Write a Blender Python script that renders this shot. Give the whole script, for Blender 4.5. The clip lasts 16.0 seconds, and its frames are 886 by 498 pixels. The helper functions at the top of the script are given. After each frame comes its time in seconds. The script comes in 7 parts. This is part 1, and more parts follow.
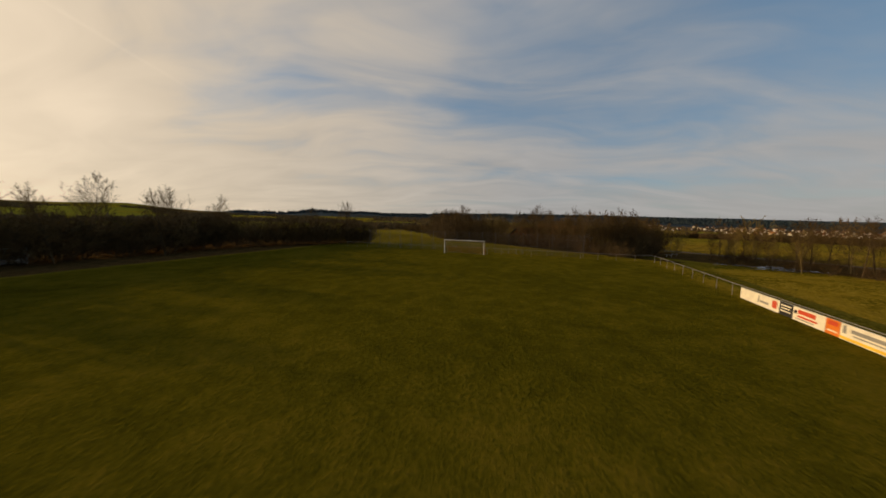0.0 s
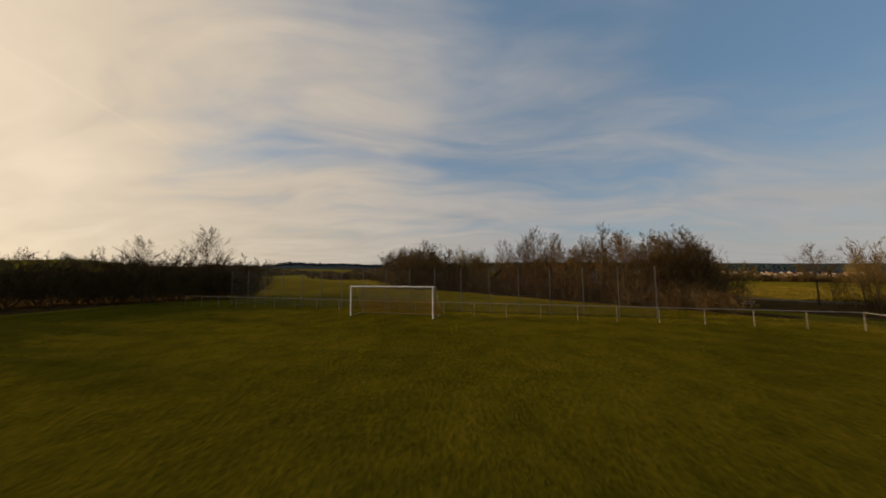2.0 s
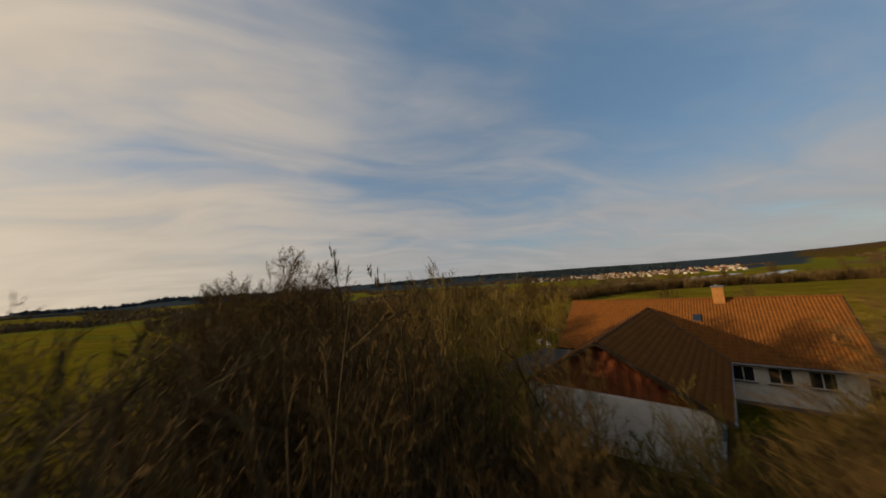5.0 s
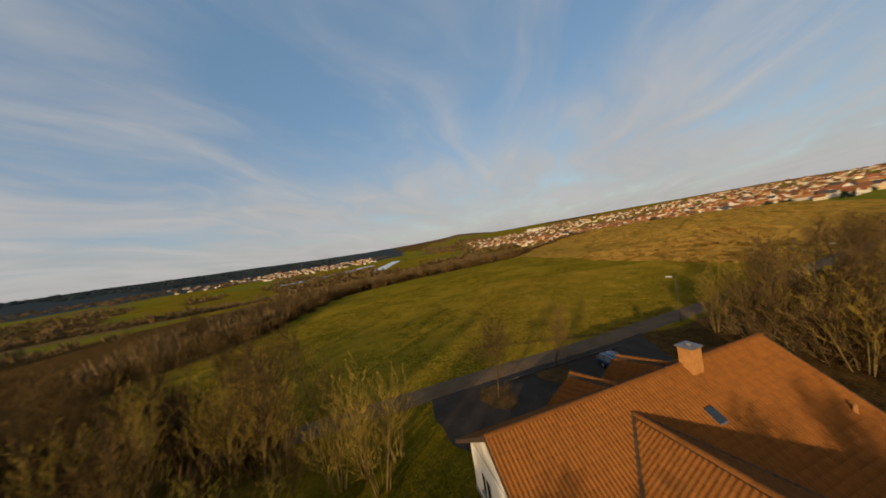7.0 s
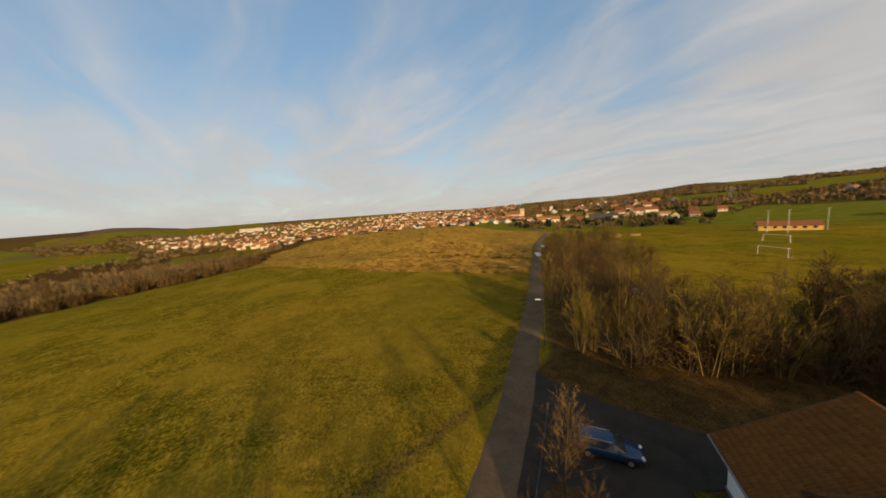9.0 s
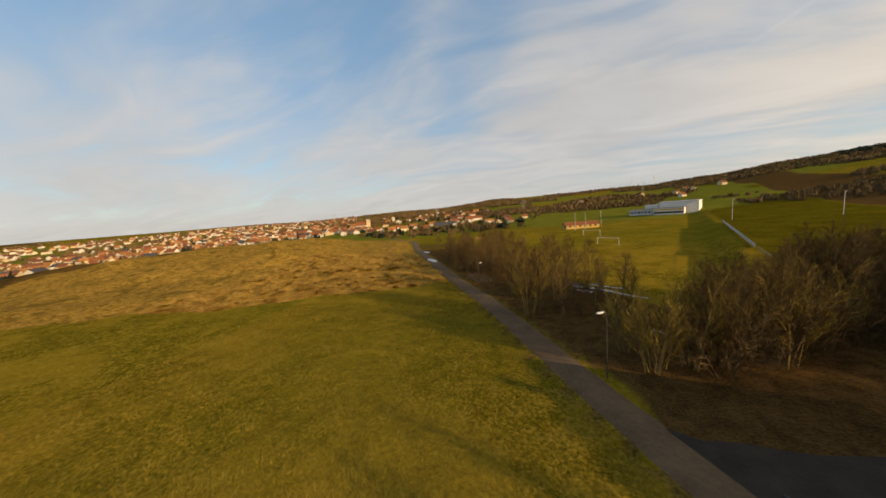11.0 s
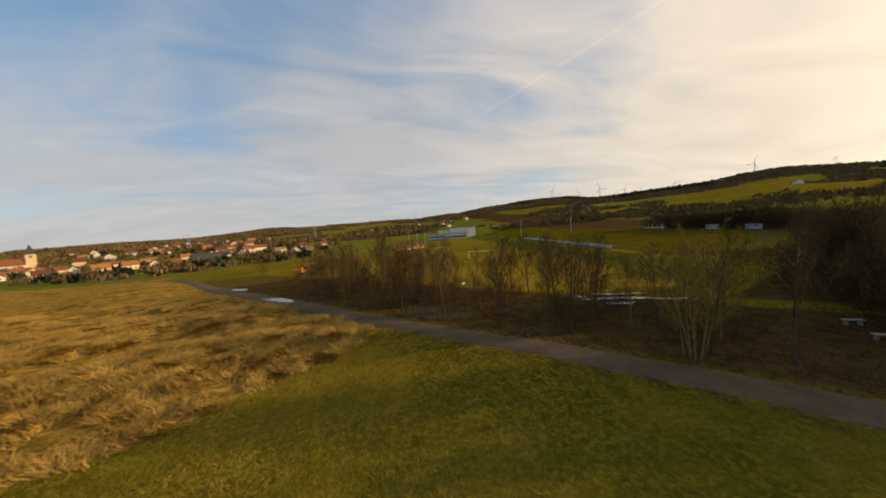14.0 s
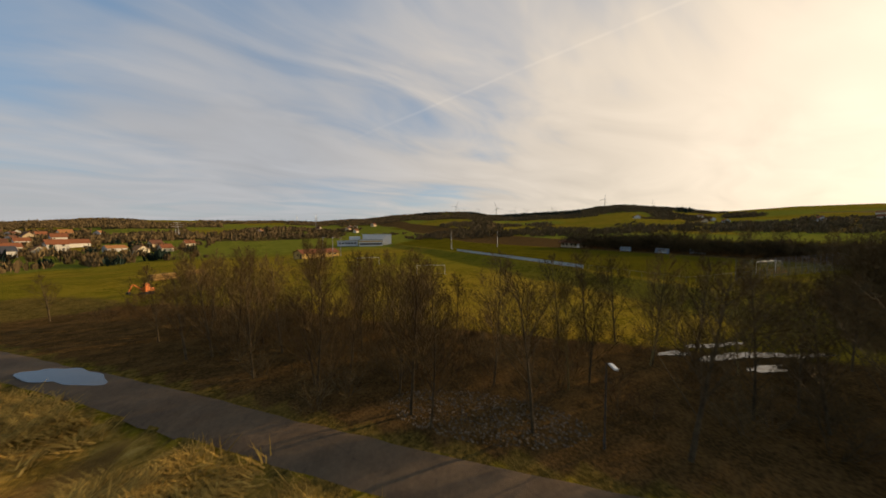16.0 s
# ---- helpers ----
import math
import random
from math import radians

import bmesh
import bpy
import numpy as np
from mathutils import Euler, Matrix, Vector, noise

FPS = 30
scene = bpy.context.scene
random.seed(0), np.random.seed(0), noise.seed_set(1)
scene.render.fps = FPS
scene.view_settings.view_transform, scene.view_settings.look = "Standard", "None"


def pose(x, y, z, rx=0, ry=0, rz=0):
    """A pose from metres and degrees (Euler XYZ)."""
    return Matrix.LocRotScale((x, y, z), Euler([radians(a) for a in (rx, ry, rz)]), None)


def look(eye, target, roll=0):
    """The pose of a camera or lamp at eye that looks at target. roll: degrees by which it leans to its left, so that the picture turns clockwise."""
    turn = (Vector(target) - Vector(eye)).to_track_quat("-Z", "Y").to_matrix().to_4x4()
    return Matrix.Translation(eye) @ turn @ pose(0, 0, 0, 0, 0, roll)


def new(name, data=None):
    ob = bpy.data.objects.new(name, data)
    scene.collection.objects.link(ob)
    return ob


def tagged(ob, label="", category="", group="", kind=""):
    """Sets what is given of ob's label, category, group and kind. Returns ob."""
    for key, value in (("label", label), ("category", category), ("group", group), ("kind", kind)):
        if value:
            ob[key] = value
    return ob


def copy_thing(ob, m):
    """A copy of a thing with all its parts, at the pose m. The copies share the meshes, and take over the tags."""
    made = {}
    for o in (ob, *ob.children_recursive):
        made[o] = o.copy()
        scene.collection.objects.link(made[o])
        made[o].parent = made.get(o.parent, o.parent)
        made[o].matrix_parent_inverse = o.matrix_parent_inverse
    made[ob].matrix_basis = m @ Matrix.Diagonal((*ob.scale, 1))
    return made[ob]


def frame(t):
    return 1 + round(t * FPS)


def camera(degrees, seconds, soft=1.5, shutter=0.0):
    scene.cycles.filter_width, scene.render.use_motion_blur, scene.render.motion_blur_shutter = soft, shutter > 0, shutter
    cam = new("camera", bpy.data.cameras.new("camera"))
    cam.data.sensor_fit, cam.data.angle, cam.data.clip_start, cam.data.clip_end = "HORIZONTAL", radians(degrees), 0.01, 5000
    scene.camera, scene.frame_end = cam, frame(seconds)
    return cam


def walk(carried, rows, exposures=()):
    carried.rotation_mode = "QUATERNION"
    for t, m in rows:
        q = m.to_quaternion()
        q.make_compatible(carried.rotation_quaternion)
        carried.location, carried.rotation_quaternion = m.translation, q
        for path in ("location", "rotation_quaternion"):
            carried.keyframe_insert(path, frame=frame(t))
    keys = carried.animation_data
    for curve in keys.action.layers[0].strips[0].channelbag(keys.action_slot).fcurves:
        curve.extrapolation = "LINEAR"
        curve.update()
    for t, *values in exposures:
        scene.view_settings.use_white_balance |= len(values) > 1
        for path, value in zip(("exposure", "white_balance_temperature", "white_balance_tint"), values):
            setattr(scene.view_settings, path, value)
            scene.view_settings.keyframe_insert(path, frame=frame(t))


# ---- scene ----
cam = camera(112.9, 16.0, soft=1.7, shutter=0.25)
PATH = [
    (0, (0.447, -11.49, 6.162), (0.578, -9.504, 5.961), 0.8),
    (0.5, (2.595, -4.291, 5.865), (2.777, -2.307, 5.681), -0.5),
    (1, (4.484, 2.394, 4.919), (4.706, 4.378, 4.803), -0.2),
    (1.5, (6.677, 9.342, 4.329), (6.919, 11.328, 4.323), -0.4),
    (2, (8.971, 16.386, 3.762), (9.215, 18.366, 3.904), -0.5),
    (2.5, (11.13, 23.14, 3.754), (11.374, 25.109, 4.009), -0.4),
    (3, (13.306, 29.905, 4.237), (13.537, 31.868, 4.542), -0.4),
    (3.2, (14.258, 32.792, 4.694), (14.471, 34.765, 4.944), -1.2),
    (5.3, (15.482, 69.332, 8.68), (16.463, 71.06, 8.901), -7.0),
    (5.5, (16.401, 72.08, 9.338), (17.546, 73.708, 9.539), -8.5),
    (6, (19.712, 77.911, 10.449), (21.222, 79.213, 10.61), -10.5),
    (6.5, (23.693, 83.788, 11.91), (25.517, 84.606, 11.961), -10.8),
    (7, (28.55, 88.808, 13.204), (30.528, 89.093, 13.149), -9.3),
    (7.5, (34.25, 92.46, 13.937), (36.234, 92.247, 13.808), -7.2),
    (8, (39.905, 95.297, 14.651), (41.783, 94.634, 14.47), -5.4),
    (8.5, (46.095, 97.396, 15.312), (47.779, 96.34, 15.089), -4.4),
    (9, (52.294, 97.812, 14.958), (53.745, 96.456, 14.715), -3.6),
    (9.5, (58.264, 97.866, 14.703), (59.469, 96.29, 14.447), -3.4),
    (10, (64.435, 96.917, 14.559), (65.392, 95.183, 14.286), -3.6),
    (10.2, (66.867, 96.453, 14.404), (67.732, 94.671, 14.127), -3.8),
    (12.3, (87.941, 80.422, 10.335), (87.946, 78.432, 10.136), -5.0),
    (12.5, (90.035, 78.691, 10.146), (89.929, 76.703, 9.95), -4.9),
    (13, (94.642, 73.882, 9.506), (94.269, 71.925, 9.331), -4.9),
    (13.5, (98.071, 68.088, 9.141), (97.446, 66.194, 8.982), -4.7),
    (14, (100.383, 61.859, 8.816), (99.532, 60.055, 8.675), -4.3),
    (14.5, (101.518, 55.438, 8.666), (100.475, 53.736, 8.538), -3.6),
    (15, (101.665, 49.146, 8.685), (100.471, 47.546, 8.563), -2.5),
    (15.5, (101.108, 43.166, 8.736), (99.798, 41.659, 8.624), -1.6),
    (16, (99.805, 37.471, 8.832), (98.414, 36.038, 8.724), -0.4),
]
walk(cam, [(t, look(eye, target, roll)) for t, eye, target, roll in PATH], [(0, -0.40, 7250, 10), (3, -0.36, 7150, 10), (5.5, -0.45, 6900, 10), (6.2, -0.4, 6750, 10), (7.2, -0.04, 7150, 10), (8.5, 0.12, 7350, 10), (10, 0.24, 7350, 10), (12.5, 0.25, 7200, 10), (14.5, 0.08, 6900, 10), (16, -0.05, 6800, 10)])


# ---- world and sun ----
SKY_STRENGTH, SUN_POWER, CLOUD_SEED = 0.15, 5.0, 2.0
SUN_YAW, SUN_ELEV = 70.0, 12.5
SUN_DIR = Vector((-math.sin(radians(SUN_YAW)) * math.cos(radians(SUN_ELEV)),
                  math.cos(radians(SUN_YAW)) * math.cos(radians(SUN_ELEV)), math.sin(radians(SUN_ELEV))))


class Graph:
    """A small helper to write node graphs."""

    def __init__(self, tree):
        self.t = tree
        tree.nodes.clear()

    def node(self, kind):
        return self.t.nodes.new(kind)

    def link(self, a, b):
        if isinstance(a, (int, float)):
            b.default_value = a
        elif isinstance(a, (tuple, list)):
            b.default_value = a
        else:
            self.t.links.new(a, b)

    def math(self, op, a, b=0.0, c=0.0, clamp=False):
        n = self.node("ShaderNodeMath")
        n.operation, n.use_clamp = op, clamp
        for v, s in zip((a, b, c), n.inputs):
            self.link(v, s)
        return n.outputs[0]

    def vec(self, op, a, b=(0, 0, 0)):
        n = self.node("ShaderNodeVectorMath")
        n.operation = op
        self.link(a, n.inputs[0])
        if op == "SCALE":
            self.link(b, n.inputs["Scale"])
        else:
            self.link(b, n.inputs[1])
        return n.outputs["Value"] if op in ("DOT_PRODUCT", "LENGTH") else n.outputs[0]

    def mix(self, f, a, b, blend="MIX"):
        n = self.node("ShaderNodeMix")
        n.data_type, n.blend_type = "RGBA", blend
        self.link(f, n.inputs[0])
        self.link(a if not isinstance(a, tuple) else (*a[:3], 1), n.inputs[6])
        self.link(b if not isinstance(b, tuple) else (*b[:3], 1), n.inputs[7])
        return n.outputs[2]

    def noise(self, vector, scale, detail=4.0, rough=0.55, distort=0.0):
        n = self.node("ShaderNodeTexNoise")
        if vector is not None:
            self.link(vector, n.inputs["Vector"])
        n.inputs["Scale"].default_value = scale
        n.inputs["Detail"].default_value = detail
        n.inputs["Roughness"].default_value = rough
        n.inputs["Distortion"].default_value = distort
        return n.outputs["Fac"]

    def smooth(self, v, lo, hi, out0=0.0, out1=1.0):
        n = self.node("ShaderNodeMapRange")
        n.interpolation_type = "SMOOTHSTEP"
        self.link(v, n.inputs["Value"])
        for k, x in (("From Min", lo), ("From Max", hi), ("To Min", out0), ("To Max", out1)):
            n.inputs[k].default_value = x
        return n.outputs["Result"]

    def ramp(self, f, stops):
        n = self.node("ShaderNodeValToRGB")
        r = n.color_ramp
        r.elements[0].position, r.elements[0].color = stops[0][0], (*stops[0][1], 1)
        r.elements[1].position, r.elements[1].color = stops[-1][0], (*stops[-1][1], 1)
        for p, c in stops[1:-1]:
            r.elements.new(p).color = (*c, 1)
        self.link(f, n.inputs[0])
        return n.outputs[0]

    def xyz(self, v):
        n = self.node("ShaderNodeSeparateXYZ")
        self.link(v, n.inputs[0])
        return n.outputs

    def join(self, x, y, z):
        n = self.node("ShaderNodeCombineXYZ")
        for v, s in zip((x, y, z), n.inputs):
            self.link(v, s)
        return n.outputs[0]


world = bpy.data.worlds.new("evening_sky")
scene.world = world
world.use_nodes = True
g = Graph(world.node_tree)
sky = g.node("ShaderNodeTexSky")
sky.sky_type, sky.sun_disc = "NISHITA", False
sky.sun_elevation, sky.sun_rotation = radians(SUN_ELEV), radians(-SUN_YAW)
sky.altitude, sky.air_density, sky.dust_density, sky.ozone_density = 300.0, 1.0, 0.7, 1.4
dirn = g.vec("NORMALIZE", g.node("ShaderNodeTexCoord").outputs["Generated"])
dx, dy, dz = g.xyz(dirn)


def aim(yaw, elev):
    """The direction at a heading left of +y and a height, in degrees."""
    return (-math.sin(radians(yaw)) * math.cos(radians(elev)), math.cos(radians(yaw)) * math.cos(radians(elev)), math.sin(radians(elev)))


def lobe(yaw, elev, inner, outer, amount):
    """A soft round spot in the sky, with its radii in degrees."""
    return g.smooth(g.vec("DOT_PRODUCT", dirn, aim(yaw, elev)), math.cos(radians(outer)), math.cos(radians(inner)), 0.0, amount)


# a high sheet of cirrus drawn out from west to east, thicker towards the horizon and the sun
deep = g.math("ADD", g.math("MAXIMUM", dz, 0.0), 0.16)
pu, pv = g.math("DIVIDE", dx, deep), g.math("DIVIDE", dy, deep)
su = g.math("SUBTRACT", g.math("MULTIPLY", pu, 0.985), g.math("MULTIPLY", pv, 0.174))
sv = g.math("ADD", g.math("MULTIPLY", pu, 0.174), g.math("MULTIPLY", pv, 0.985))
drift = g.noise(g.join(g.math("MULTIPLY", su, 0.45), g.math("MULTIPLY", sv, 0.45), CLOUD_SEED), 1.0, 2.0, 0.5)
sv = g.math("ADD", sv, g.math("MULTIPLY", drift, 1.1))
broad = g.noise(g.join(g.math("MULTIPLY", su, 0.34), g.math("MULTIPLY", sv, 0.72), CLOUD_SEED), 1.0, 3.0, 0.5, 0.4)
wisps = g.noise(g.join(g.math("MULTIPLY", su, 0.95), g.math("MULTIPLY", sv, 2.1), CLOUD_SEED + 4.0), 1.0, 4.0, 0.5, 0.9)
fine = g.noise(g.join(g.math("MULTIPLY", su, 2.2), g.math("MULTIPLY", sv, 4.4), CLOUD_SEED + 9.0), 1.0, 4.0, 0.5, 1.2)
sunward = g.math("MAXIMUM", g.vec("DOT_PRODUCT", dirn, tuple(SUN_DIR)), 0.0)
veil = g.math("MULTIPLY", g.math("POWER", sunward, 2.2), 0.42)
low = g.smooth(dz, 0.02, 0.40, 0.30, 0.0)
cover = g.math("ADD", g.math("ADD", g.math("MULTIPLY", broad, 0.72), g.math("MULTIPLY", wisps, 0.56)), g.math("MULTIPLY", fine, 0.18))
cover = g.math("ADD", cover, g.math("ADD", veil, low))
for spot in (((-34, 30, 1, 15, 0.09), (5, 28, 1, 16, 0.10), (-117, 15, 2, 13, 0.08), (-155, 18, 3, 14, 0.12), (174, 18, 4, 16, 0.12), (165, 13, 2, 12, 0.10), (-15, 15, 4, 16, 0.08), (166, 23, 3, 17, 0.13), (145, 21, 3, 18, 0.13), (-176, 26, 3, 15, 0.07))
             + ((-66, 34, 3, 22, -0.10), (-88, 24, 2, 13, -0.08), (-116, 30, 2, 12, -0.08), (-147, 28, 3, 15, -0.10), (-30, 45, 3, 14, -0.08), (178, 32, 3, 12, -0.06))):
    cover = g.math("ADD", cover, lobe(*spot))
density = g.smooth(cover, 0.57, 1.12, 0.0, 0.93)
# one straight vapour trail across the western sky
trail_n = Vector((-0.506, -0.030, -0.862)).normalized()
off = g.math("ABSOLUTE", g.math("ADD", g.vec("DOT_PRODUCT", dirn, tuple(trail_n)), g.math("MULTIPLY", g.math("SUBTRACT", wisps, 0.5), 0.006)))
trail = g.math("MULTIPLY", g.smooth(off, 0.0004, 0.0060, 1.0, 0.0), g.smooth(dz, 0.24, 0.40, 0.0, 1.0))
trail = g.math("MULTIPLY", g.math("MULTIPLY", trail, g.smooth(fine, 0.30, 0.55, 0.45, 1.0)), g.smooth(dx, -0.2, 0.1, 1.0, 0.0))
# mock suns in the veil on either side of the sun
dogs = g.math("ADD", lobe(46.7, 13.8, 0.2, 4.0, 0.05), lobe(93.2, 13.2, 0.2, 4.0, 0.07))
glow = g.math("POWER", sunward, 11.0)
warm = g.mix(g.math("POWER", sunward, 1.2), (0.465, 0.475, 0.505), (0.91, 0.765, 0.59))
cloud_colour = g.vec("SCALE", warm, g.math("ADD", g.math("ADD", 0.78, g.math("MULTIPLY", wisps, 0.44)), g.math("ADD", g.math("MULTIPLY", glow, 0.42), dogs)))
blue = g.vec("SCALE", sky.outputs[0], SKY_STRENGTH)
blue = g.mix(0.5, blue, (0.175, 0.355, 0.62))
blend = g.mix(density, blue, cloud_colour)
blend = g.mix(g.math("MULTIPLY", trail, 0.11), blend, g.vec("SCALE", warm, 1.5))
back = g.node("ShaderNodeBackground")
g.link(blend, back.inputs["Color"])
back.inputs["Strength"].default_value = 1.0
g.link(back.outputs[0], g.node("ShaderNodeOutputWorld").inputs[0])

sun = new("sun", bpy.data.lights.new("sun", "SUN"))
sun.data.energy, sun.data.angle, sun.data.color = SUN_POWER, radians(0.7), (1.0, 0.74, 0.44)
sun.matrix_world = look(SUN_DIR * 200, (0, 0, 0))


# ---- materials ----
def material(name):
    m = bpy.data.materials.new(name)
    m.use_nodes = True
    return m, Graph(m.node_tree)


def finish(g, colour, rough=0.8, bump=None, depth=0.02, metal=0.0, spec=0.3, alpha=None, trans=0.0):
    b = g.node("ShaderNodeBsdfPrincipled")
    g.link(colour if not isinstance(colour, tuple) else (*colour[:3], 1), b.inputs["Base Color"])
    g.link(rough, b.inputs["Roughness"])
    b.inputs["Metallic"].default_value = metal
    b.inputs["Specular IOR Level"].default_value = spec
    if bump is not None:
        n = g.node("ShaderNodeBump")
        n.inputs["Strength"].default_value = 1.0
        n.inputs["Distance"].default_value = depth
        g.link(bump, n.inputs["Height"])
        g.link(n.outputs[0], b.inputs["Normal"])
    if trans:
        b.inputs["Transmission Weight"].default_value = trans
    g.link(b.outputs[0], g.node("ShaderNodeOutputMaterial").inputs[0])


def world_pos(g):
    return g.node("ShaderNodeNewGeometry").outputs["Position"]


def random_of(g):
    return g.node("ShaderNodeObjectInfo").outputs["Random"]


def island(g):
    return g.node("ShaderNodeNewGeometry").outputs["Random Per Island"]


def mottled(name, dark, light, scale=3.0, fine=25.0, rough=0.85, depth=0.01, spec=0.25, per=None, spread=0.25, metal=0.0, stain=None):
    """Two scales of variation between two colours; per: 'object' or 'island' varies the brightness piece by piece."""
    m, g = material(name)
    p = world_pos(g)
    big, small = g.noise(p, scale, 5, 0.6, 0.3), g.noise(p, fine, 4, 0.6)
    f = g.math("ADD", g.math("MULTIPLY", big, 0.6), g.math("MULTIPLY", small, 0.4))
    c = g.mix(g.smooth(f, 0.32, 0.68), dark, light)
    if stain:
        c = g.mix(g.smooth(g.noise(p, scale * 0.4, 6, 0.7), 0.5, 0.75, 0.0, 0.6), c, stain)
    if per:
        r = random_of(g) if per == "object" else island(g)
        k = g.math("ADD", 1.0 - spread, g.math("MULTIPLY", r, 2 * spread))
        c = g.vec("SCALE", c, k)
    finish(g, c, g.math("ADD", rough - 0.06, g.math("MULTIPLY", small, 0.12)), g.math("ADD", big, small), depth, metal, spec)
    return m


def ground_material():
    m, g = material("meadow_and_fields")
    p = world_pos(g)

    def mask(name):
        n = g.node("ShaderNodeAttribute")
        n.attribute_name = name
        return n.outputs["Fac"]

    huge, big = g.noise(p, 0.012, 4, 0.5, 0.4), g.noise(p, 0.085, 5, 0.6, 0.5)
    mid, small = g.noise(p, 0.7, 5, 0.62, 0.3), g.noise(p, 5.5, 5, 0.65)
    tiny = g.noise(p, 26.0, 3, 0.6)
    tuft = g.math("ADD", g.math("MULTIPLY", mid, 0.45), g.math("MULTIPLY", small, 0.55))
    tussock = g.smooth(g.noise(p, 3.0, 4, 0.6, 0.4), 0.30, 0.72)
    turf = tuft
    tuft = g.math("ADD", g.math("MULTIPLY", tuft, 0.78), g.math("MULTIPLY", tussock, 0.22))
    grass = g.ramp(g.smooth(tuft, 0.34, 0.66), [(0.0, (0.052, 0.042, 0.004)), (0.4, (0.132, 0.098, 0.008)), (0.75, (0.235, 0.160, 0.016)), (1.0, (0.35, 0.228, 0.036))])
    grass = g.mix(g.smooth(big, 0.40, 0.64, 0.0, 0.6), grass, (0.29, 0.188, 0.020))
    grass = g.mix(g.smooth(huge, 0.38, 0.62, 0.0, 0.5), grass, (0.115, 0.112, 0.009))
    # trodden, mossy sports turf with worn yellow streaks; also the painted shade of the clubhouse lawn
    pitch = g.ramp(g.smooth(g.math("ADD", g.math("MULTIPLY", turf, 0.7), g.math("MULTIPLY", big, 0.3)), 0.3, 0.7),
                   [(0.0, (0.038, 0.034, 0.003)), (0.5, (0.080, 0.067, 0.005)), (1.0, (0.140, 0.102, 0.011))])
    colour = g.mix(mask("pitch"), grass, pitch)
    crop = g.ramp(g.smooth(g.math("ADD", g.math("MULTIPLY", big, 0.5), g.math("MULTIPLY", mid, 0.5)), 0.3, 0.7),
                  [(0.0, (0.095, 0.104, 0.013)), (1.0, (0.185, 0.172, 0.022))])
    colour = g.mix(mask("crop"), colour, crop)
    plough = g.mix(mid, (0.10, 0.066, 0.036), (0.16, 0.11, 0.06))
    colour = g.mix(mask("plough"), colour, plough)
    # long bleached grass of the mound, with green and brown lying through it
    px, py, pz = g.xyz(p)
    comb = g.noise(g.join(g.math("MULTIPLY", px, 0.5), g.math("MULTIPLY", py, 1.6), pz), 1.6, 6, 0.68, 0.6)
    straw = g.ramp(g.smooth(g.math("ADD", g.math("MULTIPLY", comb, 0.6), g.math("MULTIPLY", mid, 0.4)), 0.3, 0.72),
                   [(0.0, (0.115, 0.070, 0.014)), (0.35, (0.26, 0.152, 0.027)), (0.7, (0.42, 0.250, 0.050)), (1.0, (0.56, 0.355, 0.095))])
    straw = g.mix(g.smooth(g.noise(p, 0.11, 5, 0.6, 0.6), 0.54, 0.66, 0.0, 0.65), straw, (0.095, 0.070, 0.013))
    straw = g.mix(g.smooth(g.noise(p, 0.45, 4, 0.6, 0.8), 0.5, 0.66, 0.0, 0.6), straw, (0.105, 0.064, 0.014))
    edge = g.smooth(g.math("ADD", mask("dry"), g.math("MULTIPLY", g.math("SUBTRACT", g.noise(p, 0.5, 5, 0.65), 0.5), 0.7)), 0.35, 0.62)
    verge = g.smooth(g.math("ADD", mask("verge"), g.math("MULTIPLY", g.math("SUBTRACT", mid, 0.5), 0.9)), 0.3, 0.7, 0.0, 0.85)
    colour = g.mix(verge, colour, g.mix(g.smooth(tuft, 0.36, 0.62), (0.045, 0.032, 0.010), (0.165, 0.105, 0.028)))
    colour = g.mix(edge, colour, straw)
    soil = g.mix(g.noise(p, 3.2, 6, 0.65), (0.13, 0.070, 0.016), (0.30, 0.165, 0.045))
    bare = g.smooth(g.math("ADD", mask("bare"), g.math("MULTIPLY", g.math("SUBTRACT", mid, 0.5), 0.8)), 0.35, 0.75)
    colour = g.mix(bare, colour, soil)
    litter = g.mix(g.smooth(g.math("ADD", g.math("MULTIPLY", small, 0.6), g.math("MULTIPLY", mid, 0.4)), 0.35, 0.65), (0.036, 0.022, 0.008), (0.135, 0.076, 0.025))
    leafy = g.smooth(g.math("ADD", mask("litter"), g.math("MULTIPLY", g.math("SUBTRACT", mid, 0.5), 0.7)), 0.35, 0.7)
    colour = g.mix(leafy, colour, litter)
    # the northern forest floor carries distance haze as a blue tint in its colour
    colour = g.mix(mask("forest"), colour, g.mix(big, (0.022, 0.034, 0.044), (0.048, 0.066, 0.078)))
    h = g.math("ADD", g.math("MULTIPLY", mid, 0.9), g.math("ADD", g.math("MULTIPLY", small, 0.6), g.math("MULTIPLY", tiny, 0.18)))
    h = g.math("ADD", h, g.math("MULTIPLY", g.math("MULTIPLY", comb, edge), 1.1))
    h = g.math("ADD", h, g.math("MULTIPLY", g.math("SUBTRACT", 1.0, mask("pitch")), g.math("MULTIPLY", tussock, 0.14)))
    finish(g, colour, 1.0, h, 0.26, 0.0, 0.0)
    return m


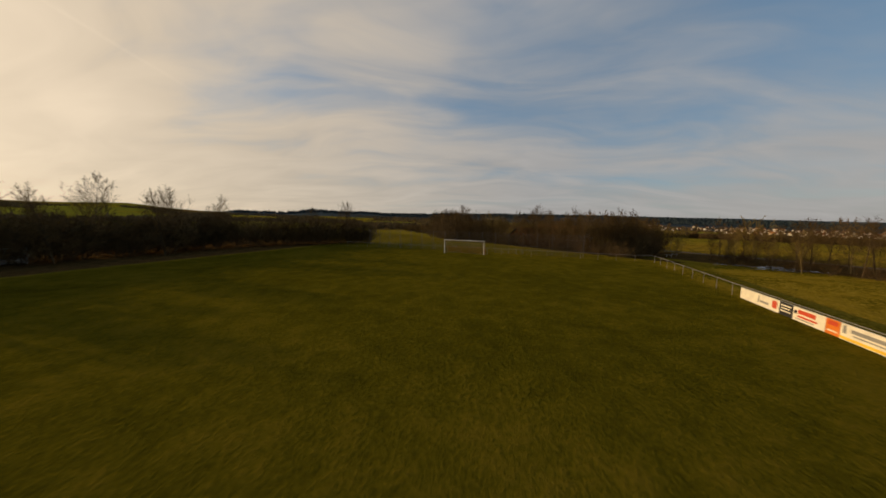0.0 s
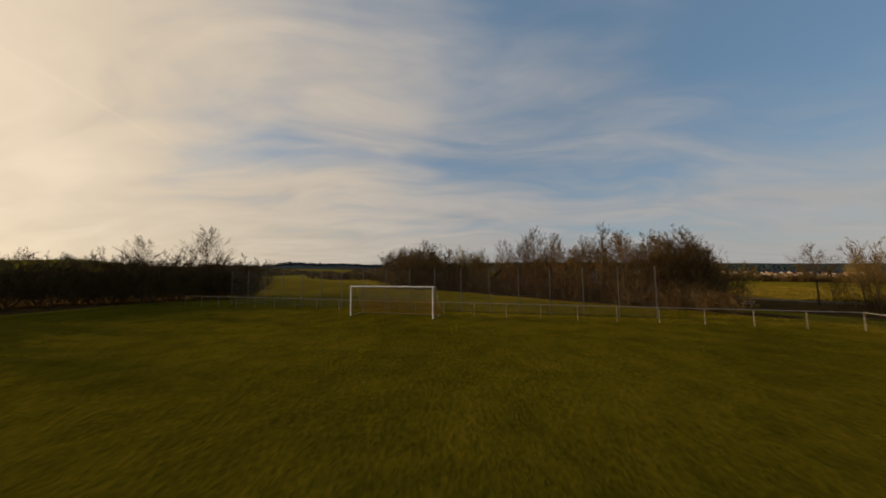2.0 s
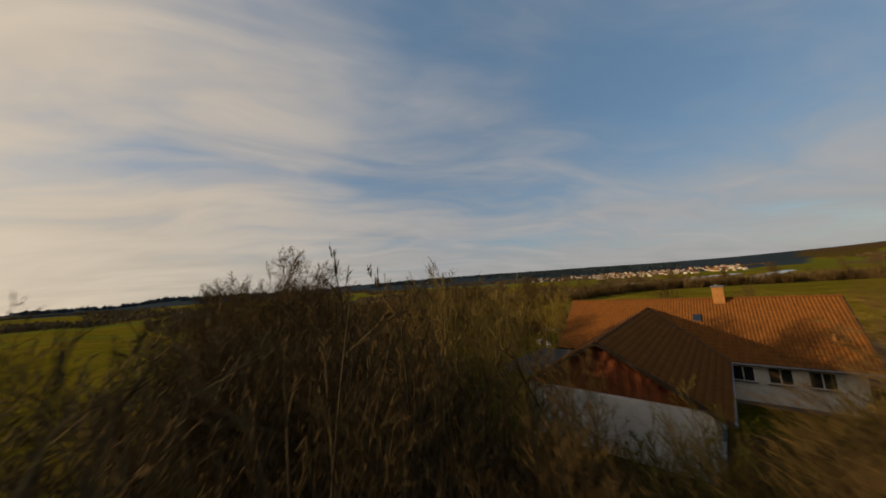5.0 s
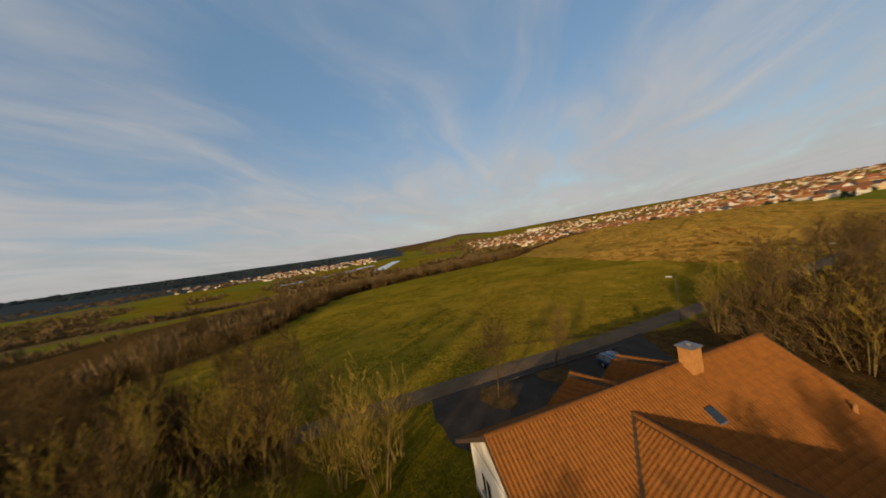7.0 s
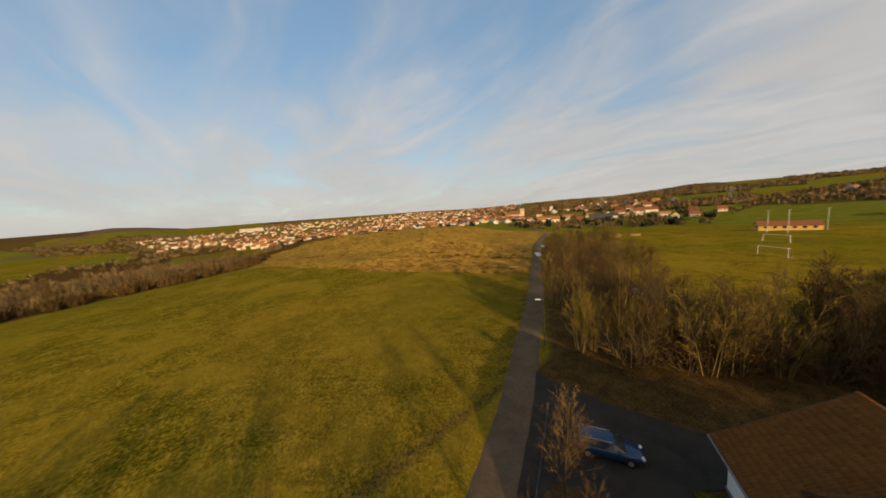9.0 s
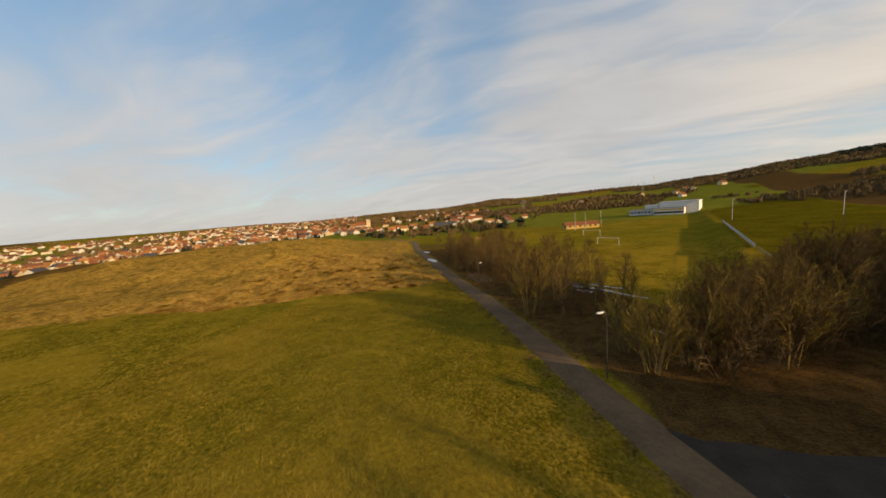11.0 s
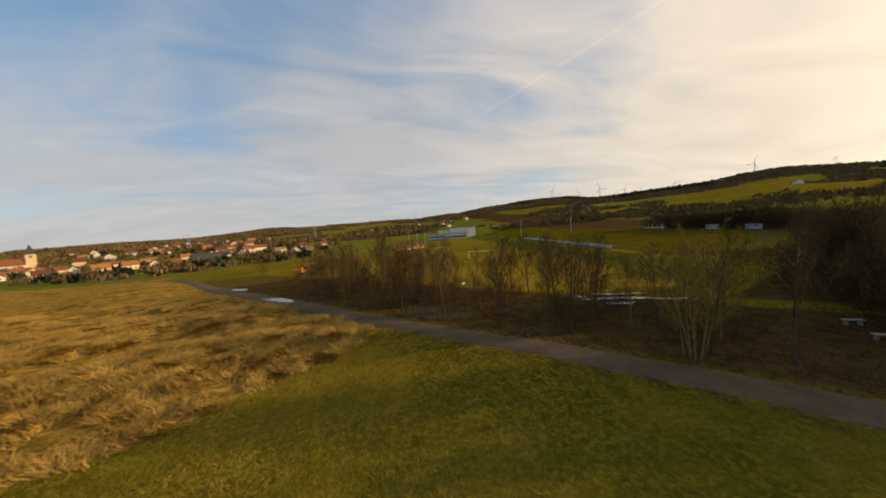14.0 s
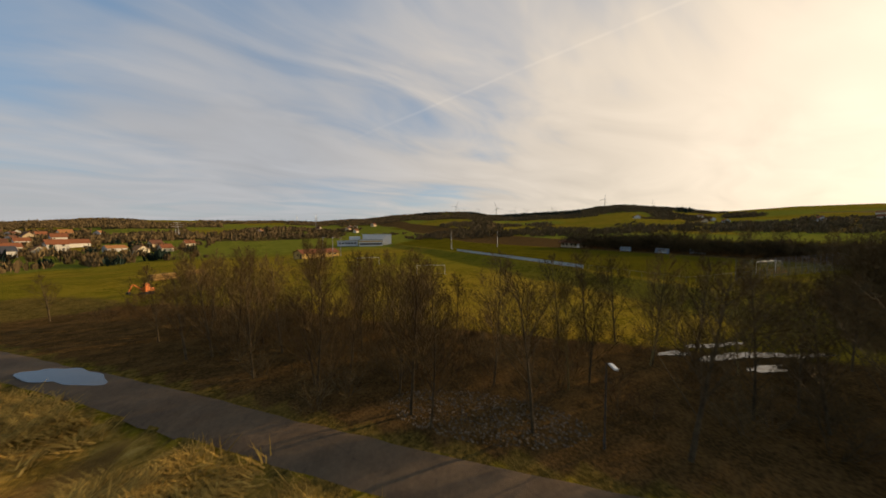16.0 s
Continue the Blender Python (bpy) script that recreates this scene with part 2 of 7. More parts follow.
def asphalt_material():
    m, g = material("worn_asphalt")
    p = world_pos(g)
    a, b, c = g.noise(p, 0.35, 5, 0.6, 0.4), g.noise(p, 4.0, 5, 0.65), g.noise(p, 60.0, 3, 0.6)
    col = g.mix(g.smooth(g.math("ADD", g.math("MULTIPLY", a, 0.6), g.math("MULTIPLY", b, 0.4)), 0.3, 0.7), (0.078, 0.051, 0.029), (0.150, 0.100, 0.056))
    col = g.mix(g.smooth(c, 0.55, 0.8, 0.0, 0.4), col, (0.18, 0.136, 0.09))
    col = g.mix(g.smooth(g.noise(p, 0.8, 6, 0.7, 1.0), 0.56, 0.7, 0.0, 0.7), col, (0.085, 0.056, 0.034))
    crack = g.node("ShaderNodeTexVoronoi")
    crack.feature = "DISTANCE_TO_EDGE"
    g.link(g.vec("ADD", p, g.vec("SCALE", g.join(a, b, 0.0), 1.2)), crack.inputs["Vector"])
    crack.inputs["Scale"].default_value = 0.34
    col = g.mix(g.smooth(crack.outputs["Distance"], 0.0, 0.007, 0.35, 0.0), col, (0.030, 0.020, 0.018))
    finish(g, col, 0.9, g.math("ADD", g.math("MULTIPLY", b, 0.5), c), 0.012, 0, 0.12)
    return m


def tile_material(name, base, moss):
    m, g = material(name)
    p = world_pos(g)
    r = g.math("ADD", g.math("MULTIPLY", random_of(g), 0.5), g.math("MULTIPLY", island(g), 0.5))
    col = g.vec("SCALE", g.mix(g.noise(p, 9.0, 5, 0.6), base, tuple(v * 0.62 for v in base)), g.math("ADD", 0.78, g.math("MULTIPLY", r, 0.44)))
    col = g.mix(g.smooth(g.noise(p, 0.8, 6, 0.65, 0.5), 0.5, 0.72, 0.0, 0.32), col, moss)
    col = g.mix(g.smooth(g.noise(p, 34.0, 3, 0.7), 0.66, 0.74, 0.0, 0.7), col, (0.30, 0.25, 0.18))
    finish(g, col, 0.95, g.noise(p, 40.0, 4, 0.6), 0.004, 0, 0.1)
    return m


GROUND = ground_material()
ASPHALT = asphalt_material()
TILE = tile_material("clay_roof_tile", (0.215, 0.083, 0.021), (0.080, 0.043, 0.015))
BARK = mottled("dull_bark", (0.045, 0.031, 0.016), (0.125, 0.088, 0.045), 2.0, 30, 0.95, 0.02, 0.1, "object", 0.3)
BARK_PALE = mottled("yellow_green_bark", (0.095, 0.066, 0.022), (0.22, 0.155, 0.055), 3.0, 30, 0.9, 0.01, 0.15, "object", 0.25)
TWIG = mottled("bare_twigs", (0.060, 0.038, 0.014), (0.150, 0.096, 0.036), 0.6, 8, 0.95, 0.0, 0.05, "object", 0.35)
TWIG_DARK = mottled("dark_hedge_twigs", (0.059, 0.041, 0.018), (0.154, 0.101, 0.043), 0.6, 8, 0.95, 0.0, 0.05, "object", 0.35)
TWIG_PALE = mottled("ochre_twigs", (0.15, 0.106, 0.018), (0.32, 0.226, 0.042), 0.6, 8, 0.95, 0.0, 0.05, "object", 0.3)
TWIG_RED = mottled("russet_twigs", (0.049, 0.029, 0.012), (0.114, 0.062, 0.025), 0.6, 8, 0.95, 0.0, 0.05, "object", 0.35)
TWIG_SLIM = mottled("pale_brown_twigs", (0.105, 0.074, 0.020), (0.23, 0.160, 0.045), 0.6, 8, 0.95, 0.0, 0.05, "object", 0.3)
TWIG_OLIVE = mottled("olive_twigs", (0.070, 0.058, 0.012), (0.19, 0.155, 0.030), 0.6, 8, 0.95, 0.0, 0.05, "object", 0.3)
DARK_POLE = mottled("weathered_pole", (0.030, 0.028, 0.024), (0.065, 0.06, 0.05), 3.0, 40, 0.7, 0.001, 0.3)
TUFT = mottled("pale_field_tufts", (0.12, 0.090, 0.011), (0.28, 0.196, 0.032), 0.25, 4, 0.95, 0.0, 0.05, "island", 0.4)
DARK_ASPHALT = mottled("car_park_asphalt", (0.020, 0.016, 0.012), (0.044, 0.035, 0.026), 0.5, 14, 0.85, 0.004, 0.15, stain=(0.055, 0.040, 0.026))
STRAW = mottled("bleached_grass", (0.17, 0.100, 0.020), (0.50, 0.300, 0.066), 0.55, 4, 0.95, 0.0, 0.05, "island", 0.4)
GRASS = mottled("grass_blades", (0.090, 0.074, 0.007), (0.290, 0.200, 0.028), 0.25, 4, 0.95, 0.0, 0.05, "island", 0.45)
WHITE_PAINT = mottled("white_paint", (0.62, 0.60, 0.55), (0.78, 0.77, 0.73), 2.0, 20, 0.5, 0.002, 0.4, stain=(0.40, 0.36, 0.28))
GALVANISED = mottled("galvanised_steel", (0.30, 0.30, 0.29), (0.46, 0.46, 0.45), 3.0, 40, 0.5, 0.001, 0.5, metal=0.6)
PLASTER = mottled("white_render", (0.60, 0.57, 0.51), (0.76, 0.74, 0.69), 0.8, 30, 0.9, 0.004, 0.2, stain=(0.45, 0.40, 0.32))
RED_BOARD = mottled("stained_red_boards", (0.13, 0.036, 0.014), (0.24, 0.072, 0.026), 3.0, 30, 0.8, 0.004, 0.2, "object", 0.2)
DARK_WOOD = mottled("dark_fascia_wood", (0.035, 0.022, 0.013), (0.080, 0.050, 0.028), 3.0, 30, 0.75, 0.003, 0.25)
BRICK_ORANGE = mottled("orange_chimney_render", (0.30, 0.135, 0.040), (0.44, 0.21, 0.07), 3.0, 25, 0.9, 0.006, 0.2)
LEAD = mottled("grey_sheet_metal", (0.12, 0.12, 0.125), (0.24, 0.24, 0.25), 3.0, 30, 0.45, 0.002, 0.5, metal=0.5)
PAVING = mottled("dark_paving", (0.026, 0.025, 0.025), (0.060, 0.057, 0.054), 1.5, 20, 0.85, 0.004, 0.3, "object", 0.2)
STONE = mottled("grey_field_stone", (0.16, 0.14, 0.11), (0.36, 0.32, 0.26), 3.0, 30, 0.9, 0.01, 0.25, "object", 0.3)
BLACK_RUBBER = mottled("black_rubber", (0.010, 0.010, 0.010), (0.025, 0.025, 0.025), 5.0, 40, 0.8, 0.002, 0.3)


def glass_material(name="dark_window_glass", tint=(0.02, 0.025, 0.03)):
    m, g = material(name)
    finish(g, tint, 0.06, None, 0, 0, 0.7)
    return m


def plain(name, colour, rough=0.5, metal=0.0, spec=0.4):
    return mottled(name, tuple(c * 0.85 for c in colour), tuple(min(1, c * 1.1) for c in colour), 2.0, 25, rough, 0.001, spec, metal=metal)


WINDOW = glass_material()
CAR_BLUE = plain("dark_blue_car_paint", (0.012, 0.045, 0.105), 0.28, 0.3, 0.6)
CHROME = plain("alloy", (0.55, 0.55, 0.55), 0.3, 0.9)
NET_WHITE = plain("white_netting", (0.42, 0.34, 0.22), 0.8)
NET_ORANGE = plain("orange_netting", (0.50, 0.16, 0.04), 0.8)


def water_material():
    m, g = material("standing_water")
    p = world_pos(g)
    finish(g, (0.030, 0.026, 0.020), 0.05, g.noise(p, 1.5, 3, 0.5), 0.002, 0, 0.8)
    return m


WATER = water_material()


# ---- building helpers ----
def link_bm(name, bm, mat, parent=None):
    me = bpy.data.meshes.new(name)
    bm.to_mesh(me)
    bm.free()
    me.materials.append(mat)
    ob = new(name, me)
    if parent is not None:
        ob.parent = parent
    return ob


def part(name, bm, mat, parent, label=""):
    ob = link_bm(name, bm, mat, parent)
    return tagged(ob, label) if label else ob


def data_part(name, verts, faces, mat, parent=None, smooth=False):
    me = bpy.data.meshes.new(name)
    me.from_pydata([tuple(v) for v in verts], [], [tuple(f) for f in faces])
    me.materials.append(mat)
    if smooth:
        me.shade_smooth()
    ob = new(name, me)
    if parent is not None:
        ob.parent = parent
    return ob


def thing(name, m, label, category, group="", kind=""):
    ob = new(name)
    ob.matrix_basis = m
    return tagged(ob, label, category, group, kind)


def add_box(bm, size, centre, rz=0.0, bevel=0.0, rot=None):
    """A box with softened edges, added to bm."""
    m = Matrix.Translation(centre) @ (rot if rot is not None else Matrix.Rotation(rz, 4, "Z")) @ Matrix.Diagonal((*size, 1))
    made = bmesh.ops.create_cube(bm, size=1.0, matrix=m)["verts"]
    if bevel:
        edges = list({e for v in made for e in v.link_edges})
        bmesh.ops.bevel(bm, geom=edges, offset=bevel, segments=2, affect="EDGES", profile=0.6)
    return bm


def box(size, centre, rz=0.0, bevel=0.0):
    return add_box(bmesh.new(), size, centre, rz, bevel)


def add_tube(bm, a, b, r0, r1=None, sides=8):
    a, b = Vector(a), Vector(b)
    m = Matrix.Translation((a + b) / 2) @ (b - a).to_track_quat("Z", "Y").to_matrix().to_4x4()
    bmesh.ops.create_cone(bm, cap_ends=True, segments=sides, radius1=r0, radius2=r0 if r1 is None else r1, depth=(b - a).length, matrix=m)
    return bm


def tube(a, b, r0, r1=None, sides=8):
    return add_tube(bmesh.new(), a, b, r0, r1, sides)


def place(x, y, z, yaw=0.0, s=1.0, sz=None):
    return Matrix.LocRotScale((x, y, z), Euler((0, 0, yaw)), (s, s, s if sz is None else sz))


# ---- the lie of the land ----
GOAL = Vector((7.62, 40.70))          # middle of the goal line
PITCH_R = Vector((0.914, -0.406))     # along the goal line
PITCH_A = Vector((0.406, 0.914))      # up the pitch, towards the goal


def on_pitch(lat, along, z=0.0):
    q = GOAL + PITCH_R * lat + PITCH_A * along
    return Vector((q.x, q.y, z))


def ss(a, b, x):
    t = np.clip((x - a) / (b - a), 0, 1)
    return t * t * (3 - 2 * t)


# heading to the left from +y in degrees, and the angle at which the far hills meet the sky
SKYLINE = np.array([(-180, 2.0), (-174, 2.0), (-168, 1.4), (-163, 1.0), (-156, 1.0), (-150, 0.8), (-146, 0.75), (-140, 0.5), (-130, 0.7), (-120, 0.55), (-110, 0.45), (-100, 0.3), (-94, 0.15),
                    (-91, 0.15), (-87, 0.65), (-84, 0.8), (-81, 0.5), (-75, 0.25), (-66, 0.15), (-57, 0.3), (-48, 0.6), (-40, 0.75), (-31, 1.0), (-17, 1.1), (-8, 1.1), (0, 0.8), (8, 0.7), (13, 0.95),
                    (22, 1.15), (26, 0.65), (36, 0.6), (40, 0.7), (45, 1.5), (52, 1.2), (65, 1.6), (80, 2.9), (86, 3.05), (93, 2.7), (98, 3.5), (105, 4.4), (109, 4.2), (113, 3.6), (118, 3.5), (124, 3.2),
                    (128, 3.3), (132, 3.95), (138, 3.95), (142, 3.6), (147, 3.3), (152, 2.6), (156, 2.4), (160, 2.0), (165, 2.1), (172, 2.0), (180, 2.0)])


def land_noise(x, y, s, seed=0.0):
    return (np.sin(x / s * 1.3 + seed) * np.cos(y / s * 1.1 - seed * 1.7) + 0.5 * np.sin((x + y) / s * 2.3 + seed * 2.1)
            + 0.35 * np.cos((x - 1.3 * y) / s * 3.1 - seed)) / 1.6


def mound_edge(x):
    """Where the hay field ends against the mound."""
    return np.interp(x, (80, 93, 96, 105, 110, 118, 130, 145, 165, 200, 240), (22, 29.5, 31.3, 36.3, 39.3, 44, 49.5, 54, 61, 74, 88))


def mound_track(x, y, half):
    """The sandy track that runs across the flank of the mound to the lane."""
    inside = (mound_edge(x) - y) * 0.88
    return np.exp(-((inside - 18.5 - 1.5 * np.sin(x / 9.0)) / half) ** 2) * ss(175, 140, x) * ss(96, 101, x)


def mound_shape(x, y):
    """The overgrown spoil mound, 0 to 1, and how far a place lies inside its edge in metres."""
    inside = (mound_edge(x) - y) * 0.88 + 0.9 * np.sin(x / 5.0) + 0.5 * np.sin(x / 1.9)
    cx = np.interp(y, (-120, -22, -1.5, 9, 21.5, 33, 60), (165, 120.4, 109.1, 103.4, 97.0, 90.7, 77))
    away = (x - cx) * 0.88                                     # from the lane
    dist = np.minimum(inside, away - 0.6)
    far = ss(150, 95, np.hypot(x - 195, y + 10))
    return (0.12 * ss(0, 10, dist) + 0.88 * ss(20, 66, dist)) * far, np.where(far > 0.02, dist, -5)


def height(x, y):
    x, y = np.asarray(x, float), np.asarray(y, float)
    rx, ry = x - GOAL.x, y - GOAL.y
    lat, along = rx * PITCH_R.x + ry * PITCH_R.y, rx * PITCH_A.x + ry * PITCH_A.y
    r = np.hypot(x - 60, y - 40)
    wood_in = (x - 28.3) * 0.859 + (y - 45.5) * 0.512            # from the edge of the wood behind the goal
    plateau = 1 - np.maximum(ss(31.5, 38, lat), ss(0, 18, wood_in) * ss(2, 8, along))
    z = -2.0 + 2.0 * plateau
    z = z + 2.5 * ss(-36, -110, lat) * ss(60, -10, along)
    yaw = np.degrees(np.arctan2(-(x - 60), y - 40))
    # the valley to the north and east
    side = np.exp(-((yaw + 62) / 48.0) ** 2)
    z = z - 26 * side * ss(105, 480, r)
    yaw2 = np.where(yaw > 90, yaw - 360, yaw)
    z = z - 6 * np.exp(-((yaw2 + 160) / 34.0) ** 2) * ss(110, 230, r)
    # rising ground towards the skyline
    sky = np.interp(yaw, SKYLINE[:, 0], SKYLINE[:, 1])
    start = np.interp(yaw, (-180, -150, -110, -60, 0, 60, 100, 150, 180), (240, 300, 520, 1500, 900, 500, 260, 240, 240))
    top = np.interp(yaw, (-180, -150, -110, -60, 0, 60, 100, 150, 180), (1500, 1400, 2000, 3600, 3000, 1800, 1500, 1500, 1500))
    rise = np.clip((r - start) / (top - start), 0, 1) ** 1.25
    target = 12 + np.tan(np.radians(sky)) * top
    z = z + rise * (target - z) - 60 * ss(1.05, 2.2, r / top)
    z = z + rise * (1 - rise) * 0.16 * target * land_noise(x, y, 210.0, 1.0) * ss(300, 700, r)
    # the mound with a track cut along its flank
    m, dist = mound_shape(x, y)
    z = z + m * (7.2 + 1.3 * land_noise(x, y, 14.0, 2.0))
    z = z + 0.20 * ss(0, 3, dist) * land_noise(x + 2.0 * np.sin(y * 0.31), y + 2.5 * np.sin(x * 0.23), 3.7, 4.0) * (m > 0)
    z = z + 0.4 * ss(4, 16, dist) * land_noise(y + 4.0 * np.sin(x * 0.11), x + 3.0 * np.sin(y * 0.17), 9.5, 5.0) * (m > 0)
    z = z - 0.7 * mound_track(x, y, 2.2) * (m > 0)
    # small unevenness off the pitch
    rough = ss(34, 44, np.abs(lat)) + ss(10, 20, along)
    z = z + 0.10 * np.clip(rough, 0, 1) * land_noise(x, y, 9.0, 3.0) * ss(34, 60, np.hypot(x - 55, y - 82) + 20)
    return z


def hz(x, y):
    return float(height(x, y))


def axis_lines(lo, hi, fine_lo, fine_hi, step):
    mid = list(np.arange(fine_lo, fine_hi + 0.01, step))
    out, s, v = [], step, fine_hi
    while v < hi:
        s *= 1.075
        v += s
        out.append(v)
    back, s, v = [], step, fine_lo
    while v > lo:
        s *= 1.075
        v -= s
        back.append(v)
    return np.array(back[::-1] + mid + out)


def wood_belt(x, y):
    """Where the ground lies under scrub and trees, and in a dark strip behind the western hedge, 0 to 1."""
    rx, ry = x - GOAL.x, y - GOAL.y
    lat, along = rx * PITCH_R.x + ry * PITCH_R.y, rx * PITCH_A.x + ry * PITCH_A.y
    wood_in = (x - 28.3) * 0.859 + (y - 45.5) * 0.512
    a = ss(-0.5, 2.5, wood_in) * ss(26, 20, wood_in) * ss(43, 46, y) * ss(82, 72, y)
    # runs on west of the hedge, darkening the open ground seen through it
    b = ss(-33, -36, lat) * ss(-125, -100, lat) * ss(20, 12, along)
    lane = np.interp(y, (-60, -22, -1.5, 9, 21.5, 33, 43.8, 56, 68, 77), (136, 118.6, 107.3, 101.6, 95.2, 88.9, 82.6, 76.4, 70.6, 66))
    c = ss(-2.2, -3.0, x - lane) * ss(-26, -20, x - lane) * ss(-35, -20, y) * ss(68, 62, y)
    d = ss(44, 48, x) * ss(70, 66, x) * ss(55, 59, y) * ss(79, 76, y)
    e = np.maximum(ss(2.4, 1.6, np.hypot(x - 55.6, y - 89.8)), ss(2.4, 1.6, np.hypot(x - 58.8, y - 83.8)))
    f = ss(-6, 2, x - np.interp(y, (70, 100, 120), (14, 8, 6))) * ss(26, 22, x) * ss(70, 76, y) * ss(112, 104, y)
    north = ss(-1, 2, (x - 23.4) * 0.84 + (y - 139) * 0.55) * ss(40, 25, (x - 23.4) * 0.84 + (y - 139) * 0.55) * ss(60, 50, x)
    return np.clip(a + 0.9 * b + c + 0.85 * d + e + 0.8 * f + 0.4 * north, 0, 1)


def hill_wood(x, y):
    """Where the far slopes lie under bare woodland."""
    r = np.hypot(x - 60, y - 40)
    yaw = np.degrees(np.arctan2(-(x - 60), y - 40))
    k = 0.5 + 0.5 * land_noise(x, y, 60 + r * 0.08, 71)
    k2 = 0.5 + 0.5 * land_noise(x, y, 60 + r * 0.08, 73)
    k3 = 0.5 + 0.5 * land_noise(x, y, 60 + r * 0.08, 74)
    south = (yaw > 20) & (k > 0.54) & (r > 420)
    east = (yaw < -138) & (k2 > 0.40) & (r > 480)
    north = (yaw > -112) & (yaw < 30) & (k3 > 0.48) & (r > 190)
    return 0.6 * (south | east | north)


def bank_belt(x, y):
    """The overgrown bank below the hay field."""
    d = (x - 60) * 0.30 + (y - 152) * 0.95
    e = np.interp(x, (60, 85, 138, 163, 181, 198, 225), (152, 143, 148, 122, 92, 72, 60))
    return ss(-1, 3, y - e) * ss(110, 70, y - e) * ss(45, 60, x) * ss(330, 270, x)


def valley_scrub(x, y):
    """Rough brown ground between the meadows and the river."""
    r = np.hypot(x - 60, y - 40)
    yaw = np.degrees(np.arctan2(-(x - 60), y - 40))
    return ss(150, 200, r) * ss(720, 560, r) * ss(-98, -92, yaw) * ss(14, 4, yaw) * (land_noise(x, y, 95.0, 5.5) > -0.25)


def lane_x(y):
    return np.interp(y, (-60, -22, -1.5, 9, 21.5, 33, 43.8, 56, 68, 77), (136, 118.6, 107.3, 101.6, 95.2, 88.9, 82.6, 76.4, 70.6, 66))


def verge(x, y):
    """Worn olive ground beside the lane and among the copse."""
    d = x - lane_x(y)
    near = ss(-24, -14, d) * ss(-1.0, -1.7, d) * ss(-60, -40, y) * ss(66, 60, y)
    east = 0.85 * ss(3.6, 2.2, d) * ss(1.0, 1.7, d) * ss(-40, -20, y) * ss(100, 90, y)
    return np.clip(near + east, 0, 1)


def build_ground():
    xs = axis_lines(-4300, 4300, -66, 172, 1.4)
    ys = axis_lines(-4300, 4300, -62, 150, 1.4)
    gx, gy = np.meshgrid(xs, ys)
    gz = height(gx, gy)
    nx, ny = len(xs), len(ys)
    verts = np.stack([gx.ravel(), gy.ravel(), gz.ravel()], 1)
    i = (np.arange(ny - 1)[:, None] * nx + np.arange(nx - 1)[None]).ravel()
    faces = np.stack([i, i + 1, i + 1 + nx, i + nx], 1)
    me = bpy.data.meshes.new("ground")
    me.from_pydata(verts.tolist(), [], faces.tolist())
    me.shade_smooth()
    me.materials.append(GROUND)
    x, y = verts[:, 0], verts[:, 1]
    rx, ry = x - GOAL.x, y - GOAL.y
    lat, along = rx * PITCH_R.x + ry * PITCH_R.y, rx * PITCH_A.x + ry * PITCH_A.y
    _, dist = mound_shape(x, y)
    r = np.hypot(x - 60, y - 40)
    # fields as a patchwork of strips with their own crop
    u, v = x * 0.82 + y * 0.57, -x * 0.57 + y * 0.82
    cell = np.floor(u / 190 + 0.35 * np.floor(v / 120)) * 12.9898 + np.floor(v / 120) * 78.233
    pick = np.abs(np.modf(np.sin(cell) * 43758.5453)[0])
    far = ss(190, 260, r)
    masks = {
        # last term: shade on the clubhouse lawn, put in as the darker turf colour
        "pitch": np.maximum(np.maximum(ss(33, 30.5, np.abs(lat + 2)) * ss(4.5, 2.5, along), 0.6 * ss(3, -2, (x - 28.3) * 0.859 + (y - 45.5) * 0.512) * ss(-2, 3, along) * ss(130, 60, along)), 0.7 * ss(16, 21, x) * ss(57, 50, x) * ss(66, 72, y) * ss(128, 110, y)),
        # northern forest floor, where the haze-blue colour goes
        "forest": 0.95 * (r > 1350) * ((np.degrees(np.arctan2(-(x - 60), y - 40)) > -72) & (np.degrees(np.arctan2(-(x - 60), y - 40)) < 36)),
        "crop": far * (pick < 0.42) + (1 - far) * 0.15 * ss(0, 6, (x - 76) * 0.4 + (y - 61) * 0.2) * (dist < 0),
        "plough": np.clip(far * ((pick > 0.42) & (pick < 0.46)) * 0.7 * (np.degrees(np.arctan2(-(x - 60), y - 40)) < 90) + (r > 2300) * (np.abs(np.degrees(np.arctan2(-(x - 60), y - 40)) + 81) < 9), 0, 1),
        "dry": np.clip(0.5 + dist / 2.6, 0, 1) * (dist > -4.9),
        "bare": 0.85 * mound_track(x, y, 1.5) * (dist > 0),
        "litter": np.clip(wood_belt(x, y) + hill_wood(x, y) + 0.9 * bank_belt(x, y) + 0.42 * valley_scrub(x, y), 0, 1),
        "verge": verge(x, y),
    }
    for name, values in masks.items():
        at = me.attributes.new(name, "FLOAT", "POINT")
        at.data.foreach_set("value", np.asarray(values, np.float32))
    return tagged(new("ground", me), "grass meadow, sports turf and rolling farmland in winter", "ground", kind="structure")


build_ground()


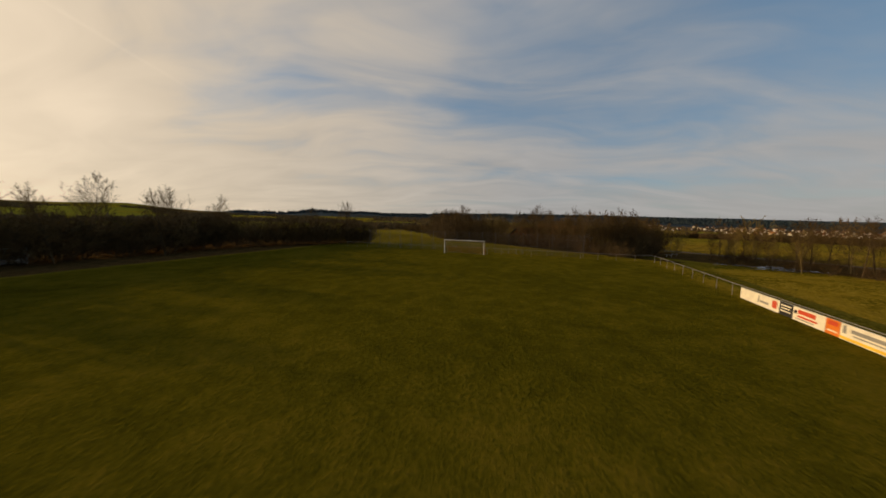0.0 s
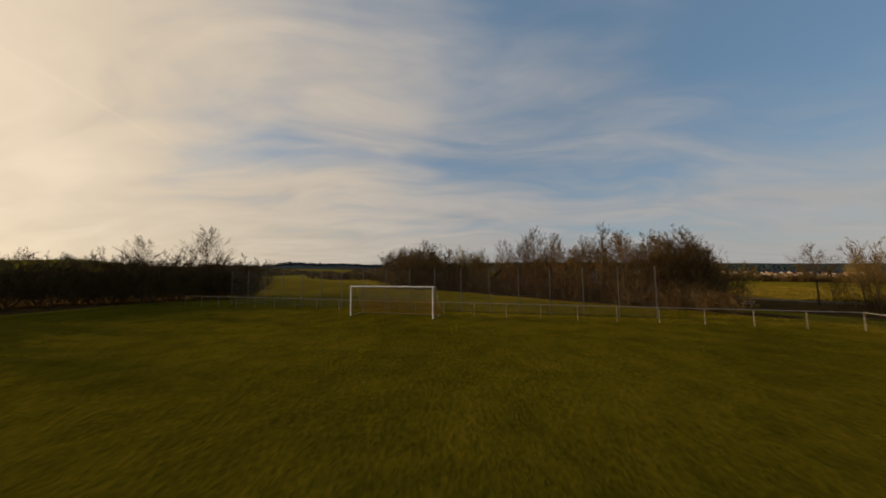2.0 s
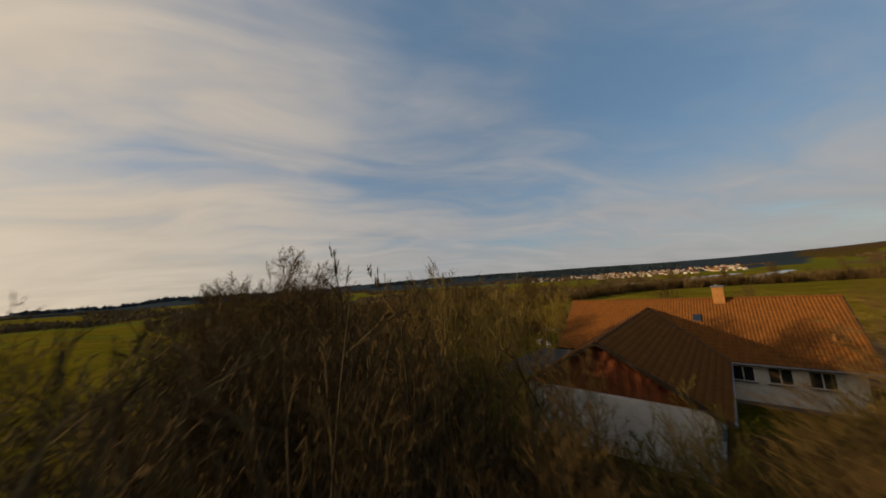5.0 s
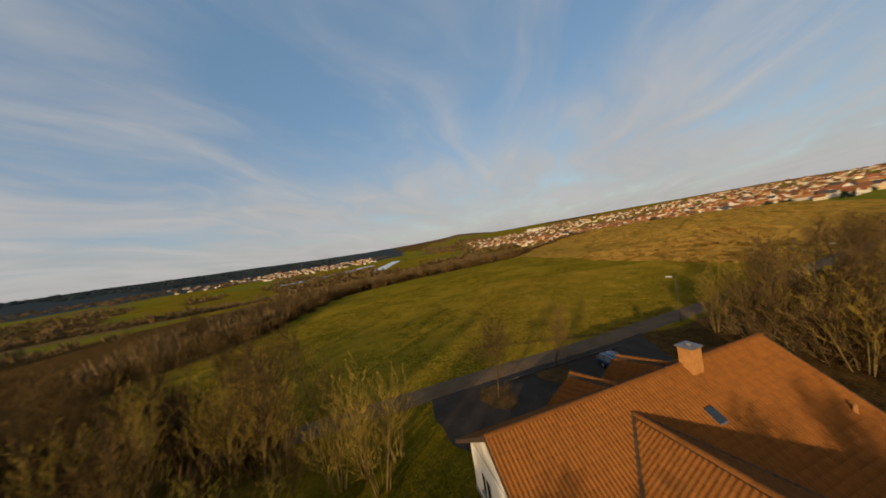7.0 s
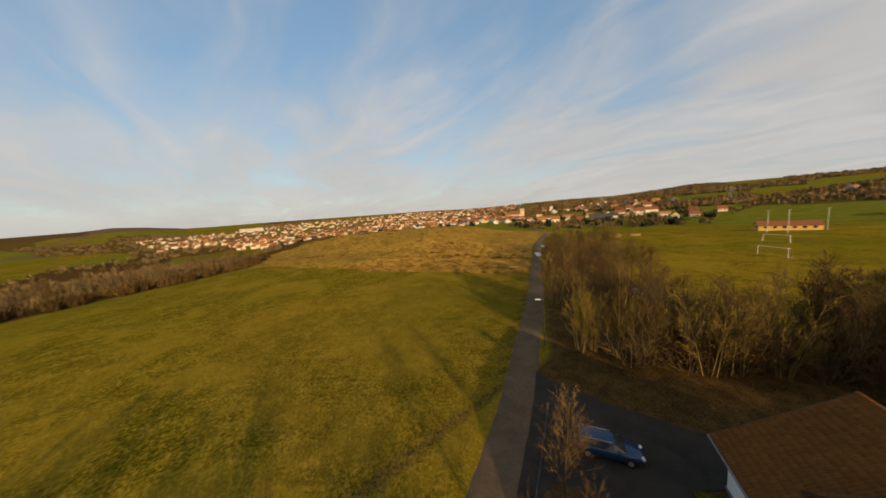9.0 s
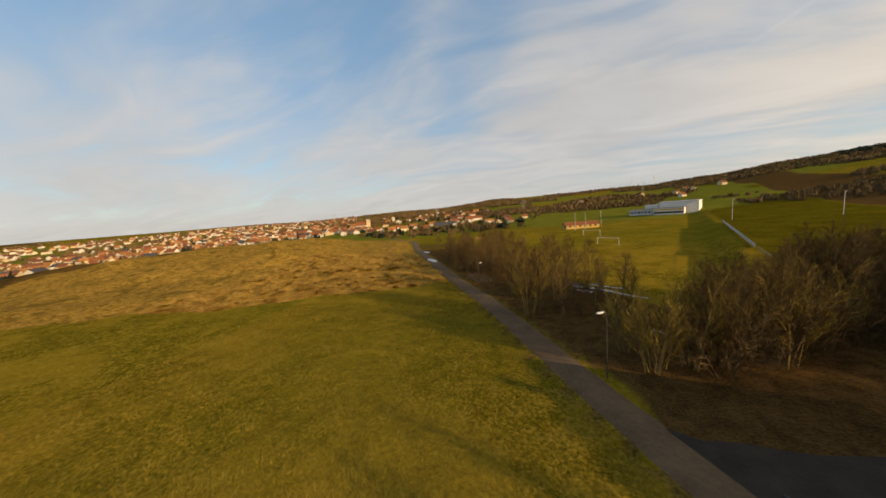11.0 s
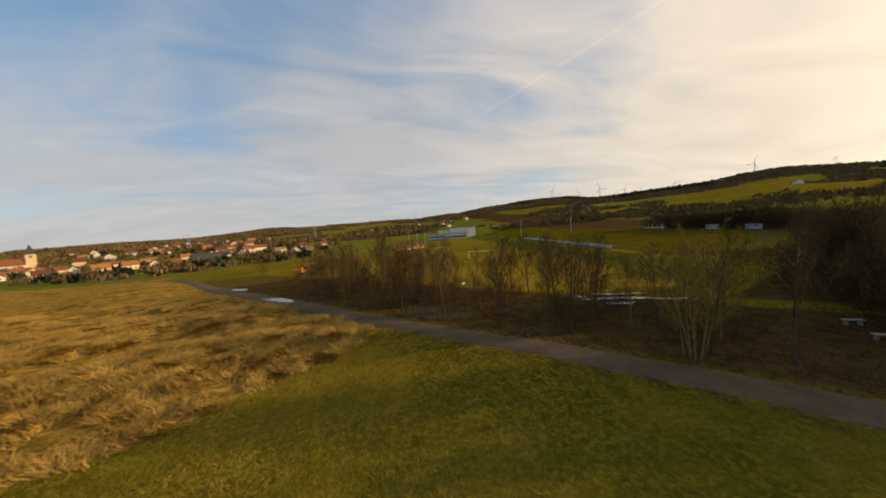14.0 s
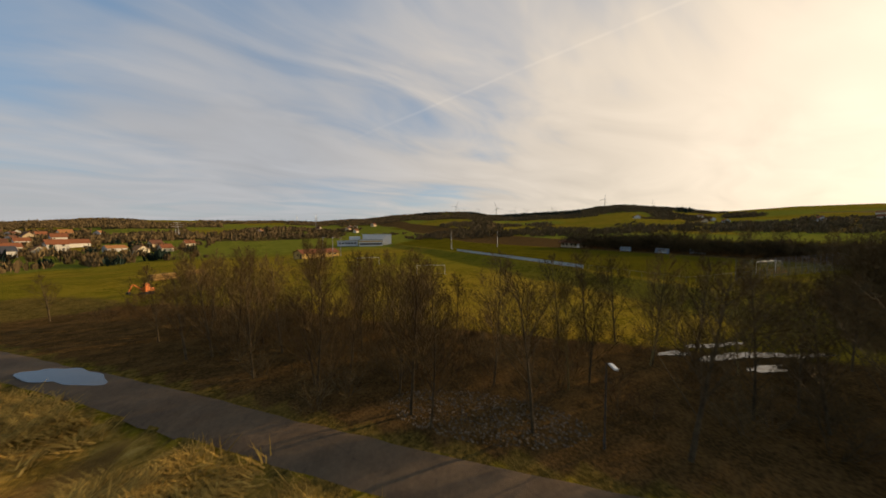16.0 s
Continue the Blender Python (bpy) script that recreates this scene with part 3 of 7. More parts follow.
def ribbon(name, centre, half, lift, mat, label, category, wobble=0.15, step=1.5, seed=1):
    """A strip of surfacing laid over the ground along a line."""
    rnd = random.Random(seed)
    pts = []
    for (x0, y0), (x1, y1) in zip(centre, centre[1:]):
        n = max(1, int(math.hypot(x1 - x0, y1 - y0) / step))
        pts += [(x0 + (x1 - x0) * k / n, y0 + (y1 - y0) * k / n) for k in range(n)]
    pts.append(centre[-1])
    p = np.array(pts)
    for _ in range(3):
        p[1:-1] = (p[:-2] + 2 * p[1:-1] + p[2:]) / 4
    d = np.gradient(p, axis=0)
    d /= np.linalg.norm(d, axis=1)[:, None]
    side = np.stack([d[:, 1], -d[:, 0]], 1)
    verts, faces = [], []
    cols = np.linspace(-1, 1, 7)
    for k in range(len(p)):
        for c in cols:
            q = p[k] + side[k] * half * c * (1 + (rnd.uniform(-wobble, wobble) if abs(c) == 1 else 0))
            crown = 0.05 * (1 - c * c)
            z = hz(*q) + (lift + crown if abs(c) < 1 else -0.05)
            verts.append((q[0], q[1], z))
    for k in range(len(p) - 1):
        for c in range(6):
            a = k * 7 + c
            faces.append((a, a + 1, a + 8, a + 7))
    ob = data_part(name, verts, faces, mat, smooth=True)
    return tagged(ob, label, category, kind="structure")


LANE = [(44, 128), (50, 113), (58.3, 94.7), (61.2, 88.3), (66, 77), (70.6, 68), (76.4, 56), (82.6, 43.8), (88.9, 33), (95.2, 21.5), (101.6, 9), (107.3, -1.5), (118.6, -22), (127, -40), (140, -72), (165, -120), (215, -190)]
ribbon("river", [(600, 540), (650, 505), (705, 480), (780, 468), (856, 460), (905, 452)], 24, 0.6, WATER, "pale river bending through the valley", "water", 0.1, 20.0, 2)
ribbon("river", [(630, 322), (667, 331), (760, 347), (850, 362), (930, 374)], 17, 0.6, WATER, "pale lock cut beside the river", "water", 0.1, 20.0, 3)
ribbon("road", LANE, 1.72, 0.05, ASPHALT, "narrow worn asphalt lane with crumbling edges", "road", 0.06)


def patch(name, outline, lift, mat, label, category, step=1.0):
    """A flat area of surfacing draped over the ground inside an outline."""
    bm = bmesh.new()
    loop = []
    for (x0, y0), (x1, y1) in zip(outline, outline[1:] + outline[:1]):
        n = max(1, int(math.hypot(x1 - x0, y1 - y0) / step))
        for k in range(n):
            t = k / n
            x, y = x0 + (x1 - x0) * t, y0 + (y1 - y0) * t
            loop.append(bm.verts.new((x + 0.12 * math.sin(7.3 * x + y), y + 0.12 * math.cos(5.1 * y - x), hz(x, y) + lift)))
    bm.faces.new(loop)
    bmesh.ops.triangulate(bm, faces=bm.faces[:])
    ob = link_bm(name, bm, mat)
    return tagged(ob, label, category, kind="structure")


patch("parking", [(60.5, 92.5), (57.5, 96.5), (53.2, 95.4), (49.6, 93.4), (48.4, 91.0), (49.2, 88.5), (54.0, 77.5), (51.7, 75.2), (50.3, 73.2), (51.3, 71.3), (55.5, 71.9), (60.6, 72.3), (65.7, 72.2), (67.5, 71.5), (68, 75), (63.5, 85)],
      0.04, DARK_ASPHALT, "dark asphalt car park in front of the clubhouse", "parking")


def soft_patch(name, x, y, a, b, yaw, lift, mat, label, category, seed, rim=0.22):
    """An uneven round patch lying on the ground."""
    rnd = random.Random(seed)
    bm = bmesh.new()
    ph = [rnd.uniform(0, 6.28) for _ in range(4)]
    loop = []
    for k in range(40):
        w = 2 * math.pi * k / 40
        s = 1 + rim * math.sin(2 * w + ph[0]) + rim * 0.6 * math.sin(3 * w + ph[1]) + rim * 0.35 * math.sin(7 * w + ph[2])
        u, v = a * s * math.cos(w), b * s * math.sin(w)
        loop.append((x + u * math.cos(yaw) - v * math.sin(yaw), y + u * math.sin(yaw) + v * math.cos(yaw)))
    top = max(hz(*q) for q in loop[::4]) + lift
    bm.faces.new([bm.verts.new((q[0], q[1], top)) for q in loop])
    ob = link_bm(name, bm, mat)
    return tagged(ob, label, category, kind="structure")


SOIL = mottled("trodden_leafy_soil", (0.040, 0.024, 0.009), (0.125, 0.072, 0.026), 1.2, 9, 0.95, 0.03, 0.05)
soft_patch("tree_bed", 55.6, 89.8, 2.0, 1.7, 0.4, 0.07, SOIL, "leaf-strewn soil bed round a car park tree", "ground", 21, 0.12)
soft_patch("tree_bed", 58.8, 83.8, 1.9, 1.5, 0.9, 0.07, SOIL, "leaf-strewn soil bed round a car park tree", "ground", 22, 0.12)
LANE_YAW = math.atan2(-10.5, 6.2)
soft_patch("puddle", 105.4, 1.6, 3.6, 1.25, LANE_YAW, 0.11, WATER, "shallow rain puddle across the lane", "water", 1)
soft_patch("puddle", 114.6, -19.4, 2.8, 0.9, LANE_YAW, 0.11, WATER, "small rain puddle on the lane", "water", 2)
soft_patch("puddle", 64.3, 37.4, 3.0, 0.75, 2.5, 0.06, WATER, "standing rain water in the rutted meadow", "water", 3, 0.35)
soft_patch("puddle", 60.4, 41.2, 2.0, 0.5, 2.4, 0.06, WATER, "standing rain water in the rutted meadow", "water", 4, 0.35)
soft_patch("puddle", 66.2, 38.9, 2.0, 0.4, 2.5, 0.06, WATER, "standing rain water in the rutted meadow", "water", 6, 0.35)
soft_patch("puddle", 62.4, 35.7, 2.4, 0.5, 2.55, 0.06, WATER, "standing rain water in the rutted meadow", "water", 7, 0.35)
soft_patch("puddle", 67.6, 33.4, 1.6, 0.4, 2.6, 0.06, WATER, "standing rain water in the rutted meadow", "water", 5, 0.35)


def kerb():
    """Low kerb stones between the lane and the car park."""
    k = tagged(new("kerb"), "row of low dark kerb stones beside the lane", "kerb", kind="structure")
    a, b = Vector((63.9, 75.6)), Vector((58.3, 89.0))
    n = 15
    bm = box((0.94, 0.14, 0.24), (0, 0, 0), 0, 0.02)
    me = bpy.data.meshes.new("kerb_stone")
    bm.to_mesh(me), bm.free()
    me.materials.append(PAVING)
    for i in range(n):
        q = a.lerp(b, (i + 0.5) / n)
        ob = new("kerb_stone", me)
        ob.parent = k
        ob.location, ob.rotation_euler = (q.x, q.y, hz(q.x, q.y) + 0.05), (0, 0, math.atan2(b.y - a.y, b.x - a.x))


kerb()


# ---- the clubhouse ----
CLUB = Vector((41.0, 89.8))
D_AX, N_AX = Vector((0.409, -0.9125)), Vector((0.9125, 0.409))
FLOOR_Z, EAVE_Z, RIDGE_Z = -2.0, 0.85, 4.58
CLUB_YAW = math.atan2(D_AX.y, D_AX.x)


def club(d, n, z=0.0):
    q = CLUB + D_AX * d + N_AX * n
    return Vector((q.x, q.y, z))


def slab(corners, thick):
    """A thin sloping panel from four corners in order, thick downwards along its normal."""
    bm = bmesh.new()
    c = [Vector(v) for v in corners]
    n = (c[1] - c[0]).cross(c[3] - c[0]).normalized()
    if n.z < 0:
        n = -n
    top = [bm.verts.new(v) for v in c]
    low = [bm.verts.new(v - n * thick) for v in c]
    bm.faces.new(top)
    bm.faces.new(low[::-1])
    k = len(c)
    for i in range(k):
        bm.faces.new((top[i], low[i], low[(i + 1) % k], top[(i + 1) % k]))
    bmesh.ops.recalc_face_normals(bm, faces=bm.faces[:])
    return bm


def pantile_mesh():
    """One S-shaped clay tile, 0.20 wide and 0.40 long, lying on x (across) and y (up the slope)."""
    w, l, th = 0.208, 0.41, 0.016
    prof = [(-0.5, 0.004), (-0.36, 0.040), (-0.20, 0.052), (-0.04, 0.036), (0.12, 0.006), (0.34, -0.004), (0.5, 0.006)]
    verts = []
    for y, lift in ((0.0, 0.022), (l, 0.0)):
        verts += [(a * w, y, h + lift) for a, h in prof]
    verts += [(a * w, 0.0, h + 0.022 - th) for a, h in prof]
    k = len(prof)
    faces = [(i, i + 1, i + 1 + k, i + k) for i in range(k - 1)]
    faces += [(i + 1, i, i + 2 * k, i + 1 + 2 * k) for i in range(k - 1)]
    return verts, faces


TILE_VERTS, TILE_FACES = pantile_mesh()
tile_mesh = bpy.data.meshes.new("tile")
tile_mesh.from_pydata(TILE_VERTS, [], TILE_FACES)
tile_mesh.shade_smooth()
tile_mesh.materials.append(TILE)


def tile_slope(roof, eave_a, eave_b, up, length, keep, pieces=0, seed=0):
    """Tiles on one slope: rows from the eave a-b upwards along up; keep(s, t) says whether a tile at s across and t up is laid.
    The first pieces of them are objects of their own, the rest one joined part."""
    a, b, up = Vector(eave_a), Vector(eave_b), Vector(up).normalized()
    across = (b - a).normalized()
    nrm = across.cross(up)
    if nrm.z < 0:
        nrm = -nrm
    wide = (b - a).length
    rnd = random.Random(seed)
    joined_v, joined_f, made = [], [], 0
    rot = Matrix((across, up, nrm)).transposed()
    for row in range(int(length / 0.36)):
        for col in range(int(wide / 0.20)):
            s, t = 0.10 + col * 0.20, row * 0.36
            if not keep(s, t):
                continue
            p = a + across * s + up * (t - 0.04) + nrm * (0.012 + rnd.uniform(0, 0.006))
            if made < pieces:
                ob = new("tile", tile_mesh)
                ob.parent = roof
                ob.matrix_basis = Matrix.Translation(p) @ rot.to_4x4() @ Matrix.Rotation(rnd.uniform(-0.012, 0.012), 4, "Z")
                made += 1
            else:
                base = len(joined_v)
                joined_v += [p + rot @ Vector(v) for v in TILE_VERTS]
                joined_f += [tuple(base + i for i in f) for f in TILE_FACES]
    if joined_v:
        ob = data_part("tiling", joined_v, joined_f, TILE, roof, smooth=True)
        tagged(ob, kind="stuff")


def ridge_caps(roof, a, b):
    """Half-round ridge tiles, end to end and overlapping."""
    a, b = Vector(a), Vector(b)
    way, n = (b - a).normalized(), int((b - a).length / 0.38)
    side = Vector((0, 0, 1)).cross(way).normalized()
    vs, fs = [], []
    for t, r in ((0.0, 0.125), (0.40, 0.105)):
        for i in range(7):
            w = math.pi * (i / 6)
            vs.append((t, math.cos(w) * r * 1.15, math.sin(w) * r - 0.03))
    fs += [(i, i + 1, 8 + i, 7 + i) for i in range(6)]
    fs.append(tuple(range(7)))
    me = bpy.data.meshes.new("ridge_tile")
    me.from_pydata(vs, [], fs)
    me.materials.append(TILE)
    rot = Matrix((way, side, way.cross(side))).transposed().to_4x4()
    for k in range(n):
        ob = new("ridge_tile", me)
        ob.parent = roof
        ob.matrix_basis = Matrix.Translation(a + way * (k * 0.38)) @ rot


def build_clubhouse():
    house = thing("clubhouse", Matrix.Identity(4), "single-storey white rendered clubhouse with orange clay tiled cross-gable roof", "clubhouse")
    LEN, HW = 17.6, 5.75
    slope = (RIDGE_Z - EAVE_Z) / HW
    wing_d, wing_hw, wing_end, wing_ridge = 6.6, 5.05, -16.3, 3.92
    wslope = (wing_ridge - EAVE_Z) / wing_hw
    # walls: solid bodies set in under the eaves
    wl = box((LEN - 0.7, 2 * HW - 1.3, EAVE_Z + 0.25 - FLOOR_Z + 0.3), club(LEN / 2, 0, (EAVE_Z + 0.25 + FLOOR_Z - 0.3) / 2), CLUB_YAW, 0.03)
    part("wall", wl, PLASTER, house)
    wl = box((2 * wing_hw - 1.2, -wing_end - HW + 0.6, EAVE_Z + 0.2 - FLOOR_Z + 0.3), club(wing_d, (wing_end - HW + 1.2) / 2 - 0.1, (EAVE_Z + 0.2 + FLOOR_Z - 0.3) / 2), CLUB_YAW, 0.03)
    part("wall", wl, PLASTER, house)
    # gable triangles
    for d0, face in ((0.45, -1), (LEN - 0.45, 1)):
        bm = bmesh.new()
        for t in (0.0, 0.25):
            for n in (-HW + 0.75, 0, HW - 0.75):
                z = RIDGE_Z - 0.2 - abs(n) * slope
                bm.verts.new(club(d0 - face * t, n, z))
        bm.verts.ensure_lookup_table()
        v = bm.verts
        bm.faces.new((v[0], v[1], v[2])), bm.faces.new((v[5], v[4], v[3]))
        for i, j in ((0, 1), (1, 2), (2, 0)):
            bm.faces.new((v[j], v[i], v[i + 3], v[j + 3]))
        bmesh.ops.recalc_face_normals(bm, faces=bm.faces[:])
        part("gable", bm, PLASTER, house)
    # boarded gable of the wing: upright boards
    gable = part("gable", slab([club(wing_d - wing_hw + 0.7, wing_end + 0.55, EAVE_Z + 0.2), club(wing_d, wing_end + 0.55, wing_ridge - 0.2), club(wing_d + wing_hw - 0.7, wing_end + 0.55, EAVE_Z + 0.2), club(wing_d, wing_end + 0.55, EAVE_Z + 0.18)], 0.05), RED_BOARD, house, "red stained boarded gable")
    k = -wing_hw + 0.8
    while k < wing_hw - 0.8:
        top = wing_ridge - 0.22 - abs(k + 0.07) * wslope
        if top - EAVE_Z > 0.3:
            part("board", box((0.135, 0.03, top - EAVE_Z - 0.15), club(wing_d + k + 0.07, wing_end + 0.50, (top + EAVE_Z + 0.15) / 2), CLUB_YAW, 0.008), RED_BOARD, gable)
        k += 0.145
    # roof decks
    roof = part("roof", slab([club(-0.35, 0, RIDGE_Z), club(LEN + 0.3, 0, RIDGE_Z), club(LEN + 0.3, -HW, EAVE_Z), club(-0.35, -HW, EAVE_Z)], 0.16), DARK_WOOD, house, "orange clay pantile roof with moss")
    part("roof_deck", slab([club(-0.35, 0, RIDGE_Z), club(LEN + 0.3, 0, RIDGE_Z), club(LEN + 0.3, HW, EAVE_Z), club(-0.35, HW, EAVE_Z)], 0.16), DARK_WOOD, roof)
    for sgn in (-1, 1):
        meet = -(RIDGE_Z - wing_ridge) / slope
        part("roof_deck", slab([club(wing_d, meet, wing_ridge), club(wing_d, wing_end, wing_ridge), club(wing_d + sgn * wing_hw, wing_end, EAVE_Z), club(wing_d + sgn * wing_hw, -HW, EAVE_Z)], 0.14), DARK_WOOD, roof)
    # tiles; the wing cuts a valley into the south-west slope
    across, rise = HW, RIDGE_Z - EAVE_Z
    ln = math.hypot(across, rise)
    up_sw = Vector((N_AX.x * across, N_AX.y * across, rise)) / ln
    up_ne = Vector((-N_AX.x * across, -N_AX.y * across, rise)) / ln

    def main_sw(s, t):
        n = -HW + t * across / ln
        z = EAVE_Z + t * rise / ln
        d = s - 0.35
        return z > wing_ridge - abs(d - wing_d) * wslope - 0.14

    tile_slope(roof, club(-0.35, -HW, EAVE_Z), club(LEN + 0.3, -HW, EAVE_Z), up_sw, ln, main_sw, 0, 1)

    bays = ((7.35, 2.0, 3.60, 4.1), (11.3, 2.0, 3.60, 4.28))
    bay_in, bay_top = 0.35, RIDGE_Z - 0.14       # the bays' ridges climb to just under the main ridge

    def main_ne(s, t):
        n = HW - t * across / ln
        z = EAVE_Z + t * rise / ln
        d = LEN + 0.3 - s
        return all(n > n_end or abs(d - dc) > hw or z > zr + (n_end - n) * (bay_top - zr) / (n_end - bay_in) - abs(d - dc) * 0.72 - 0.16 for dc, hw, zr, n_end in bays)

    tile_slope(roof, club(LEN + 0.3, HW, EAVE_Z), club(-0.35, HW, EAVE_Z), up_ne, ln, main_ne, 0, 2)
    wl2 = math.hypot(wing_hw, wing_ridge - EAVE_Z)
    reach = -wing_end - 1.0
    for sgn in (-1, 1):
        upw = Vector((-sgn * D_AX.x * wing_hw, -sgn * D_AX.y * wing_hw, wing_ridge - EAVE_Z)) / wl2

        def lay(s, t, sgn=sgn):
            n = wing_end + s if sgn < 0 else wing_end + reach - s
            z = EAVE_Z + t * (wing_ridge - EAVE_Z) / wl2
            return z > RIDGE_Z - abs(n) * slope - 0.10

        e0, e1 = club(wing_d + sgn * wing_hw, wing_end, EAVE_Z), club(wing_d + sgn * wing_hw, wing_end + reach, EAVE_Z)
        tile_slope(roof, e0 if sgn < 0 else e1, e1 if sgn < 0 else e0, upw, wl2, lay, 300 if sgn < 0 else 0, 3 + sgn)
    ridge_caps(roof, club(-0.35, 0, RIDGE_Z + 0.05), club(LEN + 0.3, 0, RIDGE_Z + 0.05))
    ridge_caps(roof, club(wing_d, wing_end, wing_ridge + 0.05), club(wing_d, -(RIDGE_Z - wing_ridge) / slope, wing_ridge + 0.05))
    # valley lines where the wing runs into the main roof
    for sgn in (-1, 1):
        low, high = club(wing_d + sgn * wing_hw, -HW, EAVE_Z + 0.05), club(wing_d, -(RIDGE_Z - wing_ridge) / slope, wing_ridge + 0.05)
        part("valley", tube(low, high, 0.085, sides=8), DARK_WOOD, roof, "dark valley gutter")
    # two gabled bays over the entrance side
    for dc, hw, zr, n_end in bays:
        fall = (bay_top - zr) / (n_end - bay_in)
        zl = zr - hw * 0.72
        n_low = (RIDGE_Z - bay_top - bay_in * fall + hw * 0.72) / (slope - fall)
        for sgn in (-1, 1):
            part("roof_deck", slab([club(dc, bay_in, bay_top), club(dc, n_end, zr), club(dc + sgn * hw, n_end, zl), club(dc + sgn * hw, n_low, zl + (n_end - n_low) * fall)], 0.12), DARK_WOOD, roof)
            lb = math.hypot(hw, hw * 0.72)
            upb = Vector((-sgn * D_AX.x * hw, -sgn * D_AX.y * hw, hw * 0.72)) / lb
            e0, e1 = club(dc + sgn * hw, n_end, zl), club(dc + sgn * hw, bay_in, zl + (n_end - bay_in) * fall)
            run = (e1 - e0).length

            def lay_bay(s, t, sgn=sgn, n_end=n_end, zl=zl, lb=lb, hw=hw, run=run, fall=fall):
                q = s / run if sgn > 0 else 1 - s / run
                n = n_end + (bay_in - n_end) * q
                return zl + (n_end - n) * fall + t * hw * 0.72 / lb > RIDGE_Z - abs(n) * slope - 0.12

            tile_slope(roof, e0 if sgn > 0 else e1, e1 if sgn > 0 else e0, upb, lb, lay_bay, 0, 9)
        ridge_caps(roof, club(dc, n_end, zr + 0.04), club(dc, bay_in, bay_top + 0.04))
        for sgn in (-1, 1):
            part("valley", tube(club(dc + sgn * hw, n_low, zl + (n_end - n_low) * fall + 0.03), club(dc, bay_in, bay_top + 0.03), 0.06, sides=6), DARK_WOOD, roof, "dark valley gutter")
            part("barge_board", add_box(bmesh.new(), (math.hypot(hw, hw * 0.72) + 0.1, 0.04, 0.16), (club(dc, n_end + 0.03, zr - 0.04) + club(dc + sgn * hw, n_end + 0.03, zl - 0.04)) / 2, rot=(club(dc + sgn * hw, n_end, zl) - club(dc, n_end, zr)).to_track_quat("X", "Z").to_matrix().to_4x4()), DARK_WOOD, house)
        bm = bmesh.new()
        tri = [club(dc - hw + 0.3, n_end - 0.35, zl + 0.1), club(dc, n_end - 0.35, zr - 0.15), club(dc + hw - 0.3, n_end - 0.35, zl + 0.1)]
        low = [club(dc + hw - 0.3, n_end - 0.35, 0.6), club(dc - hw + 0.3, n_end - 0.35, 0.6)]
        front = [bm.verts.new(v) for v in tri + low]
        bk = [bm.verts.new(Vector(v) - Vector((N_AX.x, N_AX.y, 0)) * 0.2) for v in tri + low]
        bm.faces.new(front), bm.faces.new(bk[::-1])
        for i in range(5):
            bm.faces.new((front[i], bk[i], bk[(i + 1) % 5], front[(i + 1) % 5]))
        bmesh.ops.recalc_face_normals(bm, faces=bm.faces[:])
        part("gable", bm, RED_BOARD, house)
    # barge boards and gutters
    for d0 in (-0.38, LEN + 0.32):
        for sgn in (-1, 1):
            a, b = club(d0, 0, RIDGE_Z - 0.06), club(d0, sgn * HW, EAVE_Z - 0.06)
            part("barge_board", add_box(bmesh.new(), ((b - a).length, 0.04, 0.2), (a + b) / 2, rot=(b - a).to_track_quat("X", "Z").to_matrix().to_4x4()), DARK_WOOD, house)
    for sgn in (-1, 1):
        a, b = club(wing_d, wing_end - 0.03, wing_ridge - 0.06), club(wing_d + sgn * wing_hw, wing_end - 0.03, EAVE_Z - 0.06)
        part("barge_board", add_box(bmesh.new(), ((b - a).length, 0.04, 0.2), (a + b) / 2, rot=(b - a).to_track_quat("X", "Z").to_matrix().to_4x4()), DARK_WOOD, house)
        part("gutter", tube(club(wing_d + sgn * (wing_hw + 0.07), wing_end, EAVE_Z - 0.05), club(wing_d + sgn * (wing_hw + 0.07), -HW, EAVE_Z - 0.05), 0.065), LEAD, house)
    part("gutter", tube(club(-0.35, HW + 0.07, EAVE_Z - 0.05), club(LEN + 0.3, HW + 0.07, EAVE_Z - 0.05), 0.065), LEAD, house)
    part("gutter", tube(club(wing_d + wing_hw, -HW - 0.07, EAVE_Z - 0.05), club(LEN + 0.3, -HW - 0.07, EAVE_Z - 0.05), 0.065), LEAD, house)
    # chimney, roof window, vent, snow guard
    cd = 11.6
    chim = part("chimney", box((0.72, 0.72, 1.9), club(cd, -0.28, RIDGE_Z + 0.05), CLUB_YAW, 0.02), BRICK_ORANGE, house, "orange rendered chimney")
    part("chimney_cap", box((0.86, 0.86, 0.09), club(cd, -0.28, RIDGE_Z + 1.04), CLUB_YAW, 0.02), LEAD, chim)
    part("flue", tube(club(cd, -0.28, RIDGE_Z + 1.05), club(cd, -0.28, RIDGE_Z + 1.2), 0.16, sides=12), LEAD, chim)
    q = 2.15
    sky_w = part("roof_window", add_box(bmesh.new(), (0.46, 0.74, 0.10), club(10.1, -q, RIDGE_Z - q * slope + 0.09), rot=Matrix((Vector((*D_AX, 0)), up_sw, Vector((*D_AX, 0)).cross(up_sw))).transposed().to_4x4()), LEAD, house)
    part("pane", add_box(bmesh.new(), (0.50, 0.72, 0.02), club(10.1, -q, RIDGE_Z - q * slope + 0.155), rot=Matrix((Vector((*D_AX, 0)), up_sw, Vector((*D_AX, 0)).cross(up_sw))).transposed().to_4x4()), WINDOW, sky_w)
    q = 3.75
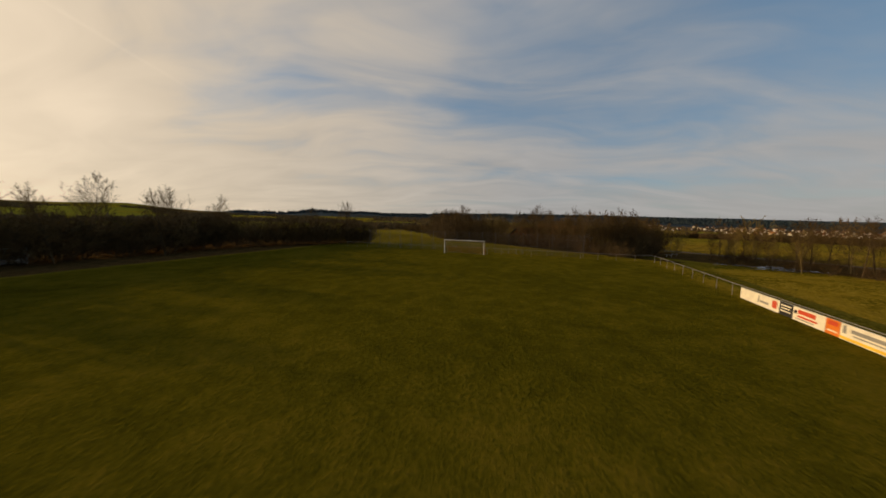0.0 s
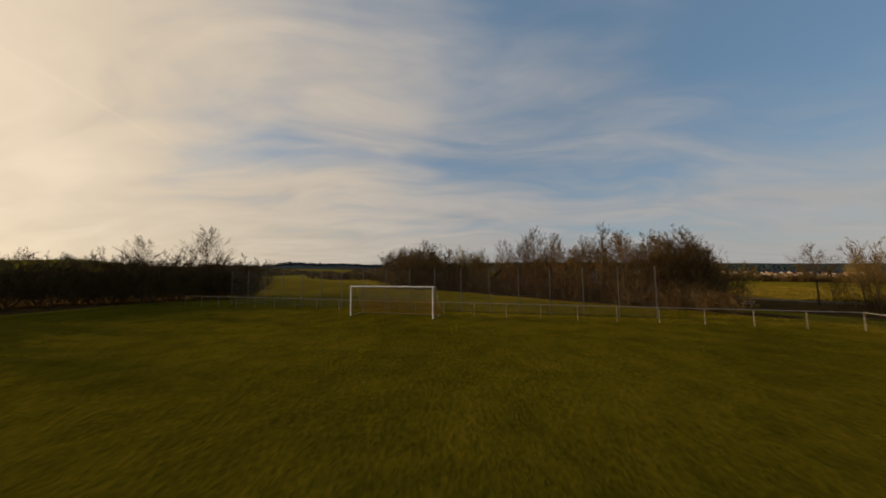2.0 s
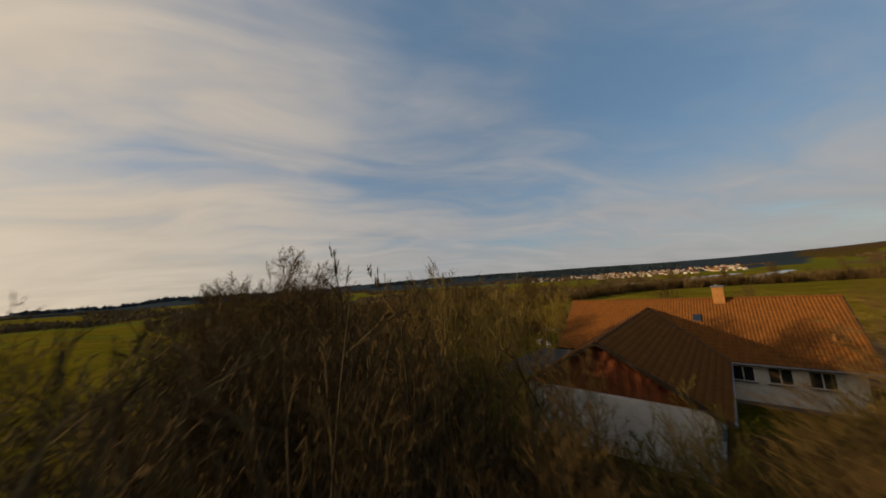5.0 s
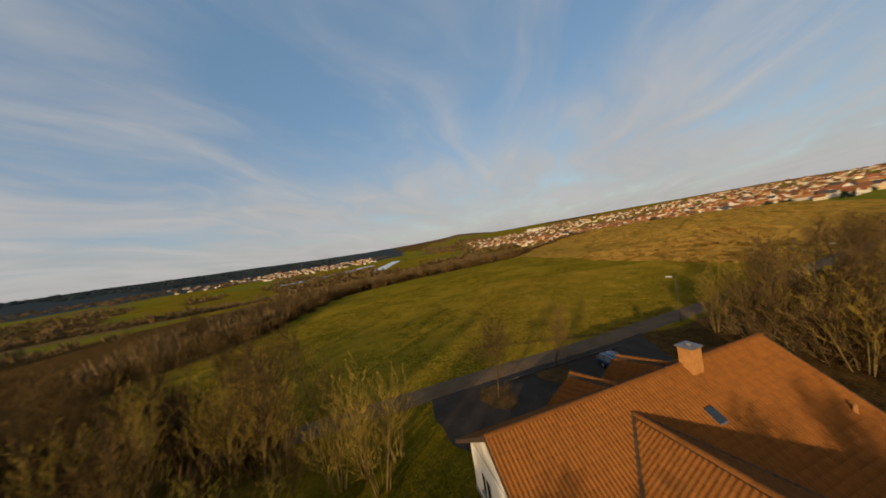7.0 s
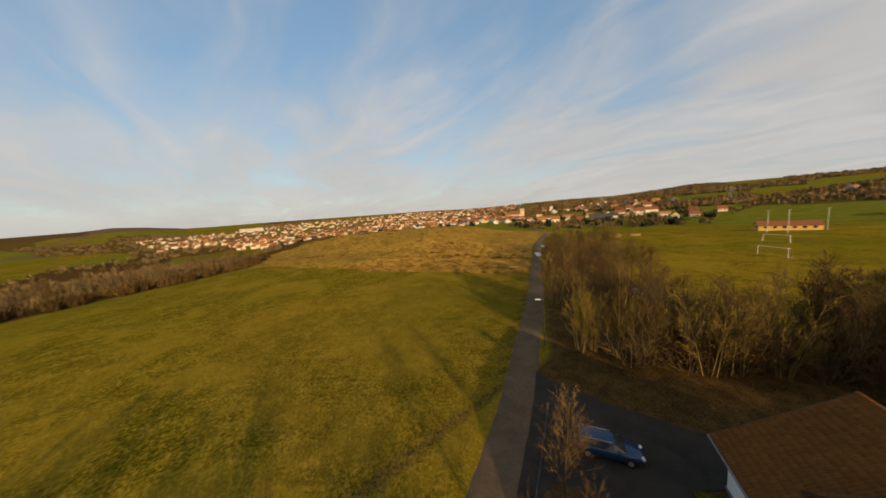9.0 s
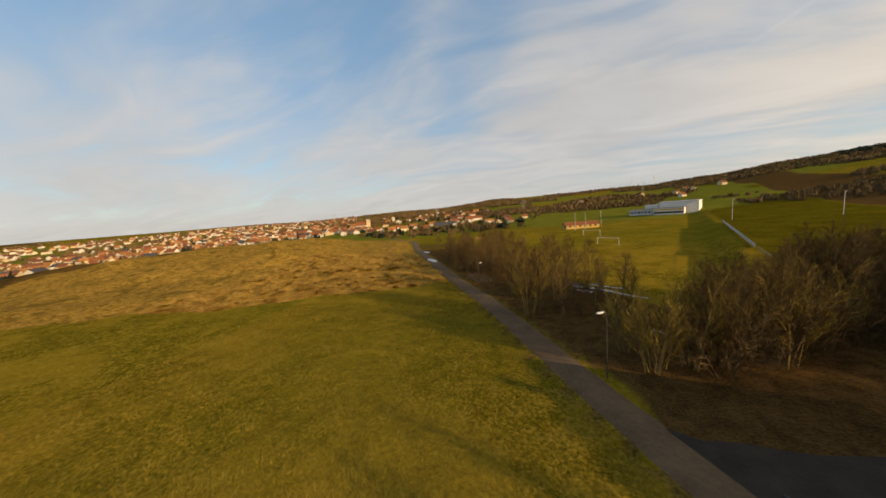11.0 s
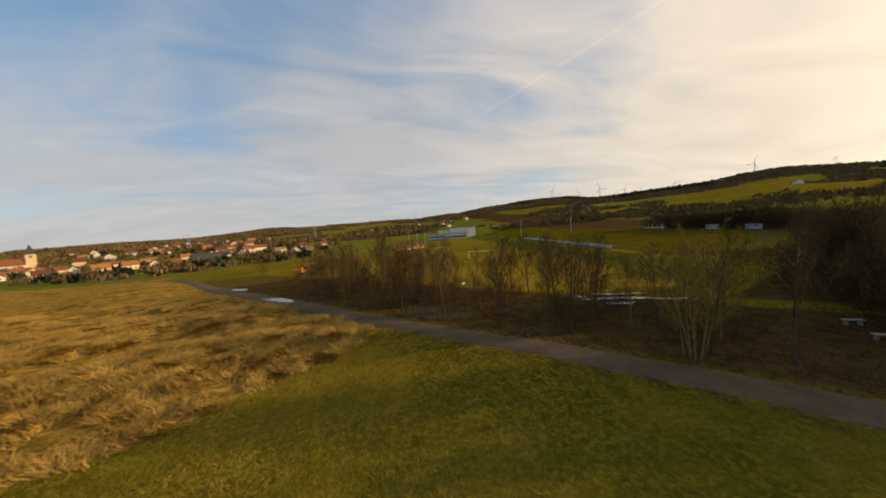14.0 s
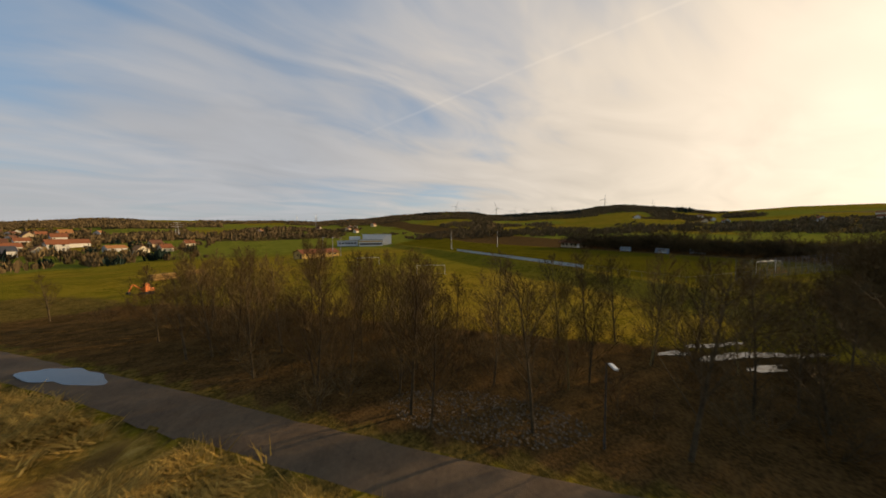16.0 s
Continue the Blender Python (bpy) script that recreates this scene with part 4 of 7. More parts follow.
    part("roof_vent", tube(club(16.6, -q, RIDGE_Z - q * slope), club(16.6, -q, RIDGE_Z - q * slope + 0.45), 0.10, 0.08, 10), BRICK_ORANGE, house, "orange roof vent pipe")
    # windows of the south-west front and the gable ends
    def window(d, n, z, w, h, facing):
        ax = (CLUB_YAW if facing in "ns" else CLUB_YAW + math.pi / 2)
        out = {"n": N_AX, "s": -N_AX, "e": D_AX, "w": -D_AX}[facing]
        o = Vector((*out, 0))
        fr = part("window", box((w, 0.10, h), club(d, n, z), ax, 0.01), WHITE_PAINT, house)
        part("pane", box((w - 0.16, 0.03, h - 0.16), club(d, n, z) + o * 0.05, ax), WINDOW, fr)
        part("mullion", box((0.06, 0.05, h - 0.1), club(d, n, z) + o * 0.06, ax), WHITE_PAINT, fr)
        part("sill", box((w + 0.16, 0.2, 0.05), club(d, n, z - h / 2 - 0.03) + o * 0.08, ax, 0.01), LEAD, fr)

    for d in (12.2, 13.9, 15.6):
        window(d, -HW + 0.66, 0.05, 1.15, 1.05, "s")
    for n in (-3.2, 0.0, 3.0):
        window(0.36, n, -0.3, 1.2, 1.2, "w")
        window(LEN - 0.36, n, -0.3, 1.2, 1.2, "e")
    for n in (-8.5, -11.0, -13.5):
        window(wing_d + wing_hw - 0.61, n, -0.2, 1.2, 1.2, "e")
        window(wing_d - wing_hw + 0.61, n, -0.2, 1.2, 1.2, "w")
    for d in (2.6, 14.8):
        window(d, HW - 0.66, -0.2, 1.3, 1.1, "n")
    dr = part("door", box((1.1, 0.12, 2.1), club(9.4, HW - 0.66, FLOOR_Z + 1.07), CLUB_YAW, 0.015), DARK_WOOD, house, "dark wooden entrance door")
    part("handle", tube(club(9.8, HW - 0.55, FLOOR_Z + 1.0), club(9.8, HW - 0.55, FLOOR_Z + 1.15), 0.015), CHROME, dr)
    part("plinth", box((LEN - 0.6, 2 * HW - 1.2, 0.45), club(LEN / 2, 0, FLOOR_Z + 0.02), CLUB_YAW, 0.02), LEAD, house)


build_clubhouse()


# paved yard at the gable end, with what stands on it
def build_yard():
    yard = tagged(new("pavement"), "dark grey slab paved yard beside the clubhouse gable", "pavement", kind="structure")
    me = bpy.data.meshes.new("slab")
    bm = box((0.98, 0.98, 0.08), (0, 0, 0), 0, 0.012)
    bm.to_mesh(me), bm.free()
    me.materials.append(PAVING)
    rnd = random.Random(5)
    for i in range(-7, 0):
        for j in range(-6, 5):
            ob = new("slab", me)
            ob.parent = yard
            q = club(i + 0.1, j + 0.3)
            ob.matrix_basis = place(q.x, q.y, FLOOR_Z + 0.03 + rnd.uniform(-0.006, 0.006), CLUB_YAW + rnd.uniform(-0.006, 0.006))


build_yard()


def build_car():
    car = thing("car", place(58.45, 77.95, -1.93, math.atan2(77.1 - 78.8, 56.3 - 60.4), 0.87), "dark blue estate car parked on the asphalt", "car")
    # body: cross-sections along x, front at +x
    L, W = 4.75, 1.82
    secs = [(-2.37, 0.42, 0.72, 0.78), (-2.30, 0.30, 0.98, 0.86), (-1.9, 0.24, 1.00, 0.90), (-0.6, 0.22, 0.98, 0.91), (0.75, 0.22, 0.97, 0.91), (1.55, 0.24, 0.90, 0.88), (2.1, 0.28, 0.78, 0.80), (2.34, 0.36, 0.62, 0.66), (2.39, 0.42, 0.54, 0.55)]
    vs, fs = [], []
    for x, lo, hi, hw in secs:
        vs += [(x, -hw * 0.9, lo), (x, -hw, lo + 0.2), (x, -hw, hi - 0.14), (x, -hw * 0.9, hi), (x, 0, hi + 0.03), (x, hw * 0.9, hi), (x, hw, hi - 0.14), (x, hw, lo + 0.2), (x, hw * 0.9, lo)]
    k = 9
    for i in range(len(secs) - 1):
        for j in range(k):
            a, b = i * k + j, i * k + (j + 1) % k
            fs.append((a, b, b + k, a + k))
    fs.append(tuple(range(k))[::-1])
    fs.append(tuple(range((len(secs) - 1) * k, len(secs) * k)))
    data_part("body", vs, fs, CAR_BLUE, car, True)
    # cabin
    vs, fs = [], []
    cab = [(-2.28, 0.98, 0.80, 0.99), (-1.95, 1.0, 0.70, 1.38), (-1.2, 1.0, 0.66, 1.46), (-0.2, 1.0, 0.66, 1.47), (0.35, 0.99, 0.67, 1.40), (1.15, 0.98, 0.78, 0.99)]
    for x, lo, hw, hi in cab:
        vs += [(x, -0.88, lo - 0.04), (x, -hw, hi), (x, hw, hi), (x, 0.88, lo - 0.04)]
    for i in range(len(cab) - 1):
        for j in range(3):
            a = i * 4 + j
            fs.append((a, a + 1, a + 5, a + 4))
    data_part("glasshouse", vs, fs, WINDOW, car)
    vs, fs = [], []
    rf = [(-2.02, 0.72, 1.385), (-1.2, 0.69, 1.475), (-0.2, 0.69, 1.485), (0.40, 0.69, 1.405)]
    for x, hw, hi in rf:
        vs += [(x, -hw, hi - 0.03), (x, -hw * 0.85, hi + 0.015), (x, hw * 0.85, hi + 0.015), (x, hw, hi - 0.03)]
    for i in range(3):
        for j in range(3):
            a = i * 4 + j
            fs.append((a, a + 1, a + 5, a + 4))
    data_part("roof", vs, fs, CAR_BLUE, car, True)
    for x, y0 in ((-0.25, 0), (-1.25, 0), (0.72, 0), (-2.1, 0)):
        for s in (-1, 1):
            hi = 1.44 if -1.6 < x < 0.3 else 1.2
            part("pillar", tube((x, s * 0.885, 0.97), (x - (0.38 if x > 0.5 else -0.1 if x < -2 else 0.0), s * 0.69, hi), 0.035, sides=6), CAR_BLUE, car)
    for s in (-1, 1):
        part("roof_rail", tube((-1.8, s * 0.66, 1.50), (0.2, s * 0.66, 1.50), 0.022), CHROME, car, "silver roof rail")
        part("mirror", box((0.16, 0.16, 0.12), (0.72, s * 1.0, 1.02), 0, 0.03), CAR_BLUE, car)
        part("headlight", box((0.20, 0.34, 0.14), (2.22, s * 0.58, 0.70), s * -0.35, 0.03), plain("lamp_glass", (0.6, 0.6, 0.6), 0.15), car, "clear headlight")
        part("tail_light", box((0.10, 0.22, 0.36), (-2.30, s * 0.74, 0.86), 0, 0.03), plain("red_lens", (0.30, 0.012, 0.010), 0.2), car, "red tail light")
        for x in (-1.42, 1.42):
            wheel = part("wheel", tube((x, s * 0.72, 0.32), (x, s * 0.93, 0.32), 0.32, sides=24), BLACK_RUBBER, car)
            part("rim", tube((x, s * 0.90, 0.32), (x, s * 0.945, 0.32), 0.21, 0.19, 16), CHROME, wheel)
    part("number_plate", box((0.02, 0.52, 0.11), (2.40, 0, 0.46), 0, 0.004), WHITE_PAINT, car)
    part("bumper", box((0.12, 1.5, 0.2), (2.33, 0, 0.42), 0, 0.04), BLACK_RUBBER, car)


build_car()


# ---- the sports ground ----
def build_goal(origin, r, a, width, high, deep, label, net=True, group=""):
    """A goal: mouth at origin along r, net hanging back along a."""
    goal = thing("goal", Matrix.Identity(4), label, "goal", group)
    o, r3, a3 = Vector(origin), Vector((*r, 0)), Vector((*a, 0))
    hw, rad = width / 2, 0.06
    for s in (-1, 1):
        part("post", tube(o + r3 * (s * hw) + Vector((0, 0, -0.1)), o + r3 * (s * hw) + Vector((0, 0, high)), rad, sides=12), WHITE_PAINT, goal)
        part("net_bracket", tube(o + r3 * (s * hw) + Vector((0, 0, high)), o + r3 * (s * hw) + a3 * (deep * 0.42) + Vector((0, 0, high - 0.03)), 0.02), WHITE_PAINT, goal)
        part("side_stay", tube(o + r3 * (s * hw) + a3 * (deep * 0.42) + Vector((0, 0, high - 0.03)), o + r3 * (s * hw) + a3 * deep + Vector((0, 0, 0.04)), 0.008), NET_WHITE, goal)
        part("ground_bar", tube(o + r3 * (s * hw) + Vector((0, 0, 0.04)), o + r3 * (s * hw) + a3 * deep + Vector((0, 0, 0.04)), 0.014), NET_WHITE, goal)
    part("crossbar", tube(o + r3 * (-hw - rad) + Vector((0, 0, high)), o + r3 * (hw + rad) + Vector((0, 0, high)), rad, sides=12), WHITE_PAINT, goal)
    part("ground_bar", tube(o - r3 * hw + a3 * deep + Vector((0, 0, 0.04)), o + r3 * hw + a3 * deep + Vector((0, 0, 0.04)), 0.014), NET_WHITE, goal)
    if not net:
        return goal

    def back(t, s):
        """Profile of the sagging net: t from the bar (0) back and down to the ground (1)."""
        sag = 0.10 * math.sin(math.pi * abs(s)) * math.sin(math.pi * t)
        y = deep * (0.42 * min(1, t / 0.28) + max(0, t - 0.28) / 0.72 * 0.58) - 0.22 * math.sin(math.pi * max(0, (t - 0.28) / 0.72)) * (0.6 + 0.4 * math.sin(5 * s))
        z = high - 0.05 * min(1, t / 0.28) - max(0, (t - 0.28) / 0.72) * (high - 0.1) - sag
        return o + r3 * (s * hw) + a3 * y + Vector((0, 0, z))

    def strand(vs, fs, pts, rad):
        base = len(vs)
        for p in pts:
            vs.extend([p + Vector((rad, 0, rad)), p + Vector((-rad, 0, rad * 0.4)), p + Vector((0, rad, -rad))])
        for i in range(len(pts) - 1):
            for j in range(3):
                q = base + 3 * i
                fs.append((q + j, q + (j + 1) % 3, q + 3 + (j + 1) % 3, q + 3 + j))

    cols, rows = int(width / 0.15), 24
    for name, mat, pick in (("net", NET_WHITE, 0), ("net_band", NET_ORANGE, 1)):
        vs, fs = [], []
        for i in range(cols + 1):
            s = -1 + 2 * i / cols
            ts = [k / rows for k in range(rows + 1)]
            ts = [t for t in ts if (t <= 0.62) == (pick == 0)] if pick == 0 else [t for t in ts if t >= 0.58]
            strand(vs, fs, [back(t, s) for t in ts], 0.007)
        for k in range(rows + 1):
            t = k / rows
            if (t <= 0.6) == (pick == 0):
                strand(vs, fs, [back(t, -1 + 2 * i / cols) for i in range(cols + 1)], 0.007)
        for sd in (-1, 1):
            for k in range(14):
                z = (k + 0.5) / 14 * high
                if (z > high * 0.45) == (pick == 0):
                    depth_at = deep * (0.42 + 0.58 * (1 - z / high))
                    strand(vs, fs, [o + r3 * (sd * hw) + a3 * (depth_at * q / 8) + Vector((0, 0, z - 0.03 * math.sin(math.pi * q / 8))) for q in range(9)], 0.007)
        tagged(data_part(name, vs, fs, mat, goal), "orange net band" if pick else "white goal net")
    return goal


build_goal(on_pitch(0, 0, 0.0), PITCH_R, PITCH_A, 7.32, 2.44, 1.9, "white full-size football goal with sagging white and orange net")
for (x0, y0), (x1, y1) in (((51.4, -22.3), (46.0, -17.3)), ((50.0, -56.5), (44.0, -52.5))):
    w = Vector((x1 - x0, y1 - y0)).normalized()
    cx, cy = (x0 + x1) / 2, (y0 + y1) / 2
    build_goal((cx, cy, hz(cx, cy)), w, Vector((-w.y, w.x)), 7.32, 2.44, 1.4, "white football goal without a net on the lower training field", False, "training goals")


RAIL_PAINT = mottled("weathered_rail_paint", (0.13, 0.115, 0.095), (0.27, 0.25, 0.215), 2.0, 20, 0.6, 0.002, 0.3)
FENCE_WIRE = mottled("dull_fence_wire", (0.085, 0.08, 0.072), (0.165, 0.155, 0.145), 3.0, 40, 0.6, 0.001, 0.4, metal=0.3)


def rail_run(points, spacing, label):
    """A handrail on posts round the pitch."""
    fence = thing("pitch_railing", Matrix.Identity(4), label, "railing")
    post = None
    for a, b in zip(points, points[1:]):
        a, b = Vector(a), Vector(b)
        n = max(1, round((b - a).length / spacing))
        part("rail", tube(a + Vector((0, 0, 1.05)), b + Vector((0, 0, 1.05)), 0.026, sides=8), RAIL_PAINT, fence)
        for k in range(n + (b == Vector(points[-1]))):
            q = a + (b - a) * (k / n)
            if post is None:
                post = bpy.data.meshes.new("post")
                bm = tube((0, 0, -0.3), (0, 0, 1.05), 0.021, sides=6)
                bm.to_mesh(post), bm.free()
                post.materials.append(RAIL_PAINT)
            ob = new("post", post)
            ob.parent = fence
            ob.location = q
    return fence


rail_run([on_pitch(-27.0, 2.2), on_pitch(29.6, 2.2), on_pitch(29.6, -106)], 2.6, "weathered pale tubular steel railing round the football pitch")


def ball_fence():
    fence = thing("ball_fence", Matrix.Identity(4), "tall galvanised wire mesh ball fence behind the goal", "fence")
    lo, hi, step, top = -22.6, 19.4, 2.5, 3.85
    along = 4.2
    n = int(round((hi - lo) / step))
    post = bpy.data.meshes.new("post")
    bm = box((0.06, 0.06, top + 0.3), (0, 0, top / 2 - 0.15), 0, 0.006)
    add_box(bm, (0.085, 0.085, 0.02), (0, 0, top + 0.005), 0, 0.004)
    bm.to_mesh(post), bm.free()
    post.materials.append(FENCE_WIRE)
    vs, fs = [], []
    for k in range(0, 21):
        z = 0.12 + k * 0.18
        if z < top - 0.05:
            for w in (-0.012, 0.012):
                b0 = len(vs)
                vs += [Vector((0, w, z - 0.004)), Vector((step, w, z - 0.004)), Vector((step, w + 0.004, z + 0.004)), Vector((0, w + 0.004, z + 0.004)), Vector((0, w - 0.004, z + 0.004)), Vector((step, w - 0.004, z + 0.004))]
                fs += [(b0, b0 + 1, b0 + 2, b0 + 3), (b0 + 3, b0 + 2, b0 + 5, b0 + 4), (b0 + 4, b0 + 5, b0 + 1, b0)]
    for k in range(int(step / 0.1)):
        x, b0 = 0.05 + k * 0.1, len(vs)
        vs += [Vector((x - 0.003, 0, 0.08)), Vector((x + 0.003, 0, 0.08)), Vector((x + 0.003, 0, top - 0.06)), Vector((x - 0.003, 0, top - 0.06)), Vector((x, 0.005, 0.08)), Vector((x, 0.005, top - 0.06))]
        fs += [(b0, b0 + 1, b0 + 2, b0 + 3), (b0 + 1, b0 + 4, b0 + 5, b0 + 2), (b0 + 4, b0, b0 + 3, b0 + 5)]
    mesh = bpy.data.meshes.new("mesh_panel")
    mesh.from_pydata([tuple(v) for v in vs], [], fs)
    mesh.materials.append(FENCE_WIRE)
    yaw = math.atan2(PITCH_R.y, PITCH_R.x)
    for k in range(n + 1):
        q = on_pitch(lo + k * step, along)
        q.z = hz(q.x, q.y)
        ob = new("post", post)
        ob.parent = fence
        ob.matrix_basis = place(q.x, q.y, q.z, yaw)
        if k < n:
            ob = new("mesh_panel", mesh)
            ob.parent = fence
            ob.matrix_basis = place(q.x, q.y, q.z, yaw)


ball_fence()

CREAM = plain("cream_board", (0.70, 0.64, 0.50), 0.5)
BOARD_RED = plain("red_print", (0.50, 0.06, 0.025), 0.5)
BOARD_ORANGE = plain("orange_print", (0.62, 0.16, 0.02), 0.5)
BOARD_YELLOW = plain("yellow_print", (0.72, 0.45, 0.03), 0.5)
BOARD_BLUE = plain("navy_print", (0.020, 0.040, 0.12), 0.5)
BOARD_BLACK = plain("black_print", (0.02, 0.02, 0.02), 0.5)
BOARD_BACK = plain("pale_board_back", (0.42, 0.46, 0.48), 0.6)
BOARD_GREY = plain("grey_print", (0.22, 0.21, 0.19), 0.5)


def ad_board(start, length, base, marks, label):
    """A perimeter board hung on the railing, its printed face towards the pitch; marks: (u0, u1, v0, v1, material) in 0 to 1."""
    yaw = math.atan2(-PITCH_A.y, -PITCH_A.x)
    q = on_pitch(29.42, start)
    board = thing("advertising_board", place(q.x, q.y, 0.0, yaw), label, "advertising board", "perimeter boards")
    part("panel", box((length - 0.02, 0.025, 0.86), (length / 2, 0, 0.55), 0, 0.005), base, board)
    part("back_sheet", box((length - 0.06, 0.006, 0.82), (length / 2, 0.0165, 0.55)), BOARD_BACK, board, "pale grey unprinted back")
    part("frame", box((length - 0.02, 0.03, 0.03), (length / 2, 0, 0.985), 0, 0.004), GALVANISED, board)
    for u0, u1, v0, v1, mat in marks:
        part("print", box(((u1 - u0) * length, 0.006, (v1 - v0) * 0.84), ((u0 + u1) / 2 * length, -0.016, 0.13 + (v0 + v1) / 2 * 0.84)), mat, board)
    return board


along = -20.0
BOARDS = [
    (4.4, CREAM, [(0.50, 0.53, 0.25, 0.8, BOARD_GREY), (0.55, 0.76, 0.30, 0.48, BOARD_GREY), (0.84, 0.95, 0.25, 0.85, BOARD_RED)], "cream advertising board with grey lettering and red emblem"),
    (1.2, BOARD_BLACK, [(0.12, 0.85, 0.72, 0.82, CREAM), (0.12, 0.8, 0.5, 0.6, CREAM), (0.12, 0.85, 0.28, 0.38, CREAM)], "black advertising board with pale lines of print"),
    (2.4, CREAM, [(0.04, 0.13, 0.5, 0.75, BOARD_BLACK), (0.17, 0.72, 0.55, 0.85, BOARD_RED), (0.17, 0.78, 0.28, 0.42, BOARD_RED), (0.10, 0.7, 0.12, 0.2, BOARD_GREY)], "cream advertising board with red printed lines"),
    (0.9, BOARD_ORANGE, [(0.15, 0.85, 0.62, 0.9, BOARD_RED), (0.15, 0.85, 0.2, 0.3, CREAM)], "small orange advertising board with red block"),
    (3.4, CREAM, [(0.05, 0.10, 0.4, 0.9, BOARD_GREY), (0.18, 0.78, 0.55, 0.78, BOARD_GREY), (0.22, 0.72, 0.36, 0.44, BOARD_GREY), (0.86, 0.94, 0.4, 0.85, BOARD_GREY), (0.0, 1.0, 0.03, 0.20, BOARD_YELLOW)], "cream advertising board with grey lettering and yellow stripe"),
    (2.6, BOARD_BLUE, [(0.0, 0.8, 0.38, 0.97, BOARD_YELLOW), (0.05, 0.6, 0.12, 0.24, CREAM)], "navy advertising board with yellow printed shape"),
    (2.6, BOARD_BLUE, [(0.1, 0.8, 0.55, 0.85, CREAM), (0.1, 0.9, 0.2, 0.32, CREAM)], "navy advertising board with white printed bars"),
]
for length, base, marks, label in BOARDS:
    ad_board(along, length, base, marks, label)
    along -= length
rnd = random.Random(11)
while along > -98:
    length = rnd.choice((2.4, 3.0, 3.6))
    base = rnd.choice((CREAM, CREAM, WHITE_PAINT, BOARD_BLUE, BOARD_YELLOW, BOARD_RED))
    dark = base not in (CREAM, WHITE_PAINT, BOARD_YELLOW)
    ink = CREAM if dark else rnd.choice((BOARD_GREY, BOARD_RED, BOARD_BLUE))
    ad_board(along, length, base, [(0.08, 0.7, 0.5, 0.82, ink), (0.08, 0.85, 0.2, 0.34, ink)], "pale blue and cream advertising board on the pitch railing" if not dark else "coloured advertising board with pale print on the railing")
    along -= length


def shelter(lat, along_at, label):
    q = on_pitch(lat, along_at)
    sh = thing("team_shelter", place(q.x, q.y, hz(q.x, q.y), math.atan2(PITCH_A.y, PITCH_A.x)), label, "shelter", "team shelters")
    blue = SHELTER_SKIN
    L, D, H = 4.6, 1.3, 1.95
    part("back_panel", box((L, 0.04, H - 0.1), (0, D / 2, H / 2), 0, 0.01), blue, sh)
    for s in (-1, 1):
        part("side_panel", box((0.04, D, H - 0.15), (s * L / 2, 0, H / 2 - 0.02), 0, 0.01), blue, sh)
        part("corner_post", tube((s * L / 2, -D / 2, 0), (s * L / 2, -D / 2, H), 0.03), WHITE_PAINT, sh)
    part("roof", box((L + 0.15, D + 0.25, 0.05), (0, 0, H + 0.02), 0, 0.015), blue, sh)
    part("bench", box((L - 0.3, 0.38, 0.05), (0, D / 2 - 0.3, 0.46), 0, 0.01), WHITE_PAINT, sh)
    for x in (-1.9, -0.6, 0.6, 1.9):
        part("bench_leg", box((0.05, 0.3, 0.46), (x, D / 2 - 0.3, 0.23), 0, 0.005), GALVANISED, sh)
    part("front_rail", tube((-L / 2, -D / 2, H), (L / 2, -D / 2, H), 0.03), WHITE_PAINT, sh)
    part("front_rail", tube((-L / 2, -D / 2, 0.45), (L / 2, -D / 2, 0.45), 0.03), WHITE_PAINT, sh)


SHELTER_SKIN = plain("grey_blue_panel", (0.40, 0.45, 0.50), 0.35)
for lat, al in ((-39.0, -46.5), (-39.0, -62.5), (-45.0, -37.3)):
    shelter(lat, al, "grey-blue team shelter with white posts beside the pitch hedge")


# ---- trees and scrub ----
TWIG_R = 0.0125


